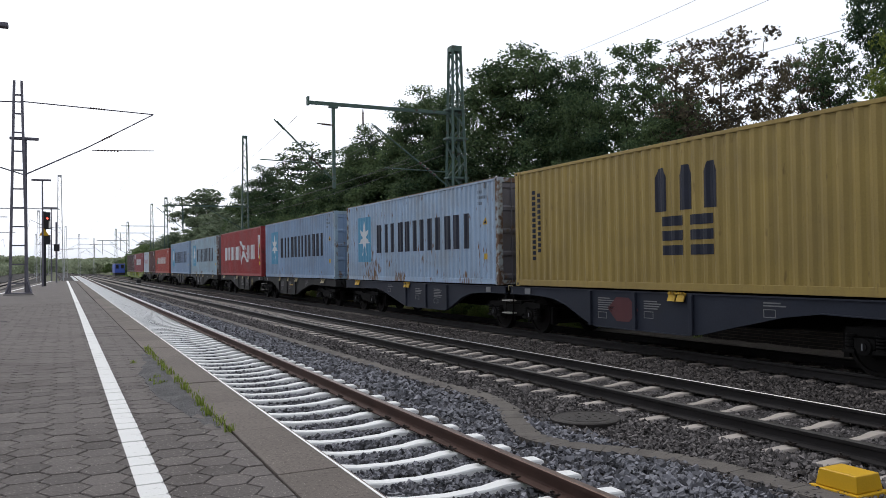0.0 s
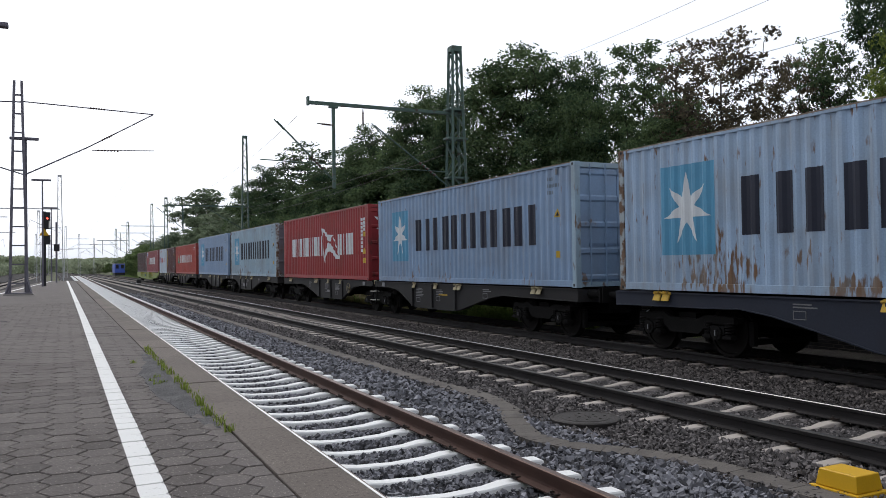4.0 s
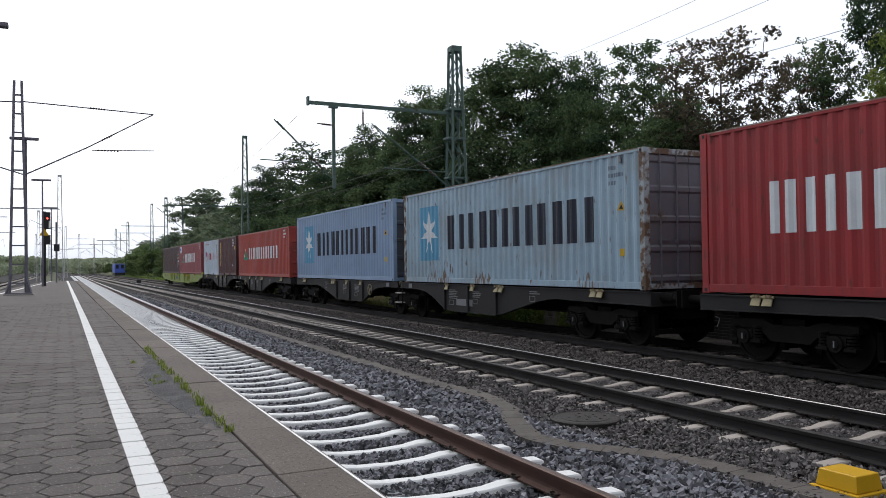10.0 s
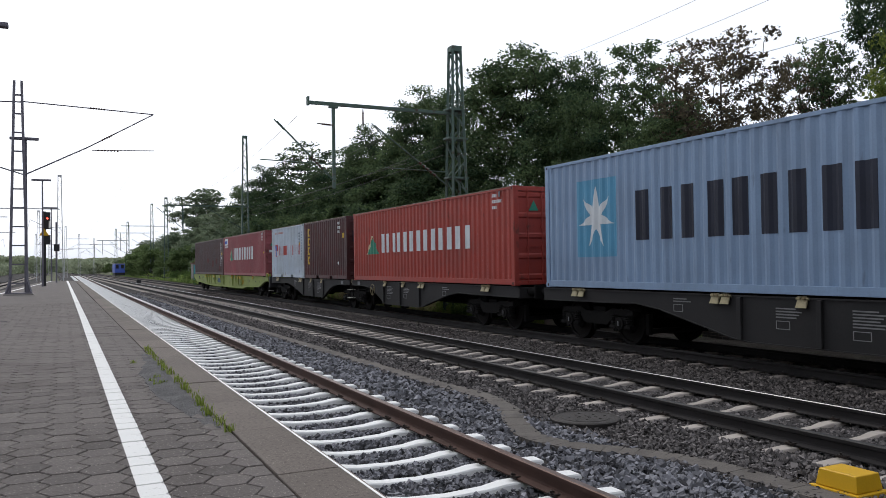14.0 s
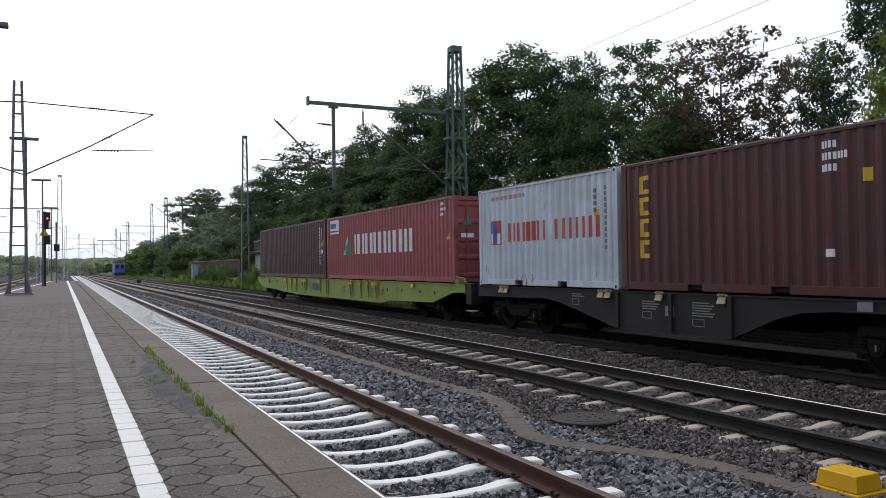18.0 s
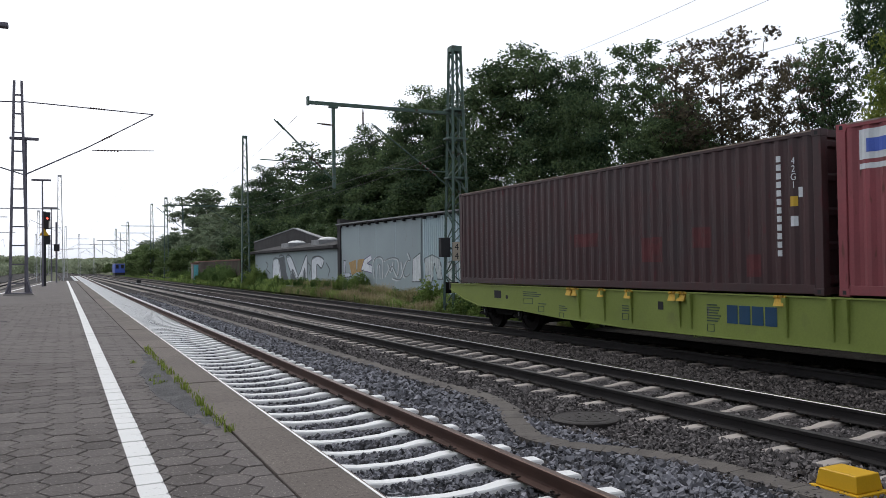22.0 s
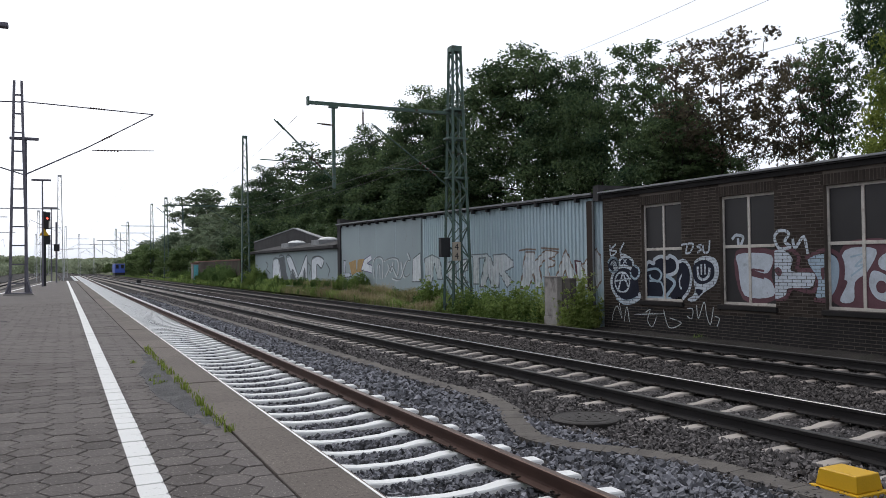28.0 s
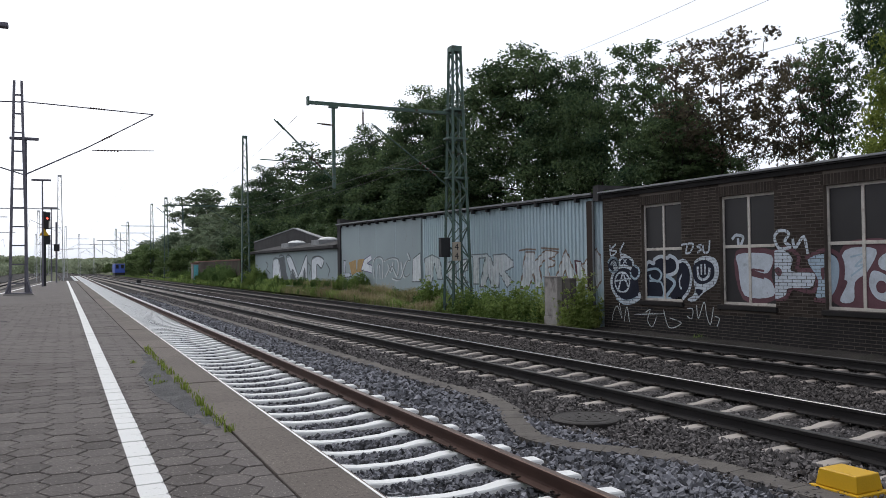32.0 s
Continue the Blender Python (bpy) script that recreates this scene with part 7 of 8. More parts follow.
# kind, place, height and half width
SPOTS = [("oak", 27.0, 43.5, 16.3, 4.2), ("ash", 28.0, 38.4, 15.4, 2.3), ("airy", 28.0, 33.7, 14.7, 2.3), ("elm", 26.0, 38.4, 11.9, 3.2), ("elm", 26.4, 34.4, 12.1, 2.7), ("elm", 25.5, 29.2, 10.0, 2.4), ("ash", 25.6, 47.0, 9.8, 2.8), ("ash", 26.0, 50.0, 15.5, 2.4),
         ("ash", 27.6, 29.6, 11.2, 1.5), ("elm", 27.4, 28.2, 9.6, 1.5), ("bronze", 27.0, 26.3, 12.3, 3.4), ("bronze", 28.4, 23.6, 10.9, 1.9), ("airy", 28.0, 21.2, 11.6, 1.5), ("airy", 26.0, 27.8, 9.0, 1.9), ("elm", 26.6, 28.6, 8.8, 1.7), ("elm", 27.0, 25.5, 7.5, 1.3), ("oak", 29.5, 19.3, 15.0, 1.9), ("fresh", 22.6, 14.9, 9.3, 1.65),
         ("ash", 26.0, 67.4, 15.4, 3.6), ("oak", 26.0, 57.0, 16.4, 3.4), ("elm", 24.6, 60.5, 13.2, 3.8), ("elm", 25.0, 52.5, 12.8, 3.8), ("ash", 24.5, 64.0, 13.0, 3.2), ("elm", 24.0, 72.0, 12.2, 3.6),
         ("airy", 26.0, 88.5, 17.2, 4.2), ("airy", 25.0, 82.0, 13.8, 3.2), ("elm", 23.6, 80.0, 11.5, 3.8), ("elm", 23.5, 88.0, 11.6, 3.6), ("ash", 24.5, 98.0, 15.4, 3.8), ("elm", 24.0, 108.0, 14.2, 3.6), ("willow", 24.0, 118.0, 11.5, 3.8), ("willow", 22.5, 128.0, 10.5, 3.8),
         ("willow", 27.0, 162.0, 18.4, 6.3), ("willow", 24.0, 140.0, 11.0, 4.2), ("willow", 23.5, 182.0, 9.2, 4.5), ("willow", 26.0, 205.0, 9.2, 4.5), ("willow", 24.0, 240.0, 10.0, 5.0), ("willow", 26.0, 268.0, 9.0, 5.0), ("fresh", 20.5, 106.0, 6.5, 2.6), ("fresh", 19.0, 150.0, 5.0, 2.6),
         ("elm", 29.0, 62.0, 12.5, 4.2), ("elm", 28.0, 78.0, 12.0, 4.0)]
used = set()
tr = random.Random(12)
for k, x, y, h, w in SPOTS:
    ob, h0, w0 = forms[k]
    m = pose(x, y, 0.1, 0, 0, tr.uniform(0, 360)) @ Matrix.Diagonal((w / w0, w / w0, h / h0, 1))
    o = copy_thing(ob, pose(0, 0, 0)) if k in used else ob
    used.add(k)
    o.matrix_basis = m


def bush(seed, r, h, leaves, size, material, label, name="shrub"):
    """Many upright stems with leaves along them; the larger thickets carry leaf clumps."""
    rng = np.random.default_rng(seed)
    t = thing(name, pose(0, 0, 0), label, "shrub", "shrubs along the line")
    bm = bmesh.new()
    blobs = []
    if h > 2.5:
        for i in range(46):
            a, d = rng.uniform(0, 6.283), r * math.sqrt(rng.random())
            q = (d * math.cos(a), d * math.sin(a), h * rng.uniform(0.1, 0.95) * (1.1 - 0.5 * (d / r) ** 2))
            limb(bm, (q[0] * 0.5, q[1] * 0.5, -0.2), q, 0.03, 0.008, rng, 2)
            blobs.append((*q, r * rng.uniform(0.12, 0.30)))
        part("stalk", bm, M_BARK, t)
        foliage(rng, blobs, leaves // len(blobs), size, material, t, 0.8)
        return t
    for i in range(70):
        a, d = rng.uniform(0, 6.283), r * rng.random() ** 0.6
        x, y = d * math.cos(a), d * math.sin(a)
        top = h * rng.uniform(0.45, 1.15) * (1.15 - 0.55 * d / r)
        tip = (x + rng.uniform(-0.22, 0.22) * top, y + rng.uniform(-0.22, 0.22) * top, top)
        tube(bm, (x, y, -0.2), tip, 0.007, 0.003, seg=4)
        for j in range(5):
            u = 0.18 + 0.2 * j
            blobs.append((x + (tip[0] - x) * u, y + (tip[1] - y) * u, top * u, rng.uniform(0.10, 0.19) * (1.25 - 0.6 * u)))
    part("stalk", bm, M_WEED, t)
    foliage(rng, blobs, leaves // len(blobs), size, material, t, 0.8)
    return t


low = [bush(21, 0.85, 1.35, 8200, 0.075, M_WEED, "leafy green shrub among the trackside weeds"), bush(22, 0.95, 1.05, 7000, 0.065, M_WEED_DARK, "dark green bramble among the trackside weeds"), bush(23, 2.8, 3.3, 12000, 0.15, M_BUSH, "rounded fresh green bush beside the line"),
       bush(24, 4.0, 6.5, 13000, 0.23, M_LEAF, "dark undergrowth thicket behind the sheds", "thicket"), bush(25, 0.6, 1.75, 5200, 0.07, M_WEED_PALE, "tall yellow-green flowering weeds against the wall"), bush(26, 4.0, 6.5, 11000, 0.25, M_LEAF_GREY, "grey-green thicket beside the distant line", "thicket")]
LOW = [(4, 14.35, 19.9, 1.0), (4, 14.5, 20.15, 0.95), (4, 14.05, 19.75, 0.8), (1, 14.0, 21.9, 0.85), (0, 14.2, 22.5, 1.0), (4, 14.2, 21.5, 0.8), (0, 14.0, 23.4, 0.98), (0, 13.9, 24.3, 0.85), (0, 14.2, 25.1, 0.85), (1, 14.0, 26.0, 0.85), (0, 14.0, 26.9, 0.85), (0, 13.8, 27.9, 0.65), (0, 13.8, 26.2, 0.75), (0, 13.7, 23.0, 0.7), (0, 13.7, 25.0, 0.6), (0, 14.4, 30.6, 0.82), (1, 14.5, 31.4, 0.65), (1, 14.6, 33.0, 0.42), (1, 14.65, 35.4, 0.40), (0, 14.55, 39.7, 0.70), (1, 14.5, 40.6, 0.62), (0, 14.3, 62.4, 0.88), (0, 14.4, 63.8, 0.80),
       (1, 14.45, 73.5, 1.1), (1, 14.5, 76.0, 1.35), (0, 14.5, 78.6, 1.0), (1, 14.5, 81.0, 1.4), (1, 14.55, 83.6, 1.2), (1, 14.75, 86.4, 0.85), (0, 13.9, 94.0, 0.7),
       (2, 17.2, 68.8, 0.75), (2, 18.0, 83.0, 0.9), (2, 17.5, 101.0, 1.1), (2, 17.0, 112.0, 1.2), (2, 16.5, 126.0, 1.2), (2, 16.0, 142.0, 1.3), (2, 15.5, 158.0, 1.2), (2, 15.5, 176.0, 1.2), (2, 15.0, 200.0, 0.8),
       (3, 24.5, 37.0, 0.72), (3, 25.0, 32.0, 0.66), (3, 24.5, 42.5, 0.75), (3, 24.5, 48.0, 1.0), (3, 26.0, 27.2, 0.55), (3, 23.5, 53.5, 1.0), (3, 22.5, 59.0, 1.05), (3, 23.0, 65.5, 1.05), (3, 22.5, 73.0, 1.05), (3, 22.0, 81.0, 1.1), (3, 21.5, 90.0, 1.1), (5, 21.0, 98.0, 1.1), (5, 21.0, 108.0, 1.1), (5, 20.5, 120.0, 1.1), (5, 20.0, 134.0, 1.1), (5, 20.0, 150.0, 1.1), (2, 20.0, 168.0, 1.8), (2, 19.0, 190.0, 1.8), (2, 19.0, 215.0, 1.5), (2, 18.0, 245.0, 1.1), (2, 16.0, 275.0, 0.8), (3, 24.5, 11.8, 0.85), (3, 27, 61, 1.25), (3, 27, 69, 1.3), (3, 27, 78, 1.3), (3, 26, 87, 1.3), (3, 26, 95, 1.3), (3, 25, 104, 1.3), (3, 30, 88, 1.3)]
verge = random.Random(31)
y = 42.0
while y < 118:
    LOW.append((verge.choice((0, 1, 1, 1)), 14.15 + (verge.uniform(-0.3, 0.5) if y < 92 else verge.uniform(0.0, 2.4)), y, verge.uniform(0.34, 0.62) if y < 70 else verge.uniform(0.5, 0.9)))
    if y < 92:
        LOW.append((verge.choice((0, 1)), verge.uniform(13.55, 14.0), y + 0.5, verge.uniform(0.28, 0.46)))
    y += verge.uniform(0.7, 1.5) if y < 70 else verge.uniform(1.6, 3.0)
used = set()
for k, x, y, s in LOW:
    o = low[k] if k not in used else copy_thing(low[k], pose(0, 0, 0))
    used.add(k)
    o.matrix_basis = pose(x, y, ground_z(x, y), 0, 0, tr.uniform(0, 360)) @ Matrix.Diagonal((s, s, s, 1))


def blades(name, n, xs, ys, h, w, material, seed, label, lean=0.45):
    """Standing grass and weeds as bent narrow blades."""
    rng = np.random.default_rng(seed)
    y = ys[0] + (ys[1] - ys[0]) * rng.random(n) ** 1.5
    x = rng.uniform(*xs, n)
    clump = np.array([noise.noise(Vector((a * 0.9, b * 0.35, seed))) for a, b in zip(x, y)])
    keep = clump > -0.18
    x, y, clump = x[keep], y[keep], clump[keep]
    n = len(x)
    z = np.array([ground_z(a, b) for a, b in zip(x, y)]) - 0.03
    a = rng.uniform(0, 6.283, n)
    k = h * rng.uniform(0.4, 1.1, n) * (0.7 + 0.8 * np.clip(clump, 0, 1))
    out = k * rng.uniform(0.05, lean, n)
    p = np.stack([x, y, z], 1)
    d = np.stack([np.cos(a) * out, np.sin(a) * out, np.zeros(n)], 1)
    side = np.stack([-np.sin(a), np.cos(a), np.zeros(n)], 1) * (w * rng.uniform(0.6, 1.3, n))[:, None]
    up = np.stack([np.zeros(n), np.zeros(n), k], 1)
    v = np.stack([p - side, p + side, p + d * 0.4 + up * 0.6 + side, p + d * 0.4 + up * 0.6 - side, p + d + up], 1)
    i = np.arange(n)[:, None] * 5
    f = np.concatenate([i + np.array([[0, 1, 2]]), i + np.array([[0, 2, 3]]), i + np.array([[3, 2, 4]])])
    return tagged(bulk(name, v.reshape(-1, 3), f, material), label, "weeds", kind="stuff")


blades("tall_dry_grass", 42000, (13.25, 14.95), (19.7, 52), 0.52, 0.010, M_GRASS, 41, "tall dry seeding grass along the shed wall", 0.95)
blades("seeding_grass", 9000, (13.35, 14.5), (29.5, 44), 0.62, 0.008, M_STRAW, 45, "straw-coloured seeding grass before the shed", 0.8)
blades("green_weeds", 46000, (13.2, 14.9), (19.7, 110), 0.50, 0.019, M_WEED, 42, "leafy green weeds along the shed wall", 0.9)
blades("rough_verge", 16000, (13.4, 18.0), (66, 230), 0.5, 0.05, M_WEED, 43, "rough green verge beside the distant line", 1.1)
blades("wall_foot_weeds", 320, (14.5, 14.95), (15.4, 16.6), 0.55, 0.018, M_WEED, 44, "small green weeds at the brick wall foot")

# ---- far end of the yard ----
blue = thing("parked_locomotive", pose(11.0, 162, 0), "small blue works vehicle parked far down the line", "locomotive")
part("cab", boxed(-0.9, 0.9, -3, 3, 0.9, 2.5, r=0.1), K_ROYAL, blue)
part("roof", boxed(-0.95, 0.95, -3.1, 3.1, 2.51, 2.7, r=0.05), K_GREY, blue)
part("underframe", boxed(-0.88, 0.88, -3, 3, 0.4, 0.89), M_BLACK, blue)
for s in (-0.45, 0.45):
    part("window", boxed(s - 0.25, s + 0.25, -3.03, -3.002, 1.7, 2.4), M_BLACK, blue)


def far_wood(name, n, x0, x1, y0, y1, h, size, seed):
    rng = np.random.default_rng(seed)
    x = rng.uniform(x0, x1, n)
    y = rng.uniform(y0, y1, n)
    top = np.array([h * (0.75 + 0.5 * noise.noise(Vector((a * 0.02, seed, 0)))) for a in x])
    c = np.stack([x, y, top * rng.random(n) ** 0.7], 1)
    leaf = np.array([[-0.5, 0, -0.5], [0.5, 0.1, -0.4], [0.45, 0, 0.5], [-0.5, -0.1, 0.45]])
    v = np.einsum("nij,nkj->nki", turns(rng, n), leaf[None] * (size * rng.uniform(0.5, 1.3, (n, 1, 1)))) + c[:, None, :]
    tagged(bulk(name, v.reshape(-1, 3), np.arange(n * 4).reshape(n, 4), M_LEAF_FAR), "green woods at the end of the yard, haze painted in", "woods", kind="stuff")


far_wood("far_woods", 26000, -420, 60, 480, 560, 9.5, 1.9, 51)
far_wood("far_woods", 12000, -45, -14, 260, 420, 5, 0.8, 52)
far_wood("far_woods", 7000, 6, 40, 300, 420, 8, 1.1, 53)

# ---- graffiti: sprayed ribbons and fills, lying on the walls and window panels ----
G_WHITE = surf("white_spray_paint", (0.44, 0.48, 0.53), 0.7, var=0.2, scale=4, grain=30, bump=0.1, place=True, patch=(0.30, 0.32, 0.35), amount=0.38, patch_scale=7)
G_BLUE = surf("pale_blue_spray_paint", (0.30, 0.38, 0.45), 0.7, var=0.2, scale=4, place=True)
G_NAVY = surf("navy_spray_paint", (0.013, 0.015, 0.026), 0.8, var=0.3, scale=4, place=True)
G_WINE = surf("wine_red_spray_paint", (0.110, 0.050, 0.062), 0.7, var=0.25, scale=4, place=True)
G_RUST = surf("brown_spray_paint", (0.21, 0.155, 0.125), 0.7, var=0.3, scale=4, place=True)
G_GREY = surf("dark_grey_spray_paint", (0.09, 0.10, 0.11), 0.7, var=0.3, scale=4, place=True)
G_SILVER = surf("silver_spray_paint", (0.52, 0.55, 0.56), 0.6, 0.1, var=0.2, scale=4, place=True, patch=(0.40, 0.44, 0.46), amount=0.45, patch_scale=5)
G_PURPLE = surf("violet_spray_paint", (0.13, 0.11, 0.20), 0.7, var=0.25, scale=4, place=True)
G_STAIN = surf("thin_rust_stain", (0.27, 0.29, 0.285), 0.9, var=0.4, scale=6, place=True)
G_OCHRE = surf("ochre_spray_paint", (0.34, 0.22, 0.09), 0.7, var=0.2, scale=4, place=True)


G_BRIGHT = surf("bright_white_spray_paint", (0.60, 0.63, 0.66), 0.7, var=0.15, scale=4, place=True, patch=(0.42, 0.46, 0.48), amount=0.42, patch_scale=3)


def leave_joints(m):
    """Sprayed paint that covers the brick faces but not the recessed joints between them."""
    n, l = m.node_tree.nodes, m.node_tree.links
    sep = n.new("ShaderNodeSeparateXYZ")
    l.new(n.new("ShaderNodeNewGeometry").outputs["Position"], sep.inputs[0])

    def op(kind, a, b=0.0):
        t = n.new("ShaderNodeMath")
        t.operation = kind
        for k, q in enumerate((a, b)):
            if isinstance(q, (int, float)):
                t.inputs[k].default_value = q
            else:
                l.new(q, t.inputs[k])
        return t.outputs[0]

    course = op("DIVIDE", op("ADD", sep.outputs["Z"], 0.21), 0.0765)
    odd = op("MODULO", op("FLOOR", course), 2.0)
    along = op("DIVIDE", op("ADD", op("SUBTRACT", sep.outputs["Y"], 6.01), op("MULTIPLY", odd, 0.126)), 0.252)
    joint = op("MAXIMUM", op("GREATER_THAN", op("FRACT", course), 0.85), op("GREATER_THAN", op("FRACT", along), 0.945))
    mask = op("MULTIPLY", op("MULTIPLY", joint, op("LESS_THAN", sep.outputs["X"], 14.999)), 0.85)
    mix, clear = n.new("ShaderNodeMixShader"), n.new("ShaderNodeBsdfTransparent")
    l.new(mask, mix.inputs[0])
    l.new(n["Principled BSDF"].outputs[0], mix.inputs[1])
    l.new(clear.outputs[0], mix.inputs[2])
    l.new(mix.outputs[0], n["Material Output"].inputs["Surface"])


for m in (G_WHITE, G_BLUE, G_WINE, G_SILVER):
    leave_joints(m)


def lies(y, z, lift):
    """Where sprayed paint lies: on the brick face, or on the panel of a window."""
    for a, b in WINDOWS:
        if a < y < b and W_LOW < z < W_HIGH:
            return WALL_X + 0.1235 - lift
    return WALL_X - 0.0125 - lift


def smooth_path(pts, closed=False, steps=6):
    """A rounded way through the given points."""
    p = [Vector(q) for q in pts]
    n = len(p)
    out = []
    for i in range(n if closed else n - 1):
        a, b, c, d = (p[(i + k) % n] if closed else p[min(max(i + k, 0), n - 1)] for k in (-1, 0, 1, 2))
        for s in range(steps):
            t = s / steps
            out.append(0.5 * (2 * b + (c - a) * t + (2 * a - 5 * b + 4 * c - d) * t * t + (3 * b - a - 3 * c + d) * t ** 3))
    return out + ([] if closed else [p[-1]])


def arc(cy, cz, ry, rz, a0=0, a1=360, n=20):
    return [(cy + ry * math.cos(radians(a0 + (a1 - a0) * i / n)), cz + rz * math.sin(radians(a0 + (a1 - a0) * i / n))) for i in range(n + 1)]


def sheet_x(y):
    """The outer face of the shed's corrugated sheet."""
    k = (y - S0 - 0.02) % 0.207
    for a, b, p, q in ((0, 0.095, 0, 0), (0.095, 0.115, 0, 1), (0.115, 0.187, 1, 1), (0.187, 0.207, 1, 0)):
        if k <= b:
            return WALL_X + 0.055 + 0.04 * (p + (q - p) * (k - a) / (b - a))
    return WALL_X + 0.055


def fold(bm, lift):
    """Bends flat paint over the corrugation."""
    ys = [v.co.y for v in bm.verts]
    i = math.floor((min(ys) - S0 - 0.02) / 0.207)
    while S0 + 0.02 + i * 0.207 < max(ys):
        for k in (0, 0.095, 0.115, 0.187):
            y = S0 + 0.02 + i * 0.207 + k
            if min(ys) < y < max(ys):
                bmesh.ops.bisect_plane(bm, geom=bm.verts[:] + bm.edges[:] + bm.faces[:], plane_co=(0, y, 0), plane_no=(0, 1, 0))
        i += 1
    for v in bm.verts:
        v.co.x = sheet_x(v.co.y) - lift


def ribbon(pts, width, mat, parent, lift=0.004, flat_x=None, rounded=True, closed=False):
    p = smooth_path(pts, closed) if rounded else [Vector(q) for q in pts]
    if closed:
        p.append(p[0])
    bm = bmesh.new()
    for i in range(len(p) - 1):
        d = p[i + 1] - p[i]
        if d.length < 1e-4:
            continue
        d.normalize()
        k = Vector((-d.y, d.x)) * width / 2
        e = d * width * 0.25
        c = (p[i] + p[i + 1]) / 2
        x = flat_x - lift if flat_x is not None else lies(c.x, c.y, lift)
        x += 0.0004 * (i % 3)
        bm.faces.new([bm.verts.new((x, q.x, q.y)) for q in (p[i] - e - k, p[i + 1] + e - k, p[i + 1] + e + k, p[i] - e + k)])
    if flat_x == WALL_X + 0.052:
        fold(bm, lift)
    return part("sprayed_stroke", bm, mat, parent)


def fill(pts, mat, parent, lift=0.002, flat_x=None, rounded=True):
    p = smooth_path(pts, True, 4) if rounded else [Vector(q) for q in pts]
    bm = bmesh.new()
    bm.faces.new([bm.verts.new((0, q.x, q.y)) for q in p])
    bm.normal_update()
    if flat_x == WALL_X + 0.052:
        bmesh.ops.triangulate(bm, faces=bm.faces)
        fold(bm, lift)
        return part("sprayed_fill", bm, mat, parent)
    if flat_x is None:
        for y in [e for w in WINDOWS for e in w]:
            bmesh.ops.bisect_plane(bm, geom=bm.verts[:] + bm.edges[:] + bm.faces[:], plane_co=(0, y, 0), plane_no=(0, 1, 0))
        for z in (W_LOW, W_HIGH):
            bmesh.ops.bisect_plane(bm, geom=bm.verts[:] + bm.edges[:] + bm.faces[:], plane_co=(0, 0, z), plane_no=(0, 0, 1))
    bmesh.ops.triangulate(bm, faces=bm.faces)
    bmesh.ops.split_edges(bm, edges=bm.edges)
    for f in bm.faces:
        c = f.calc_center_median()
        x = flat_x - lift if flat_x is not None else lies(c.y, c.z, lift)
        for v in f.verts:
            v.co.x = x
    return part("sprayed_fill", bm, mat, parent)


g = thing("graffiti", pose(0, 0, 0), "navy and white bubble graffiti on the brick wall", "graffiti", "graffiti on the walls", "structure")
fill(arc(19.07, 1.67, 0.25, 0.21), G_NAVY, g)
ribbon(arc(19.07, 1.67, 0.25, 0.21, 20, 320), 0.075, G_BLUE, g)
ribbon(arc(19.06, 1.67, 0.12, 0.10, 0, 270, 10), 0.05, G_WHITE, g)
ribbon(arc(19.06, 1.67, 0.04, 0.04, 0, 300, 6), 0.04, G_WHITE, g)
cap = [(18.78, 1.67), (18.75, 1.82), (18.51, 1.91), (18.23, 1.82), (18.15, 1.65)]
fill(cap, G_NAVY, g)
ribbon(cap, 0.085, G_WHITE, g)
ribbon([(18.60, 1.83), (18.46, 1.72)], 0.04, G_WHITE, g)
ribbon([(18.46, 1.83), (18.60, 1.72)], 0.04, G_WHITE, g, 0.005)
big = [(18.01, 1.35), (18.16, 1.51), (18.58, 1.63), (18.94, 1.54), (19.15, 1.28), (19.14, 0.99), (18.96, 0.77), (18.61, 0.58), (18.22, 0.60), (17.93, 0.72), (17.92, 0.85)]
fill(big, G_NAVY, g)
ribbon(big, 0.10, G_WHITE, g)
ribbon([(18.90, 0.70), (18.60, 0.58), (18.25, 0.61), (18.0, 0.70)], 0.15, G_BLUE, g, 0.003)
ribbon(arc(18.67, 1.16, 0.33, 0.29, 0, 360), 0.06, G_WHITE, g, 0.0045)
ribbon([(18.87, 0.90), (18.64, 1.44), (18.41, 1.05)], 0.06, G_WHITE, g, 0.005, rounded=False)
ribbon([(18.93, 1.20), (18.29, 1.26)], 0.055, G_WHITE, g, 0.0055, rounded=False)
arm_line = [(18.15, 1.65), (17.95, 1.57), (17.91, 1.40), (18.08, 1.26), (18.25, 1.34), (18.29, 1.45)]
fill(arm_line, G_NAVY, g, 0.005)
ribbon(arm_line, 0.07, G_BLUE, g, 0.006)
body = [(17.76, 1.51), (17.76, 1.64), (17.65, 1.75), (17.45, 1.70), (17.41, 1.81), (17.17, 1.89), (16.90, 1.85), (16.79, 1.90), (16.56, 1.80), (16.50, 1.59), (16.63, 1.43), (16.95, 1.36), (16.66, 1.14), (16.97, 0.76), (17.76, 0.72)]
fill(body, G_NAVY, g)
ribbon(body[:12], 0.10, G_WHITE, g)
ribbon([(17.76, 1.50), (17.57, 1.54), (17.30, 1.54), (17.14, 1.40), (17.27, 1.21), (17.54, 1.27), (17.62, 1.37)], 0.07, G_BLUE, g, 0.005)
ribbon([(17.62, 1.21), (17.19, 1.19), (17.06, 0.95), (17.08, 0.77)], 0.06, G_BLUE, g, 0.005)
ribbon([(16.95, 1.36), (16.62, 1.16), (16.98, 0.78)], 0.10, G_BLUE, g, 0.0055)
ribbon([(17.74, 0.73), (16.92, 0.73), (16.24, 0.74)], 0.10, G_BLUE, g, 0.003)
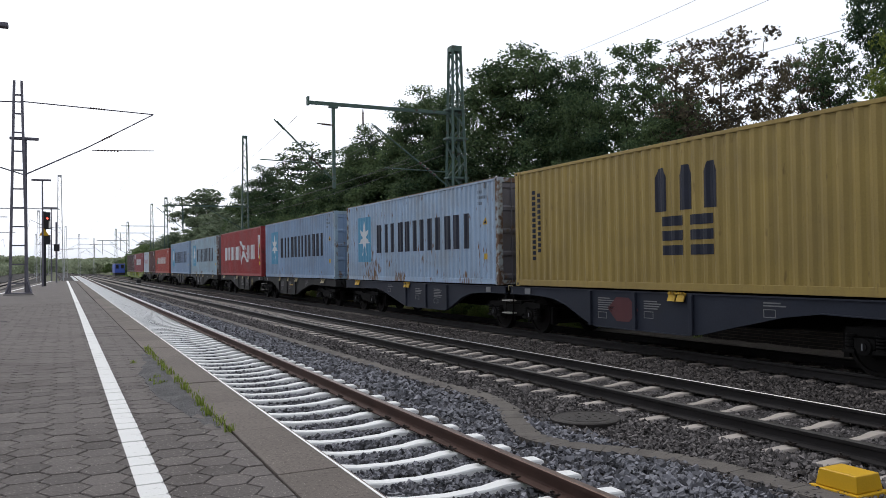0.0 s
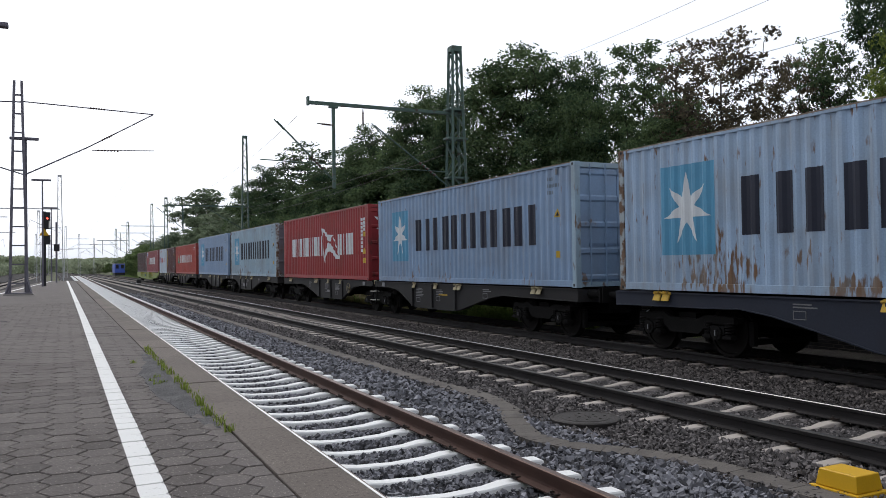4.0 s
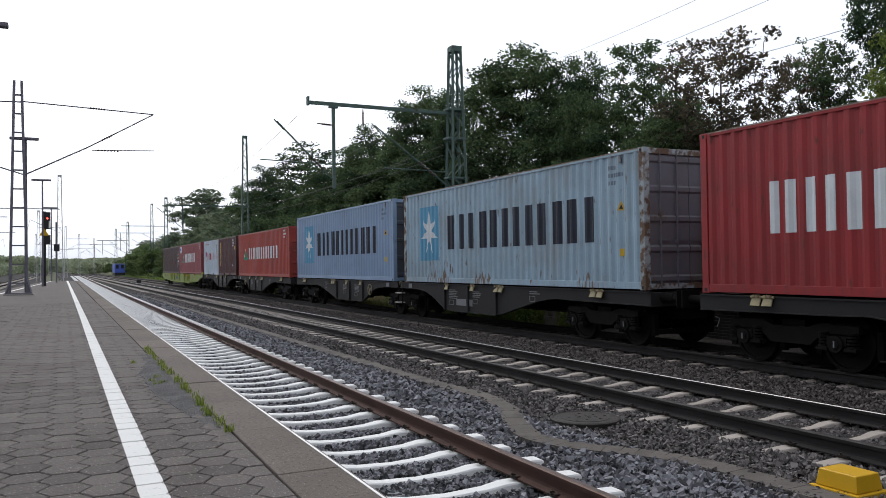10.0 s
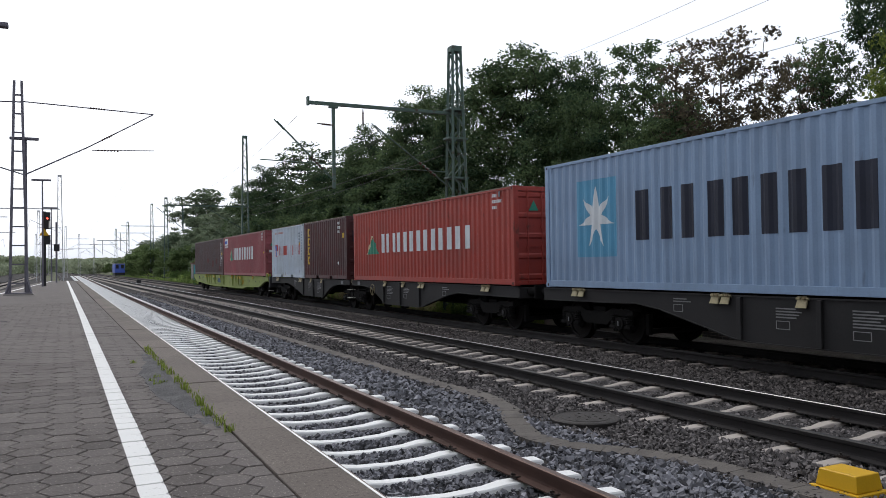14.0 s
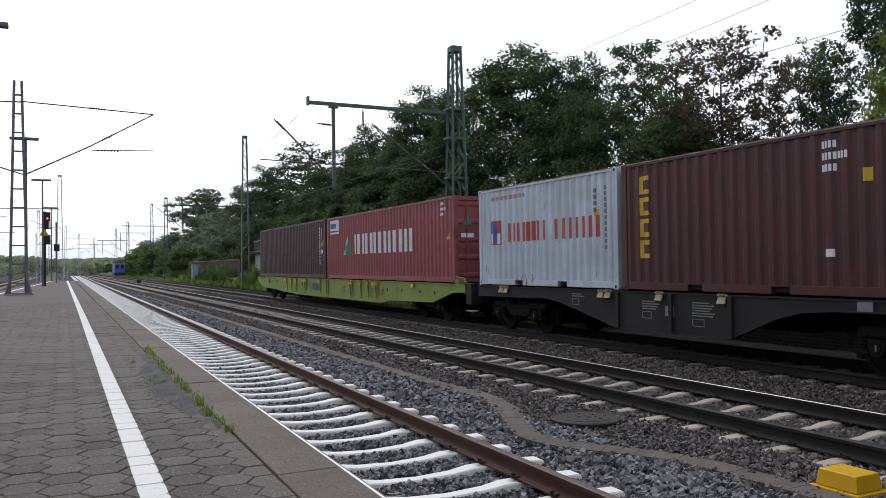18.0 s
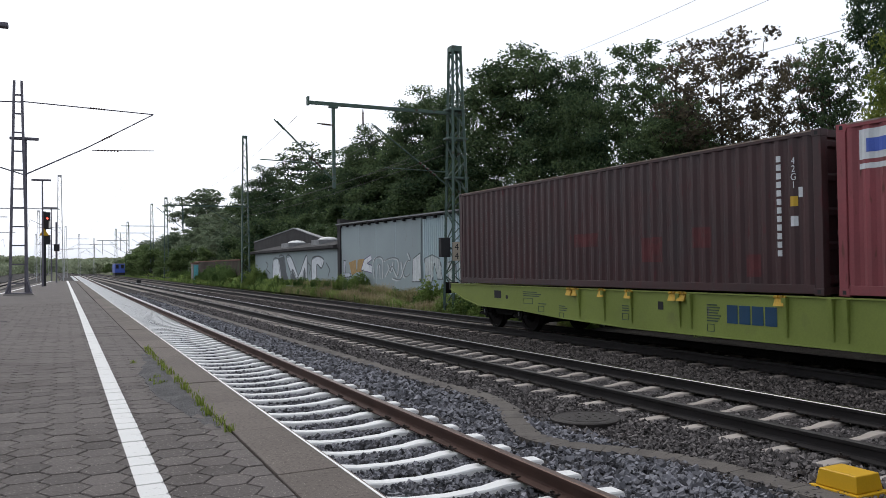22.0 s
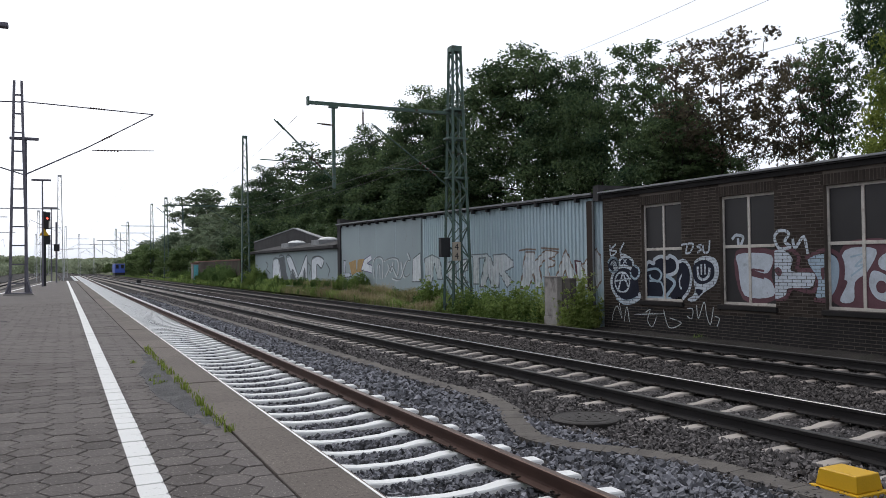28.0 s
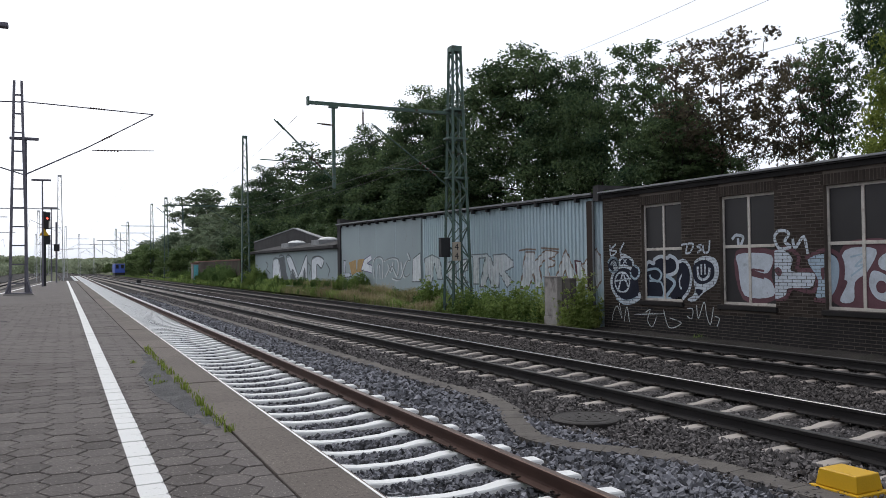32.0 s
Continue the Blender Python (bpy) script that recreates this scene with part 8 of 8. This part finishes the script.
dee = [(16.45, 1.74), (16.12, 1.77), (15.92, 1.61), (15.85, 1.36), (15.93, 1.01), (16.17, 0.76), (16.78, 0.75), (16.60, 1.09), (16.50, 1.46)]
fill(dee, G_NAVY, g, 0.003)
ribbon(dee[:6], 0.09, G_WHITE, g, 0.0055)
ribbon([(16.24, 1.51), (16.43, 1.25), (16.38, 1.02), (16.22, 1.21)], 0.05, G_WHITE, g, 0.006)
oh = [(15.74, 1.69), (15.63, 1.81), (15.36, 1.88), (15.03, 1.83), (14.90, 1.64), (14.90, 1.37), (15.05, 1.13), (15.39, 0.95), (15.63, 0.77), (15.84, 0.68), (16.0, 0.75), (15.80, 0.86), (15.72, 1.04), (15.76, 1.20)]
fill(oh, G_WHITE, g, 0.002)
fill([(15.78, 1.59), (15.60, 1.74), (15.30, 1.77), (15.07, 1.64), (15.04, 1.39), (15.21, 1.22), (15.52, 1.16), (15.73, 1.26)], G_NAVY, g, 0.004)
fill([(15.70, 1.02), (15.45, 1.0), (15.60, 0.86)], G_NAVY, g, 0.004)
ribbon([(15.61, 1.59), (15.58, 1.34), (15.41, 1.28), (15.24, 1.37), (15.20, 1.56)], 0.075, G_WHITE, g, 0.006)
ribbon([(15.48, 1.65), (15.48, 1.41)], 0.06, G_WHITE, g, 0.006)
ribbon([(15.35, 1.66), (15.35, 1.42)], 0.06, G_WHITE, g, 0.006)
for pts in ([(19.22, 2.25), (19.18, 1.94), (18.91, 2.07), (19.18, 2.11), (18.95, 2.27)], [(18.74, 2.15), (18.7, 1.87)], [(18.56, 2.31), (18.74, 2.04), (18.48, 1.95)], [(16.19, 2.19), (15.77, 2.21), (15.85, 2.01), (16.02, 1.96), (15.98, 2.16)],
            [(15.47, 2.17), (15.61, 2.13), (15.48, 2.05), (15.61, 1.98)], [(15.41, 2.15), (15.38, 1.98), (15.22, 2.0), (15.18, 2.26)]):
    ribbon(pts, 0.055, G_WHITE, g)
for pts in ([(19.15, 0.02), (19.1, 0.25), (18.91, 0.45), (18.71, 0.1), (18.82, 0.54)], [(18.62, 0.0), (18.48, 0.44), (18.37, 0.01)], [(18.15, 0.24), (16.9, 0.33)], [(17.67, 0.32), (17.47, 0.41), (17.59, 0.11), (17.4, -0.06), (17.2, 0.24)], [(16.93, 0.43), (16.72, -0.04), (16.25, 0.11), (16.68, 0.22)],
            [(16.02, 0.5), (15.82, 0.5), (15.86, 0.25), (16.03, 0.3)], [(15.68, 0.6), (15.62, 0.27), (15.41, 0.7), (15.32, 0.33), (15.2, 0.15), (15.09, 0.58)], [(15.05, 0.35), (14.9, 0.3), (14.98, 0.1)]):
    ribbon(pts, 0.026, G_SILVER, g)

g = thing("graffiti", pose(0, 0, 0), "white graffiti with wine-red outlines on wall and windows", "graffiti", "graffiti on the walls", "structure")
e = [(14.37, 1.91), (13.37, 1.87), (13.49, 1.45), (13.94, 1.52), (13.98, 1.41), (13.42, 1.28), (13.34, 0.91), (14.19, 0.9), (14.38, 1.59)]
fill([(14.45, 1.98), (13.30, 1.97), (13.38, 1.40), (13.25, 0.84), (14.25, 0.80)], G_WINE, g, 0.001)
fill(e, G_WHITE, g, 0.004)
ribbon([(13.60, 1.50), (13.94, 1.53), (13.98, 1.41), (13.60, 1.33)], 0.05, G_WINE, g, 0.006)
r = [(13.21, 1.89), (12.86, 1.95), (12.66, 1.76), (12.7, 1.5), (12.12, 1.46), (12.11, 1.25), (12.23, 1.13), (12.78, 1.11), (12.89, 0.94), (13.23, 0.93)]
fill(r, G_WHITE, g, 0.004)
ribbon([(13.29, 1.89), (12.86, 2.02), (12.51, 1.84), (12.52, 1.54), (12.08, 1.5), (12.03, 1.25), (12.18, 1.04), (12.68, 1.12), (12.89, 0.88), (13.29, 0.88)], 0.10, G_WINE, g, 0.002)
fill([(13.17, 1.52), (13.06, 1.59), (12.95, 1.48), (13.04, 1.37)], G_WINE, g, 0.006)
o = [(12.26, 1.75), (11.83, 1.87), (11.6, 1.7), (11.61, 1.3), (11.78, 0.97), (12.07, 0.94), (12.0, 1.3)]
fill(o, G_BLUE, g, 0.003)
ribbon([(12.3, 1.80), (11.83, 1.95), (11.52, 1.74), (11.52, 1.27), (11.72, 0.90), (12.1, 0.87)], 0.09, G_WINE, g, 0.005)
fill([(11.93, 1.54), (11.81, 1.58), (11.79, 1.42), (11.89, 1.32)], G_WINE, g, 0.006)
fill([(11.55, 1.94), (11.01, 2.17), (10.30, 2.0), (10.40, 0.80), (11.72, 0.81)], G_WINE, g, 0.001)
fill([(11.44, 1.94), (10.72, 1.95), (10.92, 1.5), (11.21, 1.27), (11.26, 0.87), (11.58, 0.86), (11.39, 1.26), (11.52, 1.38)], G_WHITE, g, 0.004)
ribbon([(11.3, 1.8), (10.95, 1.85), (11.2, 1.6), (10.95, 1.65), (11.3, 1.4)], 0.04, G_BLUE, g, 0.006)
fill([(10.65, 1.77), (10.30, 1.92), (10.15, 1.51), (10.61, 1.54)], G_WHITE, g, 0.004)
fill([(10.82, 1.5), (10.53, 1.43), (10.30, 1.17), (10.35, 0.9), (10.71, 0.93), (10.89, 1.19)], G_WHITE, g, 0.004)
fill(arc(10.62, 1.18, 0.12, 0.13, n=10), G_WINE, g, 0.006)
for pts in ([(13.17, 2.28), (13.01, 2.43), (12.75, 2.36), (12.86, 2.17), (12.71, 2.05), (13.02, 2.02), (13.17, 2.28)], [(12.65, 2.22), (12.58, 2.03), (12.35, 2.26), (12.26, 1.9)], [(14.55, 2.29), (14.42, 2.38), (14.21, 2.32), (14.28, 2.14)], [(14.36, 2.12), (14.37, 2.28)]):
    ribbon(pts, 0.075, G_WHITE, g)

g = thing("graffiti", pose(0, 0, 0), "row of faded silver and brown graffiti letters on the shed", "graffiti", "graffiti on the walls", "structure")
SX = WALL_X + 0.052
SY = WALL_X + 0.036


G_PENCIL = surf("mid_grey_spray_paint", (0.17, 0.19, 0.20), 0.7, var=0.3, scale=4, place=True)
layer = 0


def sprayed_letter(pts, edge, face=None, x=SX, width=0.05):
    """A filled letter shape with a darker hand-drawn outline; each lies over the one before."""
    global layer
    layer += 1
    fill(pts, face or G_SILVER, g, 0.002 + 0.0011 * layer, x, False)
    ribbon(pts, width, edge, g, 0.0025 + 0.0011 * layer, x, rounded=False, closed=True)


for pts, m in (([(24.5, 0.85), (24.12, 2.15), (23.55, 2.14), (23.44, 1.84), (22.90, 2.16), (22.60, 2.12), (23.2, 1.60), (23.05, 0.9), (23.5, 0.9), (23.6, 1.40), (23.9, 0.85)], G_RUST), ([(22.85, 2.19), (22.47, 2.16), (22.08, 2.11), (22.28, 1.96), (22.60, 1.90), (22.25, 1.80), (22.34, 1.64), (22.70, 1.60), (22.4, 1.0), (22.9, 0.95)], G_RUST),
               ([(22.40, 0.95), (21.63, 2.22), (21.32, 1.72), (20.95, 0.95), (21.4, 0.95), (21.65, 1.55), (21.95, 0.95)], G_RUST), ([(21.11, 1.81), (20.80, 1.78), (20.50, 1.40), (20.3, 0.95), (21.0, 1.0)], G_WINE), ([(20.75, 1.66), (19.99, 2.18), (19.80, 1.95), (19.78, 1.20), (19.96, 0.95), (20.45, 1.20)], G_RUST),
               ([(28.24, 2.11), (26.97, 2.13), (27.05, 1.98), (27.52, 1.97), (27.54, 0.95), (28.02, 0.95), (28.0, 1.96)], G_PENCIL), ([(27.50, 0.85), (26.97, 2.17), (26.52, 1.94), (26.15, 0.85), (26.60, 0.85), (26.77, 1.35), (27.08, 0.85)], G_PENCIL), ([(26.44, 2.08), (25.51, 2.11), (24.96, 1.85), (24.9, 1.64), (25.53, 1.45), (25.0, 1.10), (25.4, 0.85), (25.95, 1.40), (26.04, 0.85), (26.33, 0.85)], G_PENCIL),
               ([(32.50, 0.95), (32.68, 2.01), (31.86, 2.17), (31.08, 1.99), (30.82, 1.10), (31.3, 1.10), (31.63, 1.79), (31.89, 0.95)], G_PENCIL), ([(30.35, 1.82), (29.61, 1.92), (29.50, 0.95), (30.18, 0.95)], G_PENCIL), ([(29.3, 1.9), (28.55, 1.95), (28.5, 1.5), (29.0, 1.4), (28.5, 1.0), (29.2, 0.95)], G_PENCIL)):
    sprayed_letter(pts, m)
ribbon([(24.55, 2.20), (24.0, 2.25), (23.4, 2.22)], 0.06, G_RUST, g, 0.016, SX, rounded=False)
ribbon([(23.1, 2.27), (22.0, 2.2)], 0.06, G_RUST, g, 0.016, SX, rounded=False)
sprayed_letter([(34.0, 0.95), (33.86, 2.02), (33.05, 2.28), (33.02, 0.97)], G_GREY, None, SY)
sprayed_letter([(43.75, 2.05), (43.35, 2.0), (43.45, 1.3), (42.6, 1.3), (42.55, 1.10), (43.55, 1.08)], G_NAVY, G_WHITE, SY, 0.05)
fill([(42.85, 1.91), (41.73, 2.06), (41.59, 1.37), (42.39, 1.15)], G_OCHRE, g, 0.003, SY, False)
fill([(41.42, 2.06), (40.36, 2.10), (40.83, 1.37), (41.53, 1.37)], G_OCHRE, g, 0.003, SY, False)
sprayed_letter([(40.83, 1.48), (40.36, 2.05), (39.34, 2.29), (39.21, 2.03), (39.93, 1.84), (39.22, 1.73), (39.23, 1.33), (39.66, 1.38)], G_PURPLE, G_BRIGHT, SY)
for pts in ([(38.81, 1.10), (38.93, 1.93), (38.24, 2.17), (37.58, 1.97), (37.60, 1.10)], [(38.4, 1.1), (38.3, 1.7), (38.0, 1.7), (37.95, 1.1)], [(37.45, 1.97), (36.43, 2.10), (35.58, 1.95), (35.72, 1.20), (36.44, 1.67), (37.2, 1.2)], [(36.9, 1.8), (36.5, 1.4), (36.2, 1.9)], [(36.34, 1.10), (35.37, 1.07), (34.65, 1.85), (34.19, 1.98), (34.41, 2.30)], [(35.2, 1.9), (34.9, 1.2), (34.3, 1.3)]):
    ribbon(pts, 0.07, G_PENCIL, g, 0.004, SY)
    ribbon([(p + 0.14, q - 0.03) for p, q in pts], 0.09, G_SILVER, g, 0.003, SY)
# long cracks and stains in the flat sheets
for pts in ([(33.9, 3.75), (34.1, 3.3), (33.9, 2.9), (34.0, 2.5)], [(34.9, 3.5), (34.6, 3.2), (34.8, 2.9)], [(41.0, 3.9), (41.1, 3.3), (41.0, 2.5)], [(38.9, 3.9), (38.8, 3.2), (39.0, 2.8), (38.9, 2.4)]):
    ribbon(pts, 0.022, G_STAIN, g, 0.003, SY)
g = thing("graffiti", pose(0, 0, 0), "angular grey graffiti letters on the low white building", "graffiti", "graffiti on the walls", "structure")
for pts, face in (([(62.4, 2.1), (61.6, 1.9), (62.2, 1.5), (61.0, 1.2)], None), ([(60.2, 0.7), (60.0, 2.2), (58.6, 2.3), (57.8, 1.7), (56.6, 0.8)], G_BRIGHT), ([(57.6, 0.7), (58.4, 2.35), (56.9, 2.45), (56.3, 1.3), (55.8, 0.7)], G_GREY), ([(56.2, 2.3), (55.0, 2.4), (53.1, 0.9), (54.3, 0.8)], G_BRIGHT), ([(55.2, 0.7), (54.6, 1.5), (53.5, 0.7)], G_GREY), ([(53.4, 0.8), (52.6, 1.4), (51.1, 2.45), (51.2, 0.8)], G_BRIGHT), ([(52.2, 0.7), (51.6, 1.6), (51.4, 0.7)], G_GREY),
                  ([(50.9, 2.0), (50.1, 1.7), (50.6, 1.2)], None), ([(49.9, 0.7), (50.0, 2.1), (48.6, 2.35), (47.4, 2.1), (47.9, 1.6), (48.9, 1.8), (49.0, 0.7)], G_BRIGHT), ([(46.9, 1.9), (46.2, 1.5), (46.6, 1.1)], None)):
    if face:
        fill(pts, face, g, 0.003 if face is G_BRIGHT else 0.005, WALL_X, False)
    ribbon(pts, 0.10, G_GREY, g, 0.007, WALL_X, rounded=face is not None, closed=face is not None)

# ---- bricks of the wall beside the line ----
BL, BH, BJ, COURSE = 0.242, 0.066, 0.010, 0.0765


def brick_mesh(l, h, depth=0.02):
    bm = bmesh.new()
    frustum(bm, [(0.004, 0, 0), (0.004, l, 0), (0.004, l, h), (0.004, 0, h)], [(-0.004, 0.002, 0.002), (-0.004, l - 0.002, 0.002), (-0.004, l - 0.002, h - 0.002), (-0.004, 0.002, h - 0.002)])
    bmesh.ops.recalc_face_normals(bm, faces=bm.faces)
    return bm


def brick_rows(y0, y1, z0, z1, holes):
    """Places and lengths of the bricks of a running bond, cut at the openings."""
    k = 0
    z = z0
    while z + BH <= z1:
        y = y0 - (BL + BJ) / 2 * (k % 2)
        while y < y1:
            spans = [(max(y, y0), min(y + BL, y1))]
            for a, b, c, d in holes:
                if c - 0.02 < z + BH and z < d + 0.02:
                    spans = [s for p, q in spans for s in ((p, min(q, a - 0.006)), (max(p, b + 0.006), q)) if s[1] - s[0] > 0.04]
            for p, q in spans:
                if q - p > 0.04:
                    yield p, z, q - p
            y += BL + BJ
        z += COURSE
        k += 1


br = random.Random(23)
whole, joined, low_rows = None, [], []
HOLES = [(a, b, W_LOW - 0.12, W_HIGH + 0.25) for a, b in WINDOWS]
for y, z, l in brick_rows(B0 + 0.01, B1 - 0.01, -0.21, B_TOP - 0.115, HOLES):
    m = pose(WALL_X + br.uniform(-0.0015, 0.0015), y, z, 0, 0, 0)
    if 11.9 < y < 13.1 and 1.0 < z and abs(l - BL) < 0.001:
        if whole is None:
            whole = part("brick", brick_mesh(BL, BH), M_BRICK, brick_house)
            whole.matrix_basis = m
        else:
            again(whole, m)
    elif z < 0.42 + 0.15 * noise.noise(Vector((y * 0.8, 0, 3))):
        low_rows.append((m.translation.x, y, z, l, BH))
    else:
        joined.append((m.translation.x, y, z, l, BH))
for a, b in WINDOWS:
    y = a - 0.12
    while y < b + 0.06:
        joined.append((WALL_X + br.uniform(-0.0015, 0.0015), y, W_HIGH + 0.006, 0.071, 0.235))
        y += 0.083
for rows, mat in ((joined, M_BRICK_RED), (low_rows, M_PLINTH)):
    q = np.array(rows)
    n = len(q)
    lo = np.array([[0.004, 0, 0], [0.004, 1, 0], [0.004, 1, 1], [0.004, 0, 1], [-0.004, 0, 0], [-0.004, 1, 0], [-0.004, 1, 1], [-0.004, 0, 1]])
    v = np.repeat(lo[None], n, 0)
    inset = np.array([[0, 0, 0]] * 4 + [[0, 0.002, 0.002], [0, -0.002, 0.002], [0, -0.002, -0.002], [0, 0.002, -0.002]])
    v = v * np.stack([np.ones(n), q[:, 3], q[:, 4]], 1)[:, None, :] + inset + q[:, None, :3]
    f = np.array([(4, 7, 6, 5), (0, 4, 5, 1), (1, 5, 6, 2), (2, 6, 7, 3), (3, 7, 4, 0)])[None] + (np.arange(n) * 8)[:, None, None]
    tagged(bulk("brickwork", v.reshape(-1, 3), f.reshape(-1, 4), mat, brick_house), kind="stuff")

# ---- paving blocks of the platform ----
HX, HY, TIP = 0.2035, 0.235, 0.034


def paver_mesh(lift=0.0):
    bm = bmesh.new()
    a, b, t = HX / 2 - 0.0034, HY / 2 - 0.0034, TIP
    ring = lambda k, z: [bm.verts.new((x * k, y * k, z)) for x, y in ((-a + t, -b), (a - t, -b), (a + t, 0), (a - t, b), (-a + t, b), (-a - t, 0))]
    low, mid, top = ring(1.0, -0.05), ring(1.0, -0.005), ring(0.965, 0.0)
    for p, q in ((low, mid), (mid, top)):
        for i in range(6):
            j = (i + 1) % 6
            bm.faces.new((p[i], p[j], q[j], q[i]))
    bm.faces.new(top)
    return bm


def paver_spots(x0, x1, y0, y1):
    i = math.ceil(x0 / HX)
    while i * HX < x1:
        j = math.floor(y0 / HY)
        while j * HY < y1:
            yield i * HX, j * HY + (HY / 2 if i % 2 else 0)
            j += 1
        i += 1


STRIPE = (0.346, 0.487)
striped = M_PAVER.copy()
striped.name = "grey_paver_with_painted_line"
n, l = striped.node_tree.nodes, striped.node_tree.links
geo, sep = n.new("ShaderNodeNewGeometry"), n.new("ShaderNodeSeparateXYZ")
l.new(geo.outputs["Position"], sep.inputs[0])
along = n.new("ShaderNodeMath")
along.operation = "MULTIPLY_ADD"
along.inputs[1].default_value = math.tan(radians(TURN))
l.new(sep.outputs["Y"], along.inputs[0])
l.new(sep.outputs["X"], along.inputs[2])
wear = n.new("ShaderNodeTexNoise")
wear.inputs["Scale"].default_value = 22
l.new(geo.outputs["Position"], wear.inputs["Vector"])
jit = n.new("ShaderNodeMath")
jit.operation = "MULTIPLY_ADD"
jit.inputs[1].default_value, jit.inputs[2].default_value = 0.008, -0.004
l.new(wear.outputs["Fac"], jit.inputs[0])
pos = n.new("ShaderNodeMath")
l.new(along.outputs[0], pos.inputs[0])
l.new(jit.outputs[0], pos.inputs[1])
bend = n.new("ShaderNodeMapRange")
bend.interpolation_type = "SMOOTHSTEP"
bend.inputs[1].default_value, bend.inputs[2].default_value = 20.0, 32.0
bend.inputs[3].default_value, bend.inputs[4].default_value = 0.0, 0.012
l.new(sep.outputs["Y"], bend.inputs[0])
bent = n.new("ShaderNodeMath")
l.new(pos.outputs[0], bent.inputs[0])
l.new(bend.outputs[0], bent.inputs[1])
dist_n = n.new("ShaderNodeMath")
dist_n.operation = "SUBTRACT"
dist_n.inputs[1].default_value = sum(STRIPE) / 2
l.new(bent.outputs[0], dist_n.inputs[0])
ab = n.new("ShaderNodeMath")
ab.operation = "ABSOLUTE"
l.new(dist_n.outputs[0], ab.inputs[0])
less = n.new("ShaderNodeMapRange")
less.inputs[1].default_value, less.inputs[2].default_value = 0.069, 0.072
less.inputs[3].default_value, less.inputs[4].default_value = 1.0, 0.0
l.new(ab.outputs[0], less.inputs[0])
scuff = n.new("ShaderNodeMapRange")
scuff.inputs[1].default_value, scuff.inputs[2].default_value = 0.26, 0.34
scuff.inputs[3].default_value, scuff.inputs[4].default_value = 0.75, 1.0
l.new(wear.outputs["Fac"], scuff.inputs[0])
cover = n.new("ShaderNodeMath")
cover.operation = "MULTIPLY"
l.new(less.outputs[0], cover.inputs[0])
l.new(scuff.outputs[0], cover.inputs[1])
mixed = n.new("ShaderNodeMix")
mixed.data_type = "RGBA"
mixed.inputs[7].default_value = (0.64, 0.635, 0.62, 1)
bsdf = n["Principled BSDF"]
old = bsdf.inputs["Base Color"].links[0].from_socket
l.new(cover.outputs[0], mixed.inputs[0])
l.new(old, mixed.inputs[6])
l.new(mixed.outputs[2], bsdf.inputs["Base Color"])

base = None
pv = random.Random(17)
rest = []
for x, y in paver_spots(-5.6, 1.14, -8.8, 30):
    if x < left_edge(y) + 0.15:
        continue
    m = pose(x, y, PLAT_Z + pv.uniform(-0.0025, 0.002), pv.uniform(-0.5, 0.5), pv.uniform(-0.4, 0.4), pv.uniform(-0.5, 0.5))
    if -1.1 < x < 0.9 and 3.6 < y < 9.3:
        if base is None:
            base = part("paving_block", paver_mesh(), striped, plat)
            base.matrix_basis = m
        else:
            again(base, m)
    else:
        rest.append(m)
src = paver_mesh()
src.verts.index_update()
sv = np.array([v.co[:] for v in src.verts])
sq = np.array([[v.index for v in f.verts] for f in src.faces if len(f.verts) == 4])
st = np.array([[v.index for v in f.verts] for f in src.faces if len(f.verts) == 6][0])
sq = np.concatenate([sq, [st[[0, 1, 2, 3]], st[[0, 3, 4, 5]]]])
src.free()
vs = np.concatenate([sv @ np.array(m.to_3x3()).T + np.array(m.translation) for m in rest])
vs[:, 0] = np.minimum(vs[:, 0], np.where(vs[:, 1] < 6.95, 1.056, 1.012))
fs = np.concatenate([sq + i * len(sv) for i in range(len(rest))])
tagged(bulk("distant_paving_blocks", vs, fs, striped, plat), kind="stuff")

motions()
